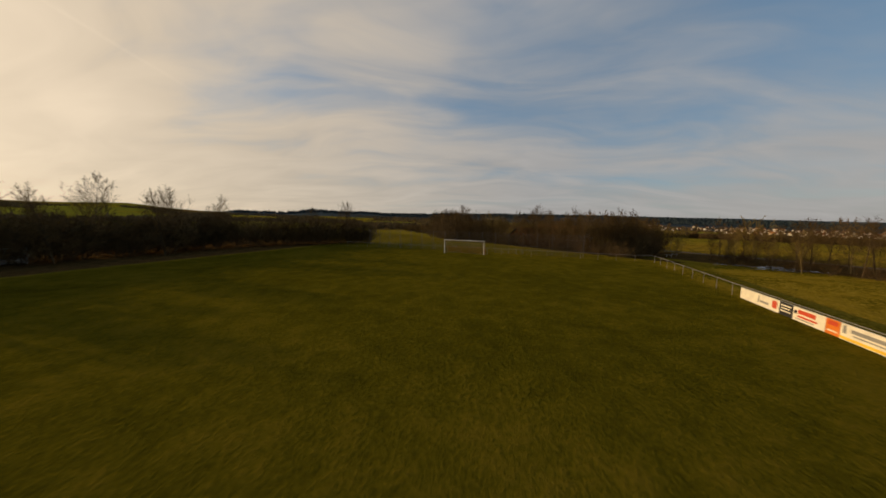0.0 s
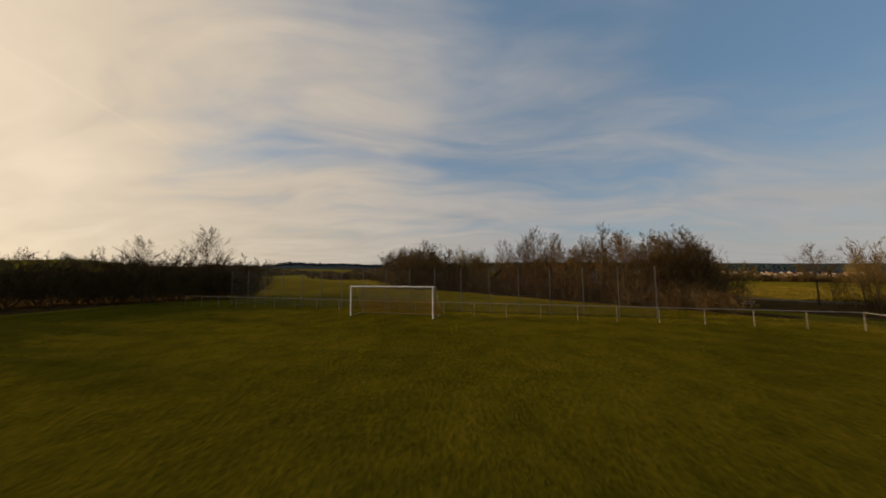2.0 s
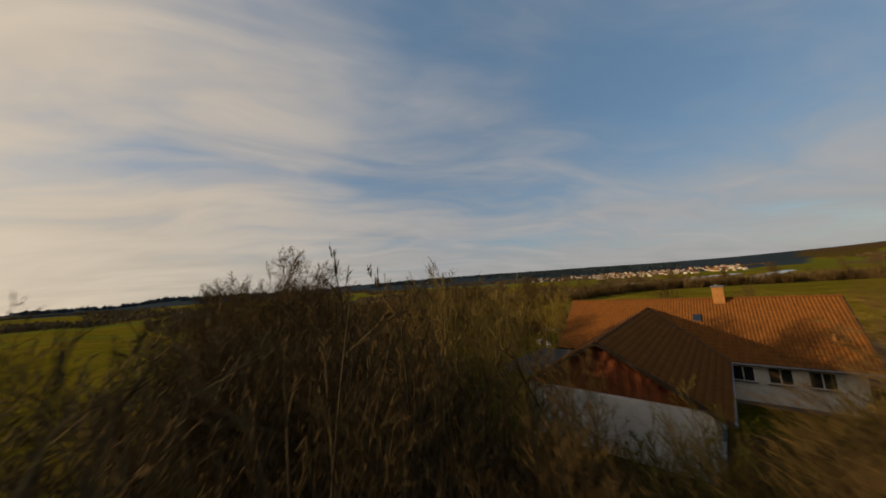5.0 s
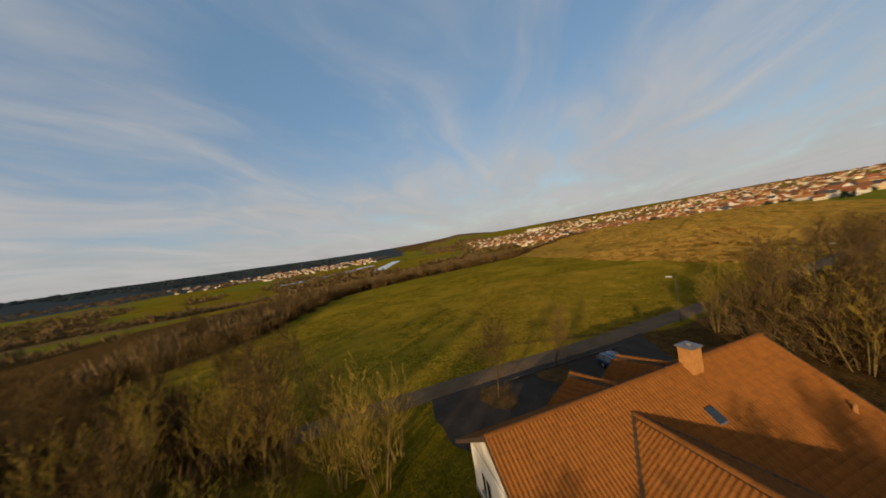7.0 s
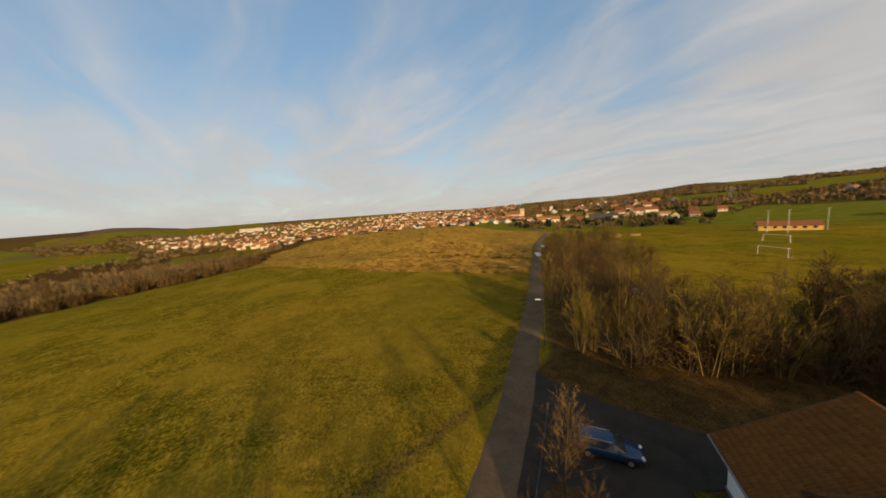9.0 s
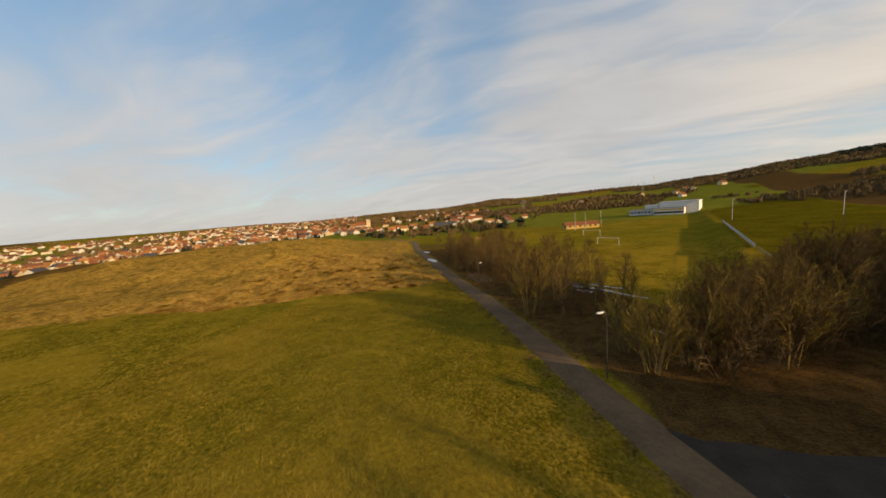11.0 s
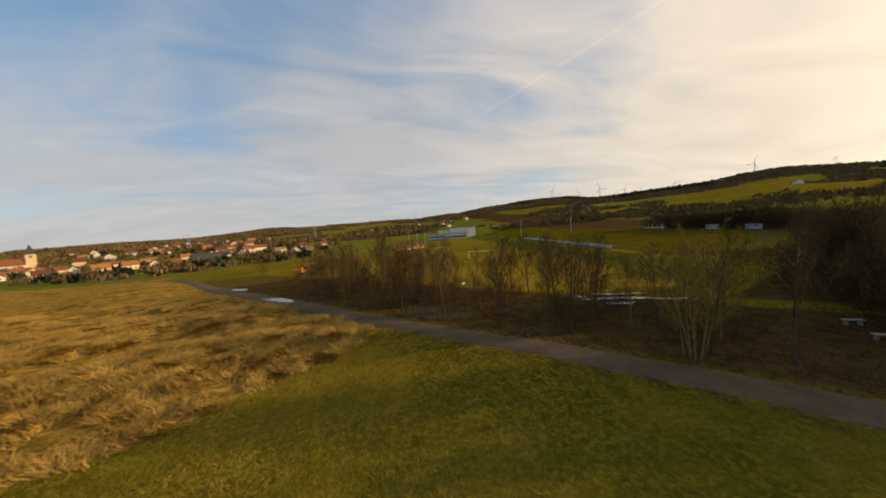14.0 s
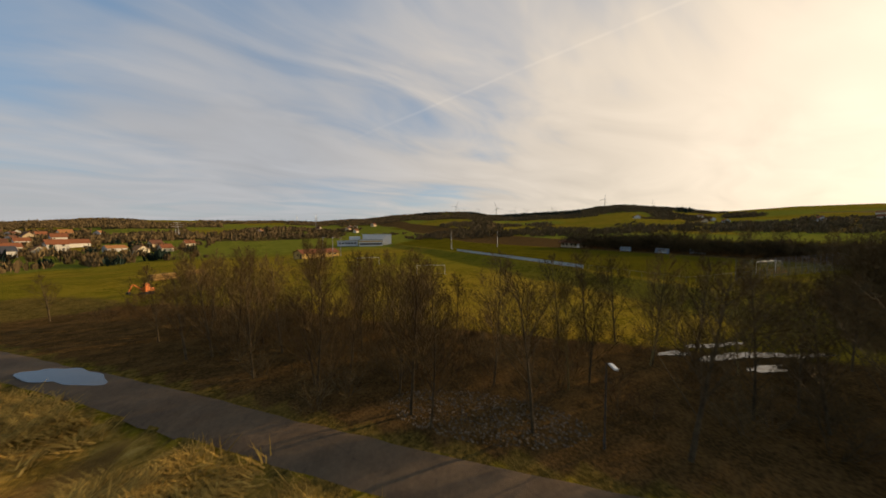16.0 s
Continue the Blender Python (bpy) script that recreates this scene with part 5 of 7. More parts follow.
def grow(seed, tall, stems=1, spread=0.5, first=0.35, limbs=9, twigs=7, droop=0.0, lean=0.12, thick=None, levels=3):
    """A bare winter tree as two meshes' worth of tapered limbs: (verts, faces) of the trunk with its limbs, and of the twigs."""
    rnd = random.Random(seed)
    wood, fine = ([], []), ([], [])

    def limb(store, pts, r0, r1, sides):
        vs, fs = store
        base, n = len(vs), len(pts)
        for i, p in enumerate(pts):
            way = (pts[min(i + 1, n - 1)] - pts[max(i - 1, 0)]).normalized()
            a = way.orthogonal().normalized()
            b = way.cross(a)
            r = r0 + (r1 - r0) * i / (n - 1)
            for k in range(sides):
                w = 2 * math.pi * k / sides
                vs.append(p + a * (math.cos(w) * r) + b * (math.sin(w) * r))
        if n == 2 and sides == 3:
            del vs[base + 4:]
            vs[base + 3] = pts[1]
            fs.extend(((base, base + 1, base + 3), (base + 1, base + 2, base + 3), (base + 2, base, base + 3)))
            return
        for i in range(n - 1):
            for k in range(sides):
                q = base + i * sides
                fs.append((q + k, q + (k + 1) % sides, q + sides + (k + 1) % sides, q + sides + k))

    def bend(p, way, length, n, wild, lift):
        pts, w, turn = [p], way.normalized(), Vector((0, 0, 0))
        for _ in range(n):
            turn = turn * 0.5 + Vector((rnd.uniform(-1, 1), rnd.uniform(-1, 1), rnd.uniform(-1, 1))) * wild
            w = (w + turn + Vector((0, 0, lift))).normalized()
            pts.append(pts[-1] + w * (length / n))
        return pts

    def sliver(pts, r):
        """A thin flat twig running to a point."""
        vs, fs = fine
        base = len(vs)
        side = (pts[-1] - pts[0]).normalized().cross(Vector((rnd.uniform(-1, 1), rnd.uniform(-1, 1), rnd.uniform(-1, 1)))).normalized() * r
        vs.extend((pts[0] - side, pts[0] + side))
        if len(pts) == 3:
            vs.extend((pts[1] - side * 0.7, pts[1] + side * 0.7))
            fs.append((base, base + 1, base + 3, base + 2))
            base += 2
        vs.append(pts[-1])
        fs.append((base, base + 1, base + 2))

    def branch(p, way, length, r, level):
        n = (5 if level == 0 else 3 if stems < 4 else 2) if level <= 1 else 2 if level == 2 and stems < 9 and tall > 5 else 1
        pts = bend(p, way, length, n, 0.035 + 0.025 * level, (0.0, 0.15, 0.10, 0.05)[level] - droop * (level > 1))
        if level == 0 or (level == 1 and tall > 5):
            limb(wood, pts, r, max(0.006, r * (0.14 if level == 0 else 0.3)), 6 if level == 0 and stems < 4 else 4 if level == 0 else 3)
        else:
            sliver(pts, max(r, TWIG_R) * (1.15 if level <= 2 else 0.85))
        if level >= levels:
            return
        count = {0: limbs, 1: twigs, 2: twigs}[level]
        for k in range(count):
            t = rnd.uniform(first if level == 0 else 0.15, 1.0)
            if level == 0:
                t = first + (1 - first) * ((k + rnd.random()) / count)
            i = min(int(t * n), n - 1)
            q = pts[i].lerp(pts[i + 1], t * n - i)
            main = (pts[i + 1] - pts[i]).normalized()
            w = rnd.uniform(0, 2 * math.pi)
            side = main.orthogonal().normalized()
            side = Matrix.Rotation(w, 3, main) @ side
            out = (main * (0.95 - 0.3 * spread) + side * ((0.22 if stems == 1 else 0.30) + spread * rnd.uniform(0.4, 1.1))).normalized()
            if level:
                out = (main + side * (rnd.uniform(0.5, 1.15) if stems == 1 else rnd.uniform(0.25, 0.75))).normalized()
            ln = length * (0.26 + 0.26 * rnd.random()) * (1.15 - 0.5 * t)
            if level == 0:
                ln = tall * (0.14 + (0.50 + 0.2 * spread) * (1 - t)) * rnd.uniform(0.75, 1.1) if stems == 1 else tall * (0.24 + 0.26 * spread) * (1.25 - 0.80 * t) * rnd.uniform(0.8, 1.2)
            branch(q, out, ln, max(0.006, r * ((0.30 if stems == 1 else 0.36) if level == 0 else 0.4) * (1.1 - 0.6 * t)), level + 1)

    for s in range(stems):
        w = rnd.uniform(0, 2 * math.pi)
        o = Vector((math.cos(w), math.sin(w), 0)) * (0.0 if stems == 1 else rnd.uniform(0.05, 0.16) * tall * 0.5)
        tilt = Vector((math.cos(w), math.sin(w), 0)) * (lean if stems == 1 else lean * rnd.uniform(1.2, 3.4))
        hgt = tall * (1.0 if stems == 1 else rnd.uniform(0.65, 1.0))
        branch(o - Vector((0, 0, 0.3)), Vector((0, 0, 1)) + tilt, hgt + 0.3, (thick or tall * 0.016) * (1 if stems == 1 else 0.6), 0)
    return wood, fine


def tree_template(name, seed, bark, twig, label, category, **how):
    wood, fine = grow(seed, **how)
    ob = thing(name, Matrix.Identity(4), label, category)
    data_part("trunk", *wood, bark, ob, True)
    data_part("crown", *fine, twig, ob)
    return ob


KINDS = {}


def kind_of(key, *args, **how):
    KINDS[key] = [tree_template(key.split(":")[0], *args, **how), False]


for i in range(4):
    kind_of(f"bare_tree:{i}", 100 + i, BARK, TWIG, "bare brown deciduous tree in winter, fine branching crown", "tree", tall=9.0, spread=(0.55, 0.42, 0.62, 0.5)[i], limbs=32, twigs=10, first=0.18, thick=0.1)
for i in range(3):
    kind_of(f"slim_tree:{i}", 120 + i, BARK_PALE, TWIG_SLIM, "slim pale-barked young tree with thin upright branches", "tree", tall=8.0, spread=0.34, limbs=20, twigs=8, first=0.22, thick=0.085)
for i in range(3):
    kind_of(f"clump_tree:{i}", 140 + i, BARK_PALE, TWIG_PALE, "ochre multi-stemmed bare willow in evening sun", "tree", tall=6.5, stems=8, spread=0.40, limbs=10, twigs=6, first=0.22, thick=0.085, lean=0.10)
for i in range(4):
    kind_of(f"hedge_shrub:{i}", 160 + i, BARK, TWIG_DARK, "dense dark leafless hedge shrub", "shrub", tall=4.2, stems=7, spread=0.75, limbs=8, twigs=5, first=0.06, thick=0.045, lean=0.22)
for i in range(4):
    kind_of(f"thorn_bush:{i}", 240 + i, BARK, TWIG_DARK, "dense dark leafless thorn bush in the pitch hedge", "shrub", tall=4.2, stems=9, spread=0.78, limbs=13, twigs=8, first=0.05, thick=0.045, lean=0.22)
for i in range(4):
    kind_of(f"brown_shrub:{i}", 180 + i, BARK, TWIG_RED, "russet leafless thicket shrub", "shrub", tall=4.2, stems=7, spread=0.7, limbs=8, twigs=5, first=0.08, thick=0.04, lean=0.25)
for i in range(2):
    kind_of(f"road_tree:{i}", 200 + i, BARK, TWIG, "bare roadside tree with a straight mossy trunk", "tree", tall=7.5, spread=0.5, limbs=24, twigs=8, first=0.26, thick=0.11)
for i in range(2):
    kind_of(f"green_shrub:{i}", 220 + i, BARK_PALE, TWIG_OLIVE, "low olive-green evening-lit shrub", "shrub", tall=3.6, stems=9, spread=0.7, limbs=7, twigs=6, first=0.1, thick=0.03, lean=0.2)


def plant(key, x, y, s=1.0, sz=None, z=None, seed=0, group=""):
    pool = [k for k in KINDS if k.startswith(key + ":")]
    rnd = random.Random(hash((round(x * 10), round(y * 10), seed)) & 0xFFFF)
    k = pool[rnd.randrange(len(pool))]
    ob, used = KINDS[k]
    m = place(x, y, (hz(x, y) if z is None else z), rnd.uniform(0, 6.28), s, (sz or s))
    if not used:
        KINDS[k][1] = True
        ob.matrix_basis = m
        got = ob
    else:
        got = copy_thing(ob, Matrix.Identity(4))
        got.matrix_basis = m
    if group:
        got["group"] = group
    return got


def scatter(key, count, region, smin, smax, seed, gap=1.0, group="", pull=None):
    """Plants count things inside a polygon, no two nearer than gap."""
    rnd = random.Random(seed)
    xs, ys = [p[0] for p in region], [p[1] for p in region]
    done, tries = [], 0
    while len(done) < count and tries < count * 60:
        tries += 1
        x, y = rnd.uniform(min(xs), max(xs)), rnd.uniform(min(ys), max(ys))
        inside = False
        for (x0, y0), (x1, y1) in zip(region, region[1:] + region[:1]):
            if (y0 > y) != (y1 > y) and x < (x1 - x0) * (y - y0) / (y1 - y0) + x0:
                inside = not inside
        if not inside or any((x - a) ** 2 + (y - b) ** 2 < gap * gap for a, b in done):
            continue
        done.append((x, y))
        s = rnd.uniform(smin, smax)
        plant(key, x, y, s, s * rnd.uniform(0.9, 1.15), seed=seed, group=group)
    return done


def along_line(points, step, jitter, seed):
    rnd = random.Random(seed)
    for a, b in zip(points, points[1:]):
        n = max(1, int(math.hypot(b[0] - a[0], b[1] - a[1]) / step))
        for k in range(n):
            t = (k + rnd.uniform(0.1, 0.9)) / n
            yield a[0] + (b[0] - a[0]) * t + rnd.uniform(-jitter, jitter), a[1] + (b[1] - a[1]) * t + rnd.uniform(-jitter, jitter), rnd


def pt(lat, along):
    q = on_pitch(lat, along)
    return q.x, q.y


# hedge along the western touchline
for row, lat in enumerate((-44.5, -48.0)):
    for x, y, r in along_line([pt(lat, -104), pt(lat, -8), pt(lat + 16, 13)], 2.9, 0.8, 31 + row):
        back = (Vector((x, y)) - GOAL).dot(PITCH_A)
        s = r.uniform(1.4, 1.7) * (1.0 + 0.32 * max(0.0, min(1.0, (-28 - back) / 20)))
        plant("thorn_bush", x, y, s, s * r.uniform(0.8, 1.1), group="western hedge")
for x, y, r in along_line([pt(-46.2, -80), pt(-46.2, -12)], 2.2, 0.7, 38):
    s = r.uniform(1.5, 1.85)
    plant("thorn_bush", x, y, s, s * r.uniform(0.85, 1.0), group="western hedge")
for x, y, r in along_line([pt(-52, -104), pt(-52, -6)], 8, 2.5, 36):
    s = r.uniform(1.0, 1.25)
    plant("bare_tree", x, y, s, group="western hedge")
for x, y, s in ((-17.2, 59.3, 1.02), (-25.5, 58.5, 0.86), (-39.8, 36.8, 1.0), (-33.0, 47.5, 0.7), (-44.5, 27.0, 0.95), (-48.5, 21.0, 0.9)):
    plant("bare_tree", x, y, s, group="western hedge")
for x, y, r in along_line([(-30, 56), (-19, 61), (-11.5, 62.5)], 1.9, 1.4, 37):
    s = r.uniform(0.85, 1.15)
    plant("thorn_bush", x, y, s, group="western hedge")

# wood behind the goal, between the pitch and the clubhouse
WOOD_EDGE = [(1, 92), (7, 81), (12.5, 72), (20.5, 60), (24.5, 52.5), (28.3, 45.5), (29.6, 40), (31, 36.2), (34.5, 37.5), (38, 43)]
WOOD = [(18, 70), (22, 61.5), (26, 54), (30, 48), (33, 45.5), (40, 46), (46, 50.5), (46, 59), (40, 66), (30, 70), (24, 74)]
for x, y, r in along_line([(x + 1.5, y + 1.2) for x, y in WOOD_EDGE[3:]], 1.8, 0.8, 41):
    s = r.uniform(0.7, 1.0) * (0.55 if y < 44 else 1.0)
    plant("brown_shrub", x, y, s, group="wood edge")
for x, y, r in along_line([(x + 1.5, y + 1.2) for x, y in WOOD_EDGE[:4]], 2.0, 0.8, 45):
    s = r.uniform(0.8, 1.15)
    plant("hedge_shrub", x, y, s, group="wood edge")
for x, y, r in along_line([(x + 3.0, y + 2.4) for x, y in WOOD_EDGE[:4]], 3.5, 1.0, 49):
    plant("bare_tree", x, y, r.uniform(0.6, 0.85), group="wood trees")
scatter("brown_shrub", 62, WOOD, 0.75, 1.0, 42, 1.9, "wood undergrowth")
scatter("hedge_shrub", 40, WOOD, 0.75, 1.0, 43, 2.1, "wood undergrowth")
scatter("bare_tree", 42, [(25, 63), (29.5, 53), (33, 45.5), (37, 47), (40, 54), (43, 61), (32, 68)], 0.78, 0.98, 44, 2.4, "wood trees")
for x, y, s in ((33.4, 38.4, 0.5), (34.6, 39.4, 0.52), (36.0, 40.6, 0.55), (37.2, 41.8, 0.6), (38.4, 43.4, 0.6), (35.0, 42.2, 0.58), (36.8, 44.0, 0.7), (33.0, 41.6, 0.55), (31.8, 43.0, 0.6), (39.6, 45.4, 1.0), (38.0, 46.4, 1.1), (41.0, 47.2, 1.2), (34.6, 36.6, 0.5), (36.8, 38.4, 0.5)):
    plant("hedge_shrub", x, y, s, group="wood edge")
for x, y, s in ((40.0, 46.8, 0.9), (37.2, 47.6, 0.9), (42.0, 49.4, 1.0), (40.2, 50.2, 1.0)):
    plant("bare_tree", x, y, s, group="wood trees")
# dense dark brush where the wood ends at the lane
scatter("hedge_shrub", 14, [(51, 54.2), (55, 57), (59, 60), (62.5, 63), (60, 65), (53, 61)], 1.3, 1.65, 81, 1.6, "brush at the wood's end")
scatter("bare_tree", 9, [(51, 54), (55, 57.2), (62, 62.8), (60, 65), (53, 61)], 0.8, 0.95, 85, 2.0, "wood trees")
scatter("brown_shrub", 8, [(51, 54.4), (56, 58), (62, 63), (60, 65), (53, 61)], 1.2, 1.5, 82, 1.7, "brush at the wood's end")
# taller trees at the south end of the wood
scatter("bare_tree", 9, [(41, 47.5), (44, 48), (49, 52), (47, 55), (41, 51)], 0.9, 1.05, 87, 1.7, "wood trees")
scatter("hedge_shrub", 8, [(40.5, 46.8), (44, 47.4), (49, 51.5), (47, 54), (41, 50)], 1.35, 1.6, 88, 1.6, "wood edge")
# the part of the wood north of the flight, standing higher
NORTH_WOOD = [(4, 98), (9, 86), (14.0, 78.5), (19.0, 81.5), (23.0, 88), (23.5, 97), (18, 106), (8, 110)]
scatter("hedge_shrub", 50, NORTH_WOOD, 1.35, 1.85, 46, 1.6, "north wood undergrowth")
scatter("brown_shrub", 34, NORTH_WOOD, 1.2, 1.7, 47, 1.9, "north wood undergrowth")
scatter("bare_tree", 10, [(16, 86), (20, 90), (20.5, 96), (17, 103)], 0.62, 0.75, 58, 1.8, "north wood trees")
scatter("bare_tree", 30, [(4, 100), (9, 89), (13.5, 82), (16, 85), (16, 99), (14, 105), (8, 109)], 0.94, 1.08, 48, 1.8, "north wood trees")
# thin pale trees beside the wing
for x, y, s in ((23.6, 80.6, 1.1), (22.4, 82.6, 1.05), (25.2, 84.6, 1.08), (27.6, 86.5, 0.9), (22.4, 79.2, 0.95), (24.4, 82.4, 1.0), (24.0, 85.8, 0.95), (26.2, 86.0, 0.95), (21.6, 80.8, 0.95)):
    plant("slim_tree", x, y, s, group="trees by the clubhouse")
for x, y, s in ((24.4, 77.6, 0.62), (24.6, 74.6, 0.72), (26.8, 71.4, 0.72), (30.2, 69.6, 0.66), (33.6, 69.4, 0.62), (36.8, 70.2, 0.6), (39.2, 71.2, 0.5), (23.4, 76.0, 0.6)):
    plant("clump_tree", x, y, s, group="shrubs by the wing")
for x, y, s in ((23.2, 80.2, 0.6), (24.0, 73.0, 0.7), (28.0, 69.0, 0.8), (21.4, 78.2, 0.55), (34.8, 68.0, 0.8), (22.2, 75.2, 0.7)):
    plant("hedge_shrub", x, y, s, group="shrubs by the wing")

for x, y, s in ((24.5, 70.2, 1.0), (25.8, 68.2, 1.0), (27.4, 67.0, 1.0), (29.4, 66.4, 1.0), (26.6, 70.0, 0.9), (28.6, 68.4, 0.95), (25.6, 73.2, 0.9), (26.6, 72.4, 0.85), (28.4, 70.6, 0.9), (29.8, 68.6, 0.85), (31.6, 69.8, 0.9), (33.0, 68.6, 0.8), (35.2, 69.4, 0.9), (37.4, 69.2, 0.85)):
    plant("green_shrub", x, y, s, group="shrubs by the wing")
for x, y, s in ((20.6, 79.4, 1.0), (22.0, 77.0, 0.9), (23.2, 74.4, 0.8), (20.0, 76.6, 1.0), (21.0, 73.4, 1.0), (23.0, 71.6, 0.9), (25.4, 69.2, 0.9), (19.2, 82.4, 1.1), (21.4, 84.6, 1.0)):
    plant("brown_shrub", x, y, s, group="shrubs by the wing")

scatter("hedge_shrub", 12, [(11, 77), (17, 79.5), (19.5, 84), (14, 90), (8, 87)], 1.5, 1.8, 75, 1.8, "brush west of the wing")
# tall brush under the trees that shade the wing
scatter("hedge_shrub", 14, [(7, 74), (17, 70.5), (21, 75), (16, 79.5), (6, 83)], 1.65, 1.9, 73, 2.2, "brush west of the wing")
scatter("brown_shrub", 12, [(17.5, 83), (22.5, 80), (26.5, 88), (23, 97), (19, 95)], 1.1, 1.4, 74, 1.9, "brush west of the wing")
for x, y, s in ((20.4, 78.6, 1.15), (22.8, 78.0, 1.05), (23.4, 76.8, 0.95), (21.0, 82.6, 1.15), (24.9, 80.9, 1.0), (26.0, 83.6, 1.0), (19.6, 81.0, 1.1)):
    plant("slim_tree", x, y, s, group="trees by the clubhouse")

# trees beyond the mown meadow north of the clubhouse
MEADOW_EDGE = [(22, 141), (28.5, 130), (33, 120), (37.5, 112), (42, 106.5), (46, 101.5)]
for x, y, r in along_line([(x + 1.5, y + 1.5) for x, y in MEADOW_EDGE], 1.9, 0.9, 51):
    plant("brown_shrub", x, y, r.uniform(0.6, 1.0), group="meadow scrub")
for x, y, s in ((45.8, 97.6, 1.05), (47.4, 99.4, 1.1), (48.6, 97.4, 0.9), (46.2, 100.8, 0.95)):
    plant("clump_tree", x, y, s, group="meadow willows")
for x, y, s in ((47.3, 107.3, 1.0), (47.9, 127.5, 0.95), (55.0, 118.0, 0.85), (43.2, 112.5, 0.8)):
    plant("bare_tree", x, y, s, group="meadow trees")
scatter("green_shrub", 26, [(27, 112), (36, 100.5), (43, 101.5), (44, 112), (34, 130), (25, 133)], 0.85, 1.25, 76, 2.2, "meadow brush")
for x, y, s in ((56.0, 116.1, 1.0), (45.6, 125.0, 1.0)):
    plant("bare_tree", x, y, s, group="meadow trees")
scatter("clump_tree", 14, [(30, 134), (36, 121), (46, 104), (53, 103), (53, 114), (44, 126), (36, 140)], 0.85, 1.15, 52, 3.0, "meadow willows")
scatter("bare_tree", 18, [(26, 140), (38, 117), (47, 104), (55, 106), (70, 128), (56, 150), (30, 155)], 0.75, 1.0, 54, 4.5, "meadow trees")
# overgrown bank on the far side of the hay field
FIELD_EDGE = [(60, 152), (85, 143), (138, 148), (163, 122), (181, 92), (198, 72), (225, 60)]
for x, y, r in along_line([(x + 8, y + 8) for x, y in FIELD_EDGE], 7.0, 3.5, 56):
    plant("bare_tree", x, y, r.uniform(0.7, 1.0), group="field edge trees")
for x, y, s in ((55.6, 89.8, 0.92), (58.8, 83.8, 0.8)):
    plant("bare_tree", x, y, s * 0.88, group="car park trees")
for x, y, s in ((59.4, 82.9, 0.24), (57.8, 84.6, 0.25), (58.0, 83.0, 0.22), (59.8, 84.4, 0.24), (56.3, 90.9, 0.24), (54.7, 88.9, 0.25), (56.6, 89.0, 0.24), (54.6, 90.6, 0.23), (60.8, 80.2, 0.36), (61.2, 81.4, 0.3)):
    plant("brown_shrub", x, y, s, group="car park shrubs")

# copse between the lane and the lower field
for x, y, s in ((54.7, 61.8, 1.22), (57.0, 60.4, 1.2), (59.6, 62.2, 1.1), (62.2, 63.4, 1.2), (65.5, 64.6, 1.1), (52.4, 59.6, 1.2), (64.6, 63.5, 1.0), (50.0, 58.5, 1.25), (66.4, 60.5, 1.1)):
    plant("clump_tree", x, y, s, group="copse by the lane")
plant("clump_tree", 75.6, 50.8, 1.45, group="copse by the lane")
for x, y, s in ((78.5, 42.35, 1.15), (82.15, 36.0, 1.2), (89.3, 23.8, 1.12), (85.6, 29.8, 1.1), (71.8, 54.6, 1.15), (92.4, 17.3, 0.95), (95.1, 12.2, 1.0), (98.4, 4.0, 0.95), (74.0, 51.0, 1.1)):
    plant("road_tree", x, y, s, group="roadside trees")
for x, y, s in ((71.0, 24.6, 0.9), (69.8, 26.9, 0.95), (68.0, 28.9, 0.88), (65.1, 34.7, 0.9), (82.6, 8.3, 0.9), (80.0, 13.1, 0.88), (62.0, 43.5, 0.75), (61.6, 47.0, 0.6)):
    plant("bare_tree", x, y, s, group="copse trees")
COPSE = [(68, 56), (73, 48), (80, 36), (87, 22), (94, 6), (102, -12), (92, -16), (80, 4), (70, 20), (62, 32), (60, 44)]
THICKET = [(44, 57), (55, 61), (61, 60), (57, 56.2), (50, 52), (44, 49)]
scatter("brown_shrub", 70, COPSE, 0.38, 0.72, 62, 1.8, "copse undergrowth")
scatter("hedge_shrub", 56, COPSE, 0.38, 0.7, 66, 2.2, "copse undergrowth")
scatter("hedge_shrub", 22, THICKET, 1.1, 1.4, 67, 2.2, "copse thicket")
scatter("brown_shrub", 10, THICKET, 0.7, 1.0, 68, 2.2, "copse thicket")
scatter("bare_tree", 6, THICKET, 0.7, 0.85, 69, 2.6, "copse trees")
scatter("bare_tree", 11, COPSE, 0.6, 0.85, 63, 5.0, "copse trees")
SOUTH_COPSE = [(93, 20), (97.5, 8), (101.5, -6), (99, -16), (88, -14), (80, 2), (76, 14), (82, 22)]
scatter("bare_tree", 24, SOUTH_COPSE + [(80, 28), (88, 28)], 0.78, 1.0, 83, 3.2, "copse trees")
scatter("hedge_shrub", 40, SOUTH_COPSE, 0.6, 0.95, 84, 2.0, "copse undergrowth")
scatter("slim_tree", 10, COPSE, 0.7, 0.95, 64, 4.2, "copse trees")
scatter("hedge_shrub", 5, [(72, 37), (76, 45), (80, 39), (76, 34)], 0.6, 0.9, 71, 1.8, "copse thicket")
scatter("bare_tree", 2, [(72, 37), (76, 45), (79, 39), (75, 34)], 0.75, 0.95, 72, 2.0, "copse trees")

for x, y, r in along_line([(100, -12), (104, -18), (101, -30), (97, -24)], 1.7, 1.6, 65):
    plant("brown_shrub", x, y, r.uniform(0.4, 0.65), group="shrubs beside the lane")
plant("road_tree", 110.0, -23.5, 0.75, group="roadside trees")


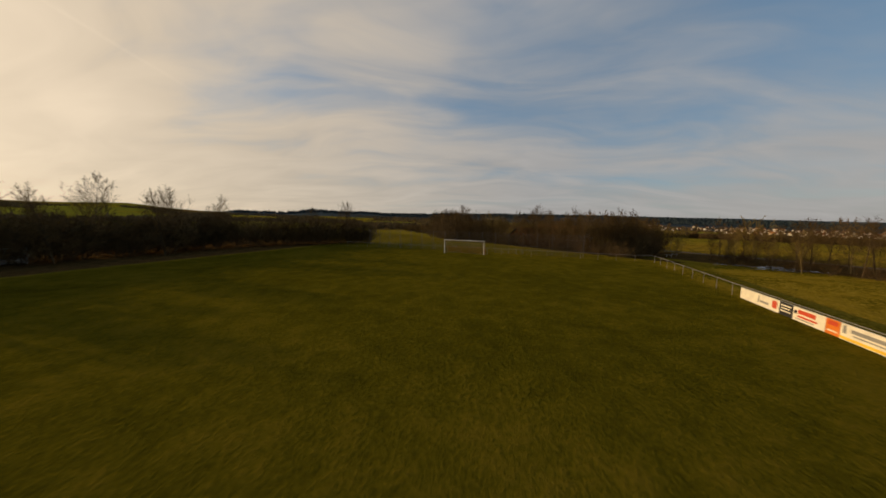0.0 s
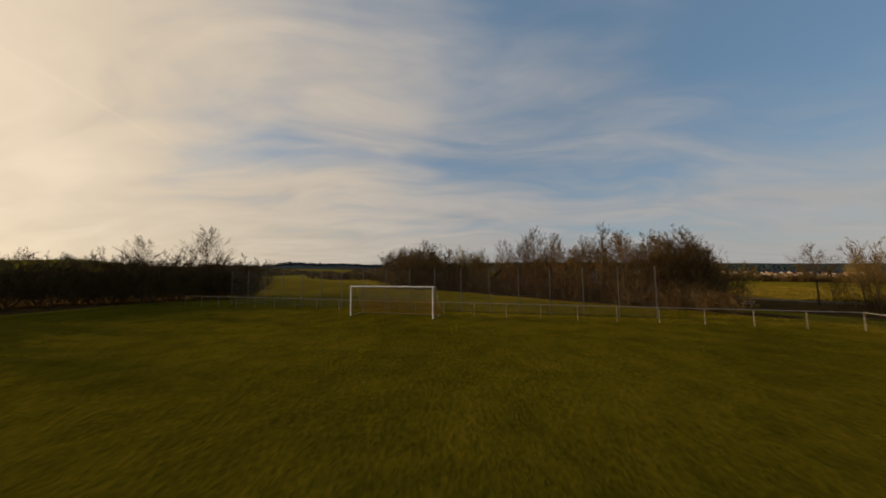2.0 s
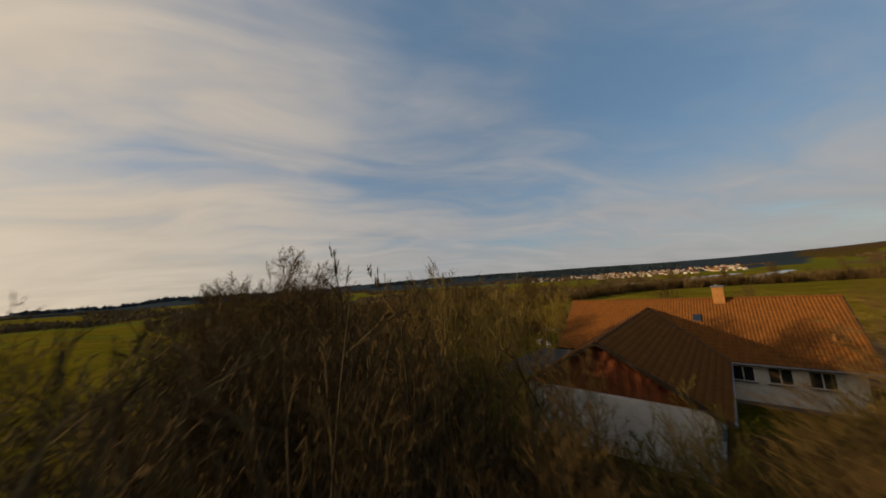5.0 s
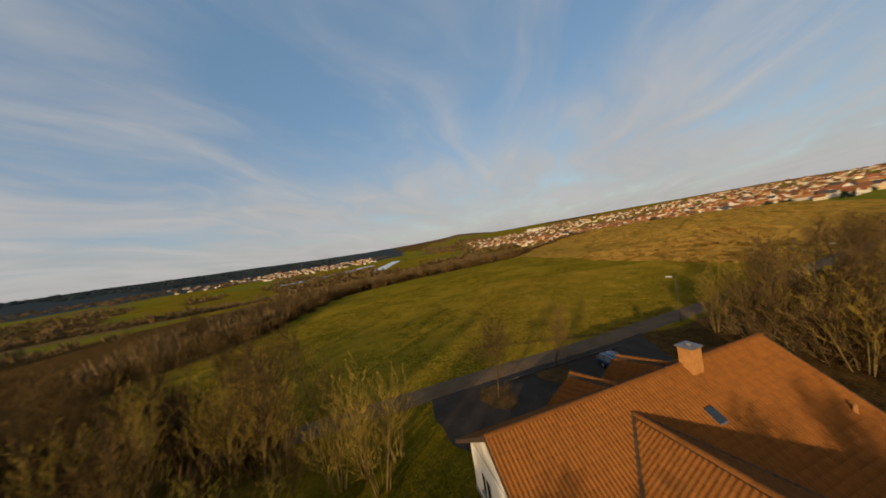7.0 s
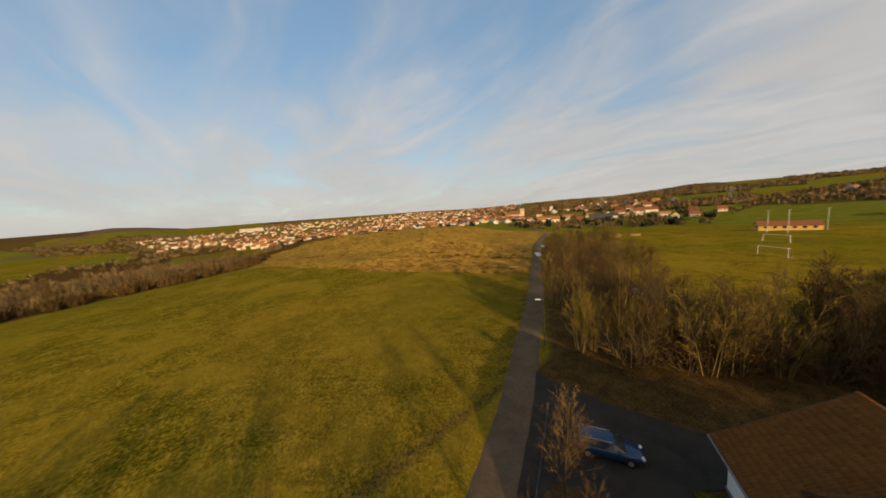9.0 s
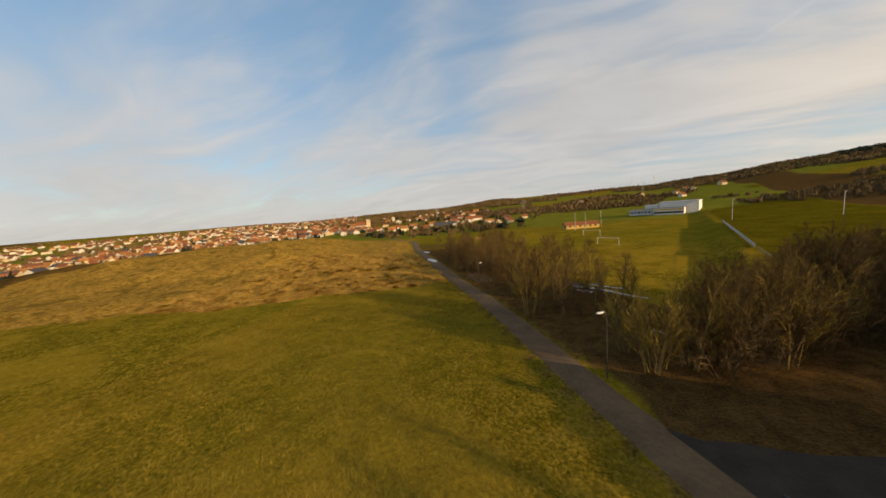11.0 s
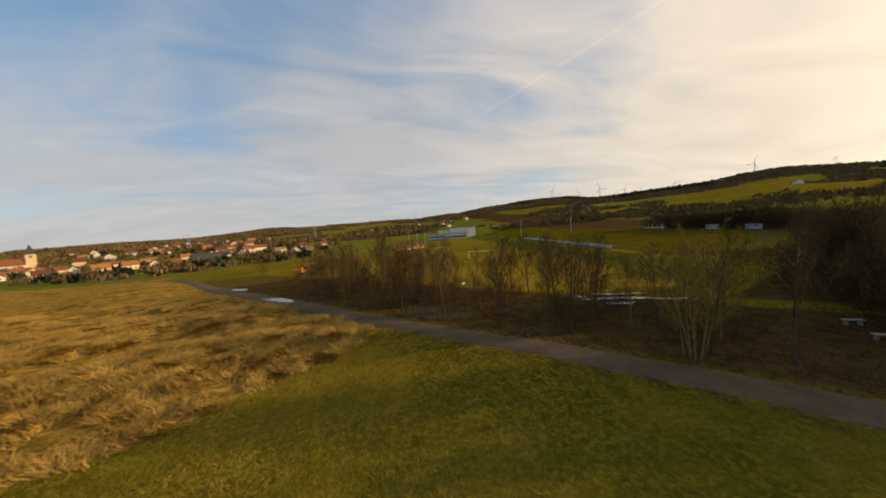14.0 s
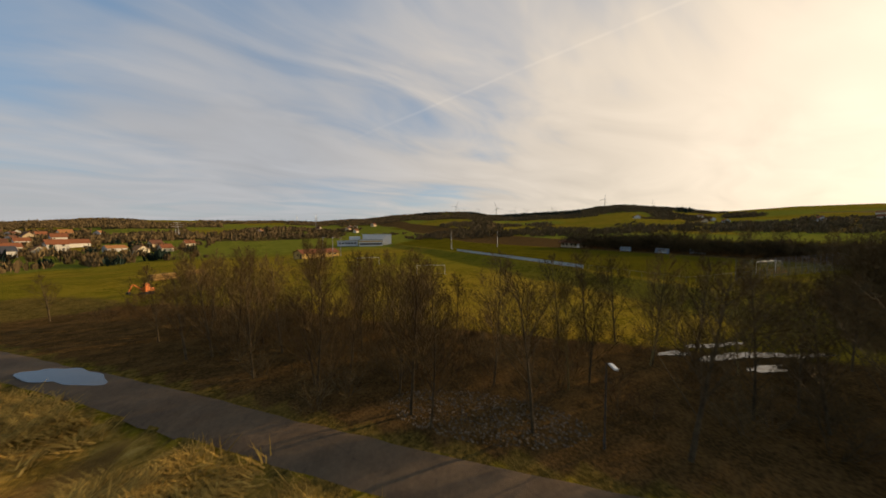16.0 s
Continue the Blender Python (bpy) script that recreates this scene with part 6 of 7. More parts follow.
def lamp_post(x, y, tall, yaw, label):
    z = hz(x, y)
    lamp = thing("street_lamp", place(x, y, z, yaw), label, "street lamp", "lane lamps")
    part("pole", tube((0, 0, -0.3), (0, 0, tall - 0.1), 0.042, 0.026, 10), DARK_POLE, lamp)
    part("arm", tube((0, 0, tall - 0.1), (0.5, 0, tall + 0.02), 0.026, sides=8), DARK_POLE, lamp)
    part("lamp_head", box((0.62, 0.20, 0.09), (0.7, 0, tall + 0.03), 0, 0.03), WHITE_PAINT, lamp, "white lamp head")
    part("base_cover", tube((0, 0, 0), (0, 0, 0.6), 0.06, sides=10), DARK_POLE, lamp)


lamp_post(69.3, 65.9, 5.9, 0.6, "galvanised street lamp with flat white head beside the lane")
lamp_post(84.2, 32.9, 4.5, 0.7, "short galvanised street lamp with flat white head among the roadside trees")


# ---- the lower field and its buildings ----
STEEL = mottled("pale_metal_cladding", (0.42, 0.43, 0.45), (0.58, 0.59, 0.60), 0.3, 6, 0.5, 0.002, 0.4)
ORANGE_PANEL = plain("orange_yellow_panel", (0.55, 0.30, 0.03), 0.6)


def wall_tint(name, colour):
    return mottled(name, tuple(c * 0.82 for c in colour), tuple(min(0.85, c * 1.06) for c in colour), 0.6, 8, 0.9, 0.003, 0.2, "object", 0.12)


WALLS = [wall_tint("cream_render", (0.66, 0.58, 0.42)), wall_tint("white_house_render", (0.62, 0.58, 0.51)), wall_tint("sandy_render", (0.56, 0.43, 0.26)), wall_tint("grey_render", (0.48, 0.46, 0.43))]
ROOFS = [tile_material("red_roof", (0.27, 0.100, 0.045), (0.14, 0.062, 0.035)), tile_material("orange_roof", (0.40, 0.18, 0.065), (0.22, 0.10, 0.045)), tile_material("brown_roof", (0.16, 0.072, 0.042), (0.08, 0.045, 0.03)), tile_material("slate_roof", (0.07, 0.072, 0.08), (0.045, 0.045, 0.045))]


def house_template(w, d, eave, pitch, wall_mat, roof_mat, label, windows=2):
    h = thing("house", Matrix.Identity(4), label, "house", "village houses")
    rise = d / 2 * pitch
    bm = bmesh.new()
    prof = [(-d / 2, -1.5), (d / 2, -1.5), (d / 2, eave), (0, eave + rise), (-d / 2, eave)]
    a, b = [bm.verts.new((-w / 2, y, z)) for y, z in prof], [bm.verts.new((w / 2, y, z)) for y, z in prof]
    bm.faces.new(a[::-1]), bm.faces.new(b)
    for i in range(5):
        bm.faces.new((a[i], a[(i + 1) % 5], b[(i + 1) % 5], b[i]))
    bmesh.ops.recalc_face_normals(bm, faces=bm.faces[:])
    wall = part("wall", bm, wall_mat, h)
    ov = 0.5
    for s in (-1, 1):
        roof = part("roof", slab([(-w / 2 - ov, 0, eave + rise + 0.2), (w / 2 + ov, 0, eave + rise + 0.2), (w / 2 + ov, s * (d / 2 + ov), eave - ov * pitch + 0.2), (-w / 2 - ov, s * (d / 2 + ov), eave - ov * pitch + 0.2)], 0.2), roof_mat, h)
        if s > 0:
            part("chimney", box((0.6, 0.6, 1.6), (w * 0.2, 0.5, eave + rise + 0.4), 0, 0.03), ROOFS[2], roof)
    for s in (-1, 1) if windows else ():
        for fl in range(max(1, int(eave // 2.6))):
            for k in range(windows):
                x = (k - (windows - 1) / 2) * (w / windows)
                part("window", box((1.2, 0.08, 1.3), (x, s * (d / 2 + 0.02), 1.5 + fl * 2.7), 0, 0.01), WINDOW, wall)
        for k in (-1, 1):
            part("window", box((0.08, 1.1, 1.2), (s * (w / 2 + 0.02), k * d * 0.22, 1.5), 0, 0.01), WINDOW, wall)
        part("window", box((0.08, 1.0, 1.2), (s * (w / 2 + 0.02), 0, eave + 0.6), 0, 0.01), WINDOW, wall)
    return h


HOUSE_KINDS = [
    (11, 9, 4.2, 0.85, 0, 1, "cream rendered village house with orange tiled gable roof"),
    (10, 8.5, 5.2, 0.80, 1, 0, "white two-storey house with red tiled gable roof"),
    (14, 9, 3.6, 0.75, 1, 0, "long white house with red tiled roof"),
    (10, 9, 4.6, 0.9, 2, 2, "sandy rendered house with brown tiled roof"),
    (12, 10, 5.0, 0.7, 1, 3, "white house with dark slate roof"),
    (9, 8, 3.4, 0.9, 0, 0, "small cream house with red tiled roof"),
    (16, 10, 4.0, 0.6, 3, 1, "broad grey house with orange tiled roof"),
]
HOUSES = {}


def put_house(k, x, y, yaw, s=1.0):
    """A house of one of the kinds; beyond a few hundred metres its windows no longer show."""
    far = math.hypot(x - 60, y - 40) > 430
    m = place(x, y, hz(x, y), yaw, s)
    if (k, far) not in HOUSES:
        w, d, e, p, wm, rm, lab = HOUSE_KINDS[k]
        HOUSES[k, far] = house_template(w, d, e, p, WALLS[wm], ROOFS[rm], lab, 0 if far else 2)
        HOUSES[k, far].matrix_basis = m
        return HOUSES[k, far]
    got = copy_thing(HOUSES[k, far], Matrix.Identity(4))
    got.matrix_basis = m
    return got


def polar(yaw, r):
    return 60 - math.sin(radians(yaw)) * r, 40 + math.cos(radians(yaw)) * r


# the village on the slope to the south-east, the hamlet in the valley, and the houses by the lower field
taken = []


def settle(count, yaw0, yaw1, r0, r1, seed, smin=0.85, smax=1.2, gap=15.0, kinds=None):
    rnd = random.Random(seed)
    n, tries = 0, 0
    while n < count and tries < count * 50:
        tries += 1
        yaw, r = rnd.uniform(yaw0, yaw1), math.sqrt(rnd.uniform(r0 * r0, r1 * r1))
        x, y = polar(yaw, r)
        if any((x - a) ** 2 + (y - b) ** 2 < gap * gap for a, b in taken):
            continue
        taken.append((x, y))
        k = rnd.choice(kinds) if kinds else rnd.randrange(len(HOUSE_KINDS))
        put_house(k, x, y, rnd.choice((0.4, 0.4, 1.97, 1.1)) + rnd.uniform(-0.12, 0.12), rnd.uniform(smin, smax))
        n += 1


def off_lane(yaw, r):
    """A place seen from the bend of the lane."""
    return 101.5 - math.sin(radians(yaw)) * r, 55.4 + math.cos(radians(yaw)) * r


for k, yaw, r, turn, s in ((0, -178.6, 190, 2.0, 1.0), (5, -181.0, 198, 0.4, 1.0), (3, -180.0, 222, 0.5, 1.0), (6, -176.4, 215, 0.5, 0.9), (5, -183.4, 226, 0.3, 1.0),
                           (4, -168.5, 214, 0.45, 1.1), (0, -170.8, 222, 1.9, 1.0), (3, -165.2, 212, 0.5, 1.0), (5, -162.8, 208, 0.55, 1.0), (5, -160.5, 214, 2.1, 1.0), (0, -158.2, 210, 0.55, 1.1),
                           (0, -155.6, 205, 0.5, 1.1), (1, -153.4, 212, 2.0, 1.0), (3, -151.0, 206, 0.5, 1.0), (0, -164.0, 240, 0.5, 1.0), (6, -160.0, 244, 0.4, 1.0), (2, -156.5, 242, 0.5, 1.0), (0, -167.0, 250, 2.0, 1.0), (5, -152.5, 240, 0.6, 1.0)):
    x, y = off_lane(yaw, r * 1.78)
    put_house(k, x, y, turn, s * 0.85)
    taken.append((x, y))
settle(95, -146, -118, 420, 640, 3, gap=13, smin=0.75, smax=1.0)
settle(26, -118, -106, 420, 640, 33, gap=14, smin=0.75, smax=1.0)
settle(70, -118, -92, 420, 660, 4, gap=13, smin=0.75, smax=1.0)
settle(16, -172, -148, 400, 700, 5, gap=19)
settle(8, 150, 176, 520, 800, 8, gap=26)
settle(8, 78, 112, 700, 1000, 9, gap=26)


def far_town(name, fields, seed, label):
    """Houses too far off to be told apart one by one, in one mesh: walls in three colours and tiled gable roofs in three."""
    rnd = random.Random(seed)
    vs, fs, ms = [], [], []
    for count, yaw0, yaw1, r0, r1 in fields:
        for _ in range(count):
            yaw, r = rnd.uniform(yaw0, yaw1), math.sqrt(rnd.uniform(r0 * r0, r1 * r1))
            x, y = polar(yaw, r)
            if any((x - a) ** 2 + (y - b) ** 2 < 169 for a, b in taken):
                continue
            taken.append((x, y))
            w, d, e = rnd.uniform(7, 11.5) / 2, rnd.uniform(6.5, 9) / 2, rnd.uniform(3.2, 5.0)
            top, t = e + d * rnd.uniform(0.7, 0.95), rnd.choice((0.4, 0.4, 1.97, 1.1)) + rnd.uniform(-0.15, 0.15)
            z, base, c, q = hz(x, y), len(vs), math.cos(t), math.sin(t)
            local = [(u * w, v * d, h) for u in (-1, 1) for v, h in ((-1, -2), (1, -2), (1, e), (0, top), (-1, e))]
            local += [(u * (w + 0.4), v * (d + 0.5), h) for u in (-1, 1) for v, h in ((-1, e - 0.2), (0, top + 0.3), (1, e - 0.2))]
            vs += [(x + u * c - v * q, y + u * q + v * c, z + h) for u, v, h in local]
            walls = [(0, 1, 2, 3, 4), (9, 8, 7, 6, 5), (0, 4, 9, 5), (1, 6, 7, 2)]
            fs += [tuple(base + i for i in f) for f in walls] + [tuple(base + i for i in f) for f in ((10, 13, 14, 11), (11, 14, 15, 12))]
            ms += [rnd.choice((0, 1, 1, 1, 2))] * 4 + [rnd.choice((3, 4, 5, 5, 5))] * 2
    ob = data_part(name, vs, fs, WALLS[0])
    for m in (WALLS[1], WALLS[2], ROOFS[0], ROOFS[1], ROOFS[2]):
        ob.data.materials.append(m)
    ob.data.polygons.foreach_set("material_index", ms)
    return tagged(ob, label, "houses", kind="stuff")


far_town("distant_village", ((330, -146, -118, 640, 1420), (110, -118, -100, 640, 1380), (130, -100, -84, 640, 1300), (20, -172, -148, 600, 900)), 41, "white and cream village houses with red roofs on the far slope")
far_town("distant_town", ((210, -66, -47, 1150, 1800), (26, -47, -36, 1300, 1700)), 42, "pale houses of a town along the far side of the valley")


def long_block():
    x, y = polar(-97.5, 1120)
    b = thing("apartment_block", place(x, y, hz(x, y) + 7, radians(-97) + 0.1, 0.68), "long white four-storey apartment block on the village edge", "apartment block")
    part("wall", box((95, 13, 14), (0, 0, 5), 0, 0.1), WALLS[1], b)
    part("basement", box((94, 12.5, 14), (0, 0, -9), 0, 0.1), WALLS[3], b)
    part("roof", box((96, 14, 0.7), (0, 0, 12.3), 0, 0.05), LEAD, b)
    for fl in range(4):
        for k in range(24):
            part("window", box((2.0, 0.12, 1.5), (-45 + k * 3.9, -6.55, 0.8 + fl * 2.9), 0), WINDOW, b)


long_block()


def church():
    x, y = 362.0, -407.0
    z = hz(x, y)
    c = thing("church", place(x, y, z, 0.5), "pale stone village church with a square tower and spire", "church")
    part("tower", box((7, 7, 18), (0, 0, 8), 0, 0.1), WALLS[2], c)
    bm = bmesh.new()
    bmesh.ops.create_cone(bm, cap_ends=True, segments=4, radius1=5.3, radius2=0.05, depth=11, matrix=Matrix.Translation((0, 0, 22.5)) @ Matrix.Rotation(math.pi / 4, 4, "Z"))
    part("spire", bm, ROOFS[3], c)
    part("nave", box((20, 10, 8), (13, 0, 3), 0, 0.1), WALLS[1], c)
    for s in (-1, 1):
        part("nave_roof", slab([(3.5, 0, 13), (23.5, 0, 13), (23.5, s * 5.8, 6.4), (3.5, s * 5.8, 6.4)], 0.3), ROOFS[0], c)
        for k in range(4):
            part("window", box((1.0, 0.1, 3.2), (6 + k * 4.6, s * 5.03, 3.6), 0), WINDOW, c)
        part("louvre", box((1.6, 0.1, 2.4), (0, s * 3.53, 14.5), 0), DARK_WOOD, c)


church()


def sports_hall():
    x, y = -48.0, -212.0
    z = hz(x, y)
    h = thing("sports_hall", place(x, y, z, math.atan2(37.5 - y, 99.8 - x) + math.pi / 2, 1.12), "pale grey sports hall with flat roofs and yellow window band", "hall")
    part("main_block", box((24, 18, 9.5), (4, 8, 4.2), 0, 0.08), PLASTER, h)
    part("roof", box((24.6, 18.6, 0.4), (4, 8, 9.1), 0, 0.05), STEEL, h)
    part("front_block", box((19, 8, 5.2), (-1, -5, 2.2), 0, 0.08), PLASTER, h)
    part("roof", box((19.6, 8.6, 0.35), (-1, -5, 4.95), 0, 0.05), LEAD, h)
    part("window_band", box((18, 0.1, 1.3), (-1, -9.04, 1.4), 0), WINDOW, h)
    part("panel_band", box((18.6, 0.14, 0.8), (-1, -9.03, 3.6), 0), ORANGE_PANEL, h)
    part("side_block", box((16, 9, 4.2), (-20, 0, 1.8), 0, 0.08), STEEL, h)
    part("roof", box((16.6, 9.6, 0.3), (-20, 0, 4.05), 0, 0.05), LEAD, h)
    part("side_block", box((9, 6, 3.0), (-15, 10, 6.0), 0, 0.08), PLASTER, h)
    for k in range(6):
        part("window", box((1.6, 0.1, 1.4), (-26 + k * 2.4, -4.54, 2.0), 0), WINDOW, h)


sports_hall()


def pavilion():
    q = on_pitch(-46, -100)
    b = thing("pavilion", place(q.x, q.y, hz(q.x, q.y), math.atan2(PITCH_A.y, PITCH_A.x)), "low brick changing-room pavilion with red tiled roof", "pavilion")
    part("wall", box((15, 7, 3.4), (0, 0, 1.4), 0, 0.03), WALLS[2], b)
    for s in (-1, 1):
        part("roof", slab([(-8.5, 0, 4.7), (8.5, 0, 4.7), (8.5, s * 4.6, 2.7), (-8.5, s * 4.6, 2.7)], 0.2), ROOFS[0], b)
    for k in range(4):
        part("window", box((1.4, 0.1, 1.1), (-5.5 + k * 3.2, -3.54, 1.6), 0), WINDOW, b)
    part("door", box((1.1, 0.1, 2.1), (6.2, -3.54, 1.05), 0), WHITE_PAINT, b)


pavilion()


def mast(x, y, tall, label):
    m = thing("floodlight_mast", place(x, y, hz(x, y), 0.4), label, "mast", "floodlight masts")
    part("pole", tube((0, 0, -0.5), (0, 0, tall), 0.14, 0.08, 10), GALVANISED, m)
    arm = part("crossarm", box((1.1, 0.1, 0.1), (0, 0, tall), 0, 0.01), GALVANISED, m)
    for k in (-0.4, 0.4):
        part("floodlight", box((0.4, 0.3, 0.3), (k, 0.2, tall), 0, 0.03), LEAD, arm)


for x, y in ((48.5, -90), (42.5, -94), (30.4, -112), (-16.2, -75.4), (-49.4, -68.4)):
    mast(x, y, 9.5, "slim galvanised floodlight mast by the playing fields")


def long_shed(x, y, yaw, w, d, eave, pitch, wall_mat, roof_mat, label):
    h = thing("farm_shed", place(x, y, hz(x, y), yaw), label, "shed", "sheds by the field")
    rise = d / 2 * pitch
    bm = bmesh.new()
    prof = [(-d / 2, -1.0), (d / 2, -1.0), (d / 2, eave), (0, eave + rise), (-d / 2, eave)]
    a, b = [bm.verts.new((-w / 2, q, z)) for q, z in prof], [bm.verts.new((w / 2, q, z)) for q, z in prof]
    bm.faces.new(a[::-1]), bm.faces.new(b)
    for i in range(5):
        bm.faces.new((a[i], a[(i + 1) % 5], b[(i + 1) % 5], b[i]))
    bmesh.ops.recalc_face_normals(bm, faces=bm.faces[:])
    wall = part("wall", bm, wall_mat, h)
    for s in (-1, 1):
        part("roof", slab([(-w / 2 - 0.4, 0, eave + rise + 0.15), (w / 2 + 0.4, 0, eave + rise + 0.15), (w / 2 + 0.4, s * (d / 2 + 0.4), eave - 0.4 * pitch + 0.15), (-w / 2 - 0.4, s * (d / 2 + 0.4), eave - 0.4 * pitch + 0.15)], 0.15), roof_mat, h)
        for k in range(6):
            part("window", box((1.2, 0.08, 0.9), ((k - 2.5) * w / 6.5, s * (d / 2 + 0.02), 1.6), 0), WINDOW, wall)
        part("window", box((0.08, 1.4, 1.2), (s * (w / 2 + 0.02), 0.0, 1.8), 0), WINDOW, wall)
        part("door", box((0.08, 1.2, 2.1), (s * (w / 2 + 0.02), d * 0.28, 1.0), 0), DARK_WOOD, wall)


long_shed(189, -312, 0.35, 26, 13, 2.6, 0.85, DARK_WOOD, ROOFS[3], "large dark timber barn with a steep slate roof")
YELLOW_WALL = wall_tint("yellow_render", (0.50, 0.33, 0.10))
long_shed(42, -114, 0.2, 20, 8, 2.4, 0.45, YELLOW_WALL, ROOFS[0], "long low yellow shed with red tiled roof beside the field")


CUT_WOOD = mottled("stacked_cut_timber", (0.20, 0.115, 0.032), (0.42, 0.255, 0.085), 1.2, 10, 0.9, 0.01, 0.15, "object", 0.35)


def log_stack(x, y, yaw, rows, wide, long, label):
    """Round timber stacked in a pyramid."""
    st = thing("log_stack", place(x, y, hz(x, y), yaw), label, "timber", "log stacks")
    rnd = random.Random(int(x * 7))
    for k in range(rows):
        for i in range(wide - k):
            r = rnd.uniform(0.22, 0.29)
            u, z, off = (i - (wide - k - 1) / 2) * 0.54, 0.25 + k * 0.46, rnd.uniform(-0.3, 0.3)
            part("log", tube((-long / 2 + off, u, z), (long / 2 + off, u + rnd.uniform(-0.05, 0.05), z), r, r * rnd.uniform(0.82, 0.95), 9), CUT_WOOD, st)


log_stack(99.2, -62.5, 0.35, 3, 6, 4.5, "stack of yellow round timber logs beside the track")
log_stack(92.5, -70.5, 0.5, 2, 4, 4.0, "low stack of round timber logs beside the track")


def pylon(yaw, elev, r):
    """A lattice mast of a power line, its head at that height over the skyline."""
    x, y = polar(yaw, r)
    base = hz(x, y) - 1
    top = 9 + math.tan(radians(elev)) * r - base
    p = thing("power_pylon", place(x, y, base, radians(yaw)), "grey lattice steel power pylon on the slope", "pylon", "power pylons")
    corners = [(a, b) for a in (-1, 1) for b in (-1, 1)]
    for a, b in corners:
        part("leg", tube((a * 2.6, b * 2.6, 0), (a * 0.5, b * 0.5, top), 0.16, 0.1, 5), GALVANISED, p)
    n = 7
    for k in range(n):
        z0, z1 = top * k / n, top * (k + 1) / n
        w0, w1 = 2.6 - 2.1 * k / n, 2.6 - 2.1 * (k + 1) / n
        for (a, b), (c, d) in (((-1, -1), (1, -1)), ((1, -1), (1, 1)), ((1, 1), (-1, 1)), ((-1, 1), (-1, -1))):
            part("brace", tube((a * w0, b * w0, z0), (c * w1, d * w1, z1), 0.07, sides=4), GALVANISED, p)
    for k, w in ((0.70, 5.5), (0.83, 7.0), (0.95, 4.5)):
        part("crossarm", box((2 * w, 0.3, 0.35), (0, 0, top * k), 0, 0.02), GALVANISED, p)


for yaw, elev, r in ((-140.7, 1.9, 700), (-160.6, 1.9, 640), (-178.0, 1.9, 560), (161.5, 3.0, 900), (133.0, 4.8, 1350), (124.0, 4.3, 1450), (100.9, 5.0, 1300)):
    pylon(yaw, elev, r)


def gravel_bed(name, x, y, a, b, yaw, count, seed, mat, label, smin, smax):
    """A spread of loose stones in one mesh."""
    rnd = random.Random(seed)
    vs, fs = [], []
    for _ in range(count):
        w, r = rnd.uniform(0, 6.28), math.sqrt(rnd.random())
        u, v = a * r * math.cos(w), b * r * math.sin(w)
        px_, py_ = x + u * math.cos(yaw) - v * math.sin(yaw), y + u * math.sin(yaw) + v * math.cos(yaw)
        s, z, base = rnd.uniform(smin, smax), hz(px_, py_), len(vs)
        t = rnd.uniform(0, 6.28)
        for k in range(5):
            vs.append((px_ + s * math.cos(t + k * 1.2566) * rnd.uniform(0.7, 1.1), py_ + s * math.sin(t + k * 1.2566) * rnd.uniform(0.7, 1.1), z - 0.03))
        vs.append((px_ + rnd.uniform(-0.3, 0.3) * s, py_ + rnd.uniform(-0.3, 0.3) * s, z + s * rnd.uniform(0.4, 0.8)))
        fs += [(base + k, base + (k + 1) % 5, base + 5) for k in range(5)]
    return tagged(data_part(name, vs, fs, mat), label, "stones", kind="stuff")


LOOSE_STONE = mottled("loose_grey_stone", (0.060, 0.044, 0.026), (0.190, 0.140, 0.088), 3.0, 30, 0.95, 0.005, 0.1, "island", 0.4)
gravel_bed("rubble", 86.4, 26.8, 6.0, 2.4, LANE_YAW, 1500, 4, LOOSE_STONE, "heap of grey rubble stones among the roadside trees", 0.05, 0.13)


def turbine(yaw, elev, r, turn, rotor):
    x, y = polar(yaw, r)
    hub = 9 + math.tan(radians(elev)) * r
    base = hz(x, y) - 2
    t = thing("wind_turbine", place(x, y, base, radians(yaw) + turn), "white three-bladed wind turbine on the far ridge", "wind turbine", "ridge turbines")
    hub -= base
    part("tower", tube((0, 0, 0), (0, 0, hub), 2.2, 1.3, 12), WHITE_PAINT, t)
    part("nacelle", box((3, 8, 3.2), (0, -1, hub), 0, 0.4), WHITE_PAINT, t)
    for k in range(3):
        w = rotor + k * 2 * math.pi / 3
        blade = slab([(0.9, -5.2, 0), (0.4, -5.2, 32), (-0.2, -5.2, 32), (-1.3, -5.2, 7)], 0.35)
        bmesh.ops.transform(blade, matrix=Matrix.Translation((0, 0, hub)) @ Matrix.Rotation(w, 4, "Y"), verts=blade.verts)
        part("blade", blade, WHITE_PAINT, t)


for i, (yaw, elev, r) in enumerate(((134.4, 5.2, 1450), (129.6, 4.35, 2100), (126.5, 4.75, 1500), (122.8, 4.2, 2300), (120.5, 4.1, 2400), (116.1, 4.4, 1900), (107.6, 5.6, 1700), (160, 3.2, 2400), (163, 2.9, 2600))):
    turbine(yaw, elev, r, 0.5 - 0.2 * i, 0.4 + 0.7 * i)


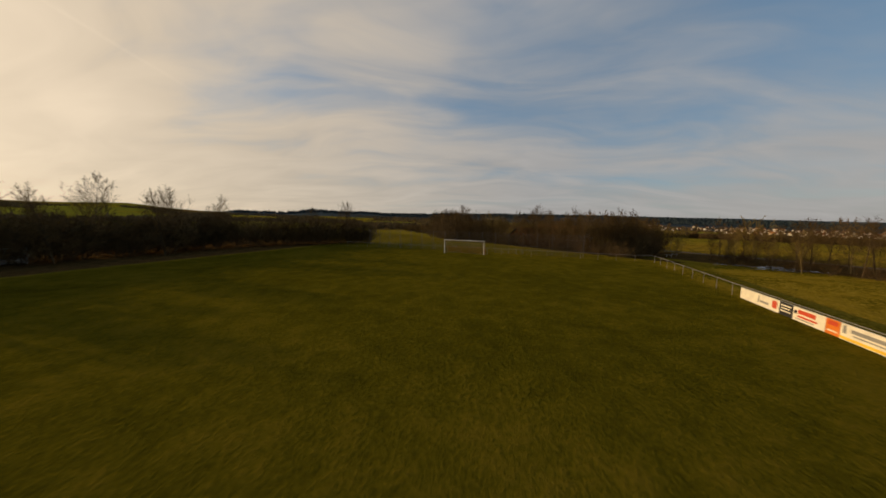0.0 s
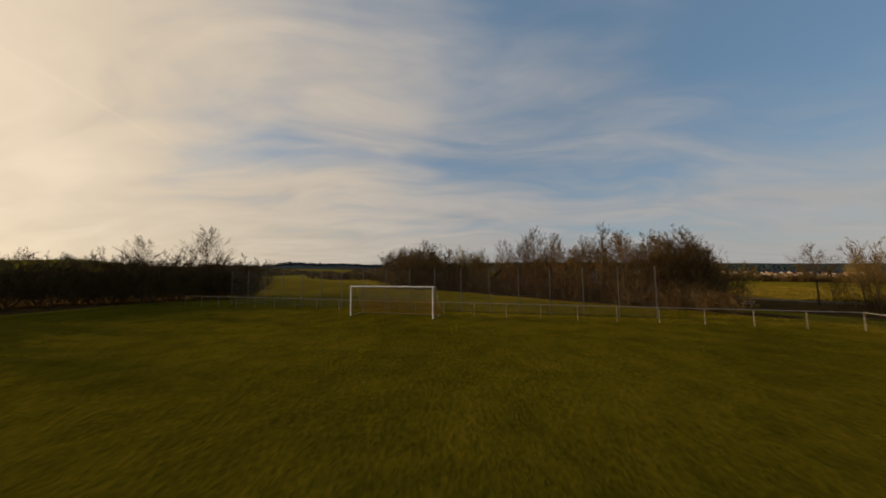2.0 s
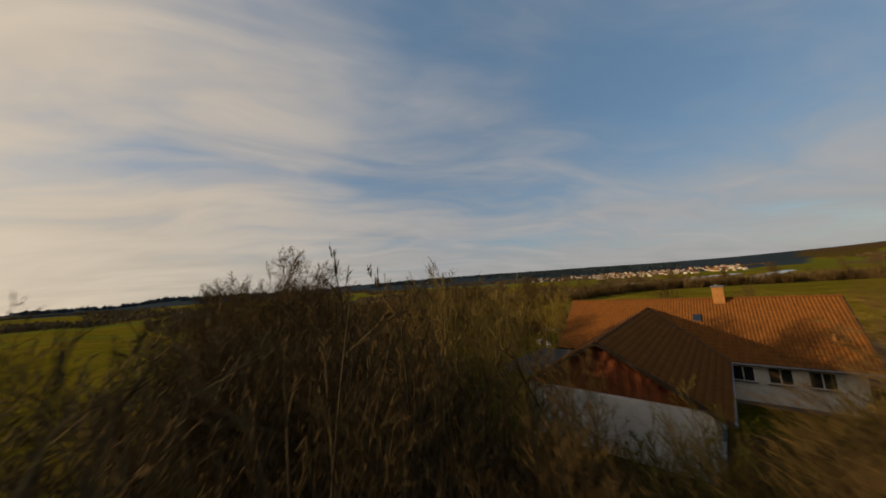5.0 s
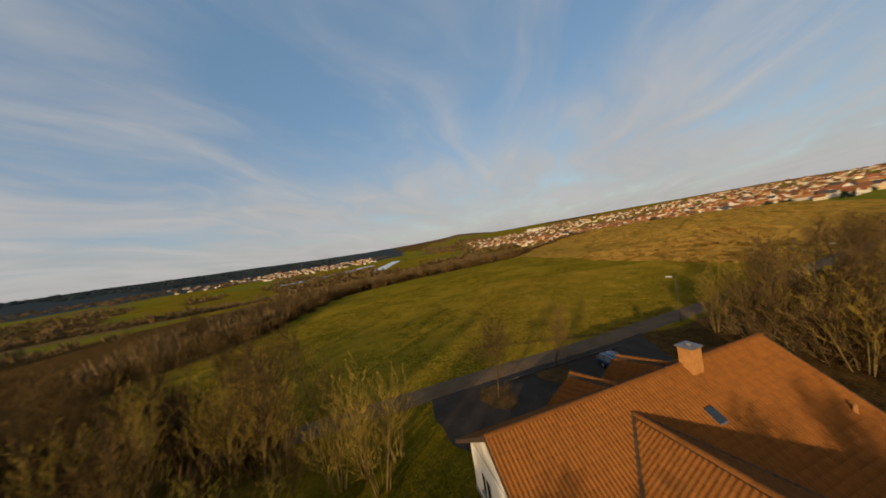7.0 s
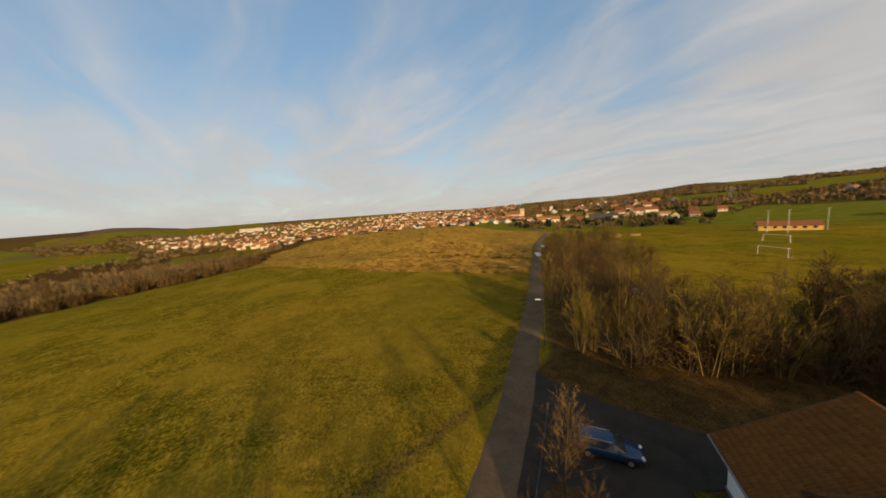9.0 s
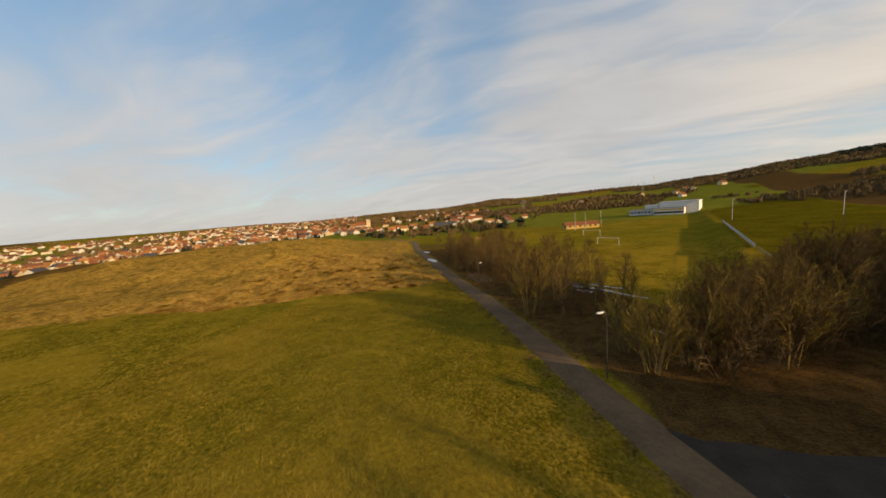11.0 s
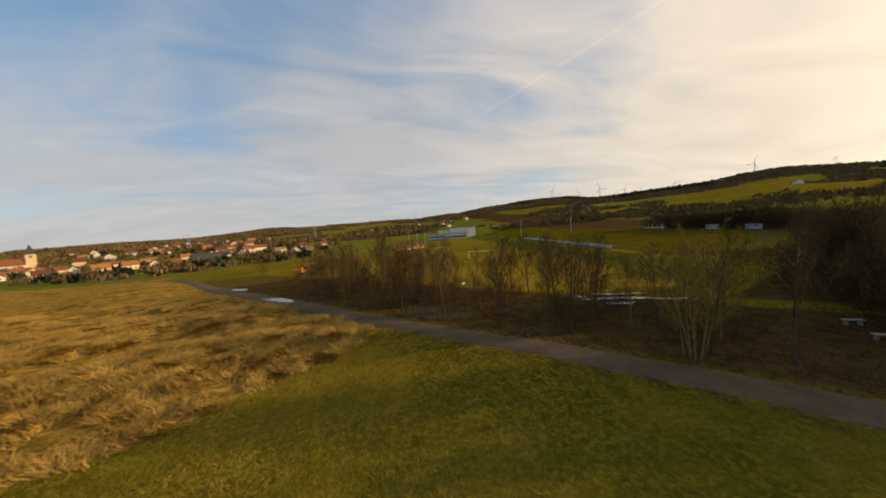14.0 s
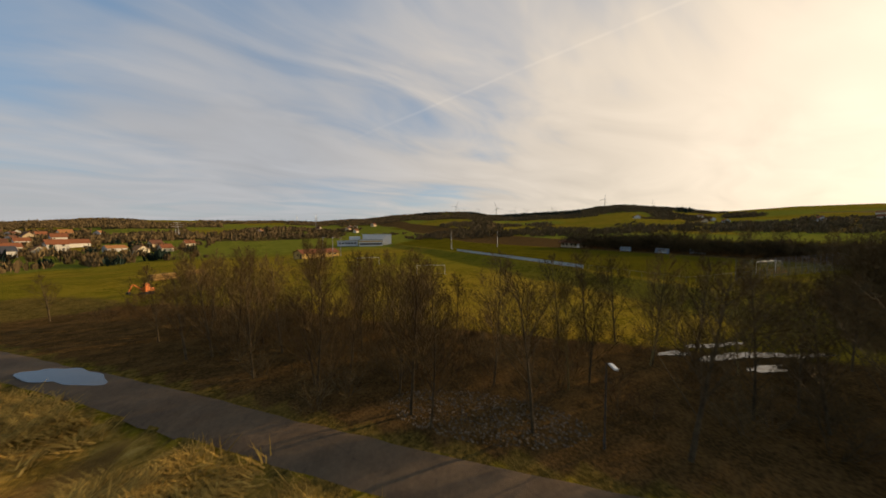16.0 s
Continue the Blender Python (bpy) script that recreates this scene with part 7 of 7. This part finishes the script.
# ---- distant woods and hedges ----
def far_wood(name, spots, mat, label, seed, size, tris=22, thin=1.0):
    """Many small ragged crowns in one mesh; each a tuft of narrow upright slivers."""
    rnd = np.random.RandomState(seed)
    n = len(spots)
    p = np.array([(x, y, hz(x, y)) for x, y in spots])
    tall = size * rnd.uniform(0.45, 1.35, n)
    c = np.repeat(p, tris, 0)
    t = np.repeat(tall, tris)[:, None]
    m = n * tris
    a = rnd.uniform(0, 2 * np.pi, m)
    rad = np.sqrt(rnd.uniform(0, 1, m)) * 0.42
    lift = rnd.uniform(0.12, 0.85, m) * (1 - 0.55 * rad / 0.42 * 0.8)
    base = c + np.stack([np.cos(a) * rad, np.sin(a) * rad, lift * 0.75], 1) * t
    b = rnd.uniform(0, 2 * np.pi, m)
    w = rnd.uniform(0.10, 0.22, m)[:, None] * t * thin
    side = np.stack([np.cos(b), np.sin(b), rnd.uniform(-0.3, 0.3, m)], 1) * w
    up = np.stack([np.cos(a) * 0.25, np.sin(a) * 0.25, rnd.uniform(0.6, 1.2, m)], 1) * t * rnd.uniform(0.18, 0.36, m)[:, None]
    low = c + np.stack([np.cos(a) * rad * 0.8, np.sin(a) * rad * 0.8, -0.02 + 0 * a], 1) * t
    v = np.stack([base - side, base + side, base + up, base * 0.5 + low * 0.5 - up * 0.4], 1).reshape(-1, 3)
    i = np.arange(m) * 4
    f = np.concatenate([np.stack([i, i + 1, i + 2], 1), np.stack([i + 1, i, i + 3], 1)])
    ob = data_part(name, v.tolist(), f.tolist(), mat)
    return tagged(ob, label, "trees", kind="stuff")


WOOD_FAR = mottled("far_bare_wood", (0.066, 0.048, 0.023), (0.175, 0.120, 0.055), 0.02, 0.3, 0.95, 0.0, 0.05, "island", 0.35)
WOOD_RUSSET = mottled("russet_scrub", (0.042, 0.027, 0.011), (0.130, 0.082, 0.030), 0.1, 1.5, 0.95, 0.0, 0.05, "island", 0.35)
# firs of the northern skyline, with the haze put into their base colour
FIR_HAZE = mottled("haze_blue_fir_wood", (0.018, 0.029, 0.036), (0.044, 0.062, 0.072), 0.02, 0.3, 0.95, 0.0, 0.05, "island", 0.35)
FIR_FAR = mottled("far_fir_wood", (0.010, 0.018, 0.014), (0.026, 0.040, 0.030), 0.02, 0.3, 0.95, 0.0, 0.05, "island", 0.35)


def spots_in(count, yaw0, yaw1, r0, r1, seed, clump=0.5):
    rnd = random.Random(seed)
    out, tries = [], 0
    while len(out) < count and tries < count * 30:
        tries += 1
        yaw, r = rnd.uniform(yaw0, yaw1), math.sqrt(rnd.uniform(r0 * r0, r1 * r1))
        x, y = polar(yaw, r)
        k = 0.5 + 0.5 * float(land_noise(np.float64(x), np.float64(y), 60 + r * 0.08, seed))
        if k > clump:
            out.append((x, y))
    return out


far_wood("hill_wood", spots_in(10000, 20, 180, 420, 1500, 71, 0.54), WOOD_FAR, "bare brown woodland over the southern hills", 1, 8, 10, 0.8)
far_wood("ridge_wood", spots_in(10000, 92, 212, 900, 1480, 79, 0.42), WOOD_FAR, "bare brown woodland below the ridge", 19, 8, 10, 0.8)
far_wood("field_hedges", spots_in(900, 96, 150, 300, 800, 80, 0.60), WOOD_FAR, "bare hedgerow trees across the southern fields", 20, 6, 30, 0.4)
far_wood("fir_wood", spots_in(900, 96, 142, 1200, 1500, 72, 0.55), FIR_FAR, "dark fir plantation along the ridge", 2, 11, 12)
far_wood("hill_wood", spots_in(7000, -180, -138, 480, 1480, 73, 0.40), WOOD_FAR, "bare brown woodland over the eastern hills", 3, 8, 10, 0.8)
far_wood("valley_wood", spots_in(5500, -112, 30, 420, 1700, 74, 0.48), WOOD_FAR, "leafless thickets and hedges in the valley", 4, 8, 10, 0.8)
far_wood("valley_scrub", spots_in(1100, -90, 30, 190, 430, 74, 0.48), WOOD_FAR, "leafless brown thickets below the meadow", 14, 6, 40, 0.34)
far_wood("fir_wood", spots_in(2600, -60, 34, 1900, 3000, 75, 0.38), FIR_HAZE, "dark forest on the northern skyline", 5, 20, 10)
far_wood("village_trees", spots_in(1300, -175, -92, 250, 900, 76, 0.3), WOOD_FAR, "bare garden trees between the village houses", 6, 7, 24, 0.5)
far_wood("village_trees", spots_in(2600, -152, -84, 600, 1480, 86, 0.25), WOOD_FAR, "bare trees among and above the far village houses", 22, 7, 14, 0.7)
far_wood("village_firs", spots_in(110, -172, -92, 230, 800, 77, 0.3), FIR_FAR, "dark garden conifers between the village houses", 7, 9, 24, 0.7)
def garden_spots(count, seed):
    rnd = random.Random(seed)
    return [off_lane(rnd.uniform(-186, -149), rnd.uniform(262, 430)) for _ in range(count)]


far_wood("garden_trees", garden_spots(130, 3), WOOD_FAR, "bare garden trees and hedges round the nearer houses", 17, 6.5, 60, 0.3)
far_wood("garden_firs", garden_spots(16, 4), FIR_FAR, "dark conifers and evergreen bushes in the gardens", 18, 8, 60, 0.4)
far_wood("field_hedges", spots_in(1500, 30, 176, 230, 700, 78, 0.68), WOOD_FAR, "bare field hedges on the southern slopes", 8, 5, 24, 0.5)


def bank_scrub():
    """Scrub down the bank beyond the hay field, behind its edge hedge."""
    rnd = random.Random(91)
    out = []
    edge = FIELD_EDGE
    while len(out) < 1100:
        k = rnd.randrange(len(edge) - 1)
        t, back = rnd.random(), rnd.uniform(6, 60)
        x = edge[k][0] + (edge[k + 1][0] - edge[k][0]) * t + back * 0.75 + rnd.uniform(-4, 4)
        y = edge[k][1] + (edge[k + 1][1] - edge[k][1]) * t + back * 0.66 + rnd.uniform(-4, 4)
        out.append((x, y))
    return out


def polygon_spots(count, region, seed):
    rnd = random.Random(seed)
    xs, ys = [p[0] for p in region], [p[1] for p in region]
    out = []
    while len(out) < count:
        x, y = rnd.uniform(min(xs), max(xs)), rnd.uniform(min(ys), max(ys))
        odd = False
        for (x0, y0), (x1, y1) in zip(region, region[1:] + region[:1]):
            if (y0 > y) != (y1 > y) and x < (x1 - x0) * (y - y0) / (y1 - y0) + x0:
                odd = not odd
        if odd:
            out.append((x, y))
    return out


def hedge_spots(points, step, jitter, seed):
    return [(x, y) for x, y, _ in along_line(points, step, jitter, seed)]


far_wood("field_hedge", hedge_spots([(x + 3, y + 3) for x, y in FIELD_EDGE], 0.9, 4.0, 55), WOOD_RUSSET, "russet leafless hedge along the far edge of the hay field", 15, 4.2, 190, 0.085)
far_wood("meadow_thicket", polygon_spots(520, [(2, 152), (22, 143), (34, 124), (46, 106), (54, 106), (62, 146), (74, 180), (50, 235), (-10, 235), (-12, 190)], 93), WOOD_RUSSET, "brown leafless thicket beyond the mown meadow", 21, 4.6, 110, 0.11)
far_wood("bank_scrub", bank_scrub(), WOOD_FAR, "brown leafless scrub down the valley bank", 9, 4.6, 84, 0.11)


def grass_stuff(name, count, region, keep, seed, mat, label, tall, lean, blades=3):
    """Tufts of narrow blades scattered over a stretch of ground, one mesh."""
    rnd = np.random.RandomState(seed)
    x0, y0, x1, y1 = region
    x, y = rnd.uniform(x0, x1, count), rnd.uniform(y0, y1, count)
    ok = keep(x, y)
    x, y = x[ok], y[ok]
    z = height(x, y)
    n = len(x)
    x, y, z = (np.repeat(v, blades) for v in (x, y, z))
    m = n * blades
    a = rnd.uniform(0, 2 * np.pi, m)
    h = tall * rnd.uniform(0.5, 1.3, m)
    b = rnd.uniform(0, 2 * np.pi, m)
    off = np.stack([np.cos(b), np.sin(b)], 1) * (h * 0.8)[:, None]
    base = np.stack([x + off[:, 0], y + off[:, 1], z - 0.02], 1)
    # neighbouring tufts lie over the same way
    comb = -0.5 + 1.5 * np.sin(x * 1.35 + 1.6 * np.sin(y * 0.9)) + 1.3 * np.cos(y * 1.55 - 0.9 * x + np.sin(x * 0.5))
    comb = comb + rnd.normal(0, 0.4, m) if lean > 0 else a
    over = h * (abs(lean) * rnd.uniform(0.6, 1.3, m))
    way = np.stack([np.cos(comb), np.sin(comb), 0 * a], 1)
    side = np.stack([-np.sin(comb), np.cos(comb), 0 * a], 1) * (tall * rnd.uniform(0.05, 0.11, m))[:, None]
    tip = base + way * over[:, None] + np.stack([0 * a, 0 * a, h], 1)
    v = np.stack([base - side, base + side, tip], 1).reshape(-1, 3)
    f = np.arange(m * 3).reshape(-1, 3)
    return tagged(data_part(name, v.tolist(), f.tolist(), mat), label, "grass", kind="stuff")


def lying_grass(x, y):
    drift = np.sin(x * 0.8 + 1.5 * np.sin(y * 0.55)) + np.cos(y * 0.95 - 1.2 * np.sin(x * 0.4))
    d = mound_shape(x, y)[1]
    return (d > 0.1 + 0.7 * np.sin(x * 1.7) * np.cos(y * 1.3)) & (drift > -0.9) & (mound_track(x, y, 2.0) < 0.4)


grass_stuff("dry_grass", 75000, (92, -12, 150, 66), lying_grass, 1, STRAW, "long bleached grass lying over the mound", 0.5, 2.0, 4)



def field_part(x, y):
    return (mound_shape(x, y)[1] < 0) & (x - np.interp(y, (21, 33, 43.8, 56, 68, 96), (95.2, 88.9, 82.6, 76.4, 70.6, 58.5)) > 2.0)


grass_stuff("field_grass", 110000, (64, 30, 118, 94), lambda x, y: (mound_shape(x, y)[1] < 0) & (x - np.interp(y, (21, 33, 43.8, 56, 68, 90), (95.2, 88.9, 82.6, 76.4, 70.6, 61)) > 2.0), 2, GRASS, "tufted winter grass of the hay field", 0.15, -1.0, 3)


def tussocks(x, y):
    clump = np.sin(x * 0.9 + 1.7 * np.sin(y * 0.31)) + np.cos(y * 1.1 - 1.3 * np.sin(x * 0.27))
    return field_part(x, y) & (clump > -1.2)


grass_stuff("pale_tussocks", 60000, (64, 30, 118, 96), tussocks, 5, TUFT, "bleached tussocks standing in the hay field", 0.15, 1.2, 3)


# ---- small things lying about ----
def waste_bin(x, y):
    b = thing("waste_bin", place(x, y, hz(x, y), 0.4), "black plastic waste barrel at the meadow edge", "bin")
    part("body", tube((0, 0, 0), (0, 0, 0.9), 0.28, 0.31, 16), BLACK_RUBBER, b)
    part("rim", tube((0, 0, 0.86), (0, 0, 0.92), 0.335, sides=16), BLACK_RUBBER, b)
    part("lid", tube((0, 0, 0.92), (0, 0, 0.97), 0.32, 0.2, 16), BLACK_RUBBER, b)


waste_bin(42.3, 103.4)


def garden_chair(x, y, yaw):
    c = thing("garden_chair", place(x, y, hz(x, y) + 0.0, yaw), "white plastic garden chair standing at the yard edge", "chair")
    part("seat", box((0.48, 0.46, 0.05), (0, 0, 0.43), 0, 0.02), WHITE_PAINT, c)
    part("backrest", box((0.48, 0.05, 0.46), (0, 0.24, 0.70), 0, 0.02), WHITE_PAINT, c)
    for sx in (-0.21, 0.21):
        for sy in (-0.2, 0.2):
            part("leg", box((0.05, 0.05, 0.42), (sx, sy, 0.21), 0, 0.008), WHITE_PAINT, c)
        part("armrest", box((0.05, 0.46, 0.04), (sx * 1.15, 0, 0.64), 0, 0.01), WHITE_PAINT, c)


garden_chair(43.1, 97.7, 0.5)


def crate(x, y, yaw):
    c = thing("storage_box", place(x, y, hz(x, y), yaw), "grey wooden storage box on the grass", "box")
    part("body", box((0.9, 0.6, 0.55), (0, 0, 0.28), 0, 0.02), STONE, c)
    part("lid", box((0.96, 0.66, 0.06), (0, 0, 0.58), 0, 0.02), LEAD, c)


crate(43.9, 100.4, 0.3)


def slab_bench(x, y, yaw):
    b = thing("bench", place(x, y, hz(x, y), yaw), "pale weathered slab bench in the shade of the copse", "bench", "slab benches")
    part("seat", box((1.3, 0.42, 0.08), (0, 0, 0.45), 0, 0.015), STONE, b)
    for s in (-0.45, 0.45):
        part("support", box((0.12, 0.36, 0.42), (s, 0, 0.2), 0, 0.01), STONE, b)


slab_bench(62.0, 56.5, 2.3)
slab_bench(58.9, 54.5, 2.4)


def digger(x, y, yaw):
    d = thing("excavator", place(x, y, hz(x, y), yaw, 0.75), "small orange excavator parked by the lane", "excavator")
    for s in (-0.7, 0.7):
        part("track", box((2.2, 0.4, 0.55), (0, s, 0.28), 0, 0.15), BLACK_RUBBER, d)
    part("body", box((1.9, 1.5, 0.8), (-0.2, 0, 1.1), 0, 0.1), BOARD_ORANGE, d)
    cab = part("cab", box((1.0, 0.9, 1.3), (0.2, 0.25, 2.1), 0, 0.1), BOARD_ORANGE, d)
    part("window", box((1.03, 0.7, 0.7), (0.2, 0.25, 2.3), 0, 0.02), WINDOW, cab)
    part("boom", tube((0.8, -0.3, 1.3), (2.6, -0.3, 2.8), 0.14), BOARD_ORANGE, d)
    part("stick", tube((2.6, -0.3, 2.8), (3.4, -0.3, 1.2), 0.11), BOARD_ORANGE, d)
    part("bucket", box((0.6, 0.7, 0.5), (3.4, -0.3, 0.9), 0, 0.08), BLACK_RUBBER, d)


digger(101.6, -38.5, 0.6)
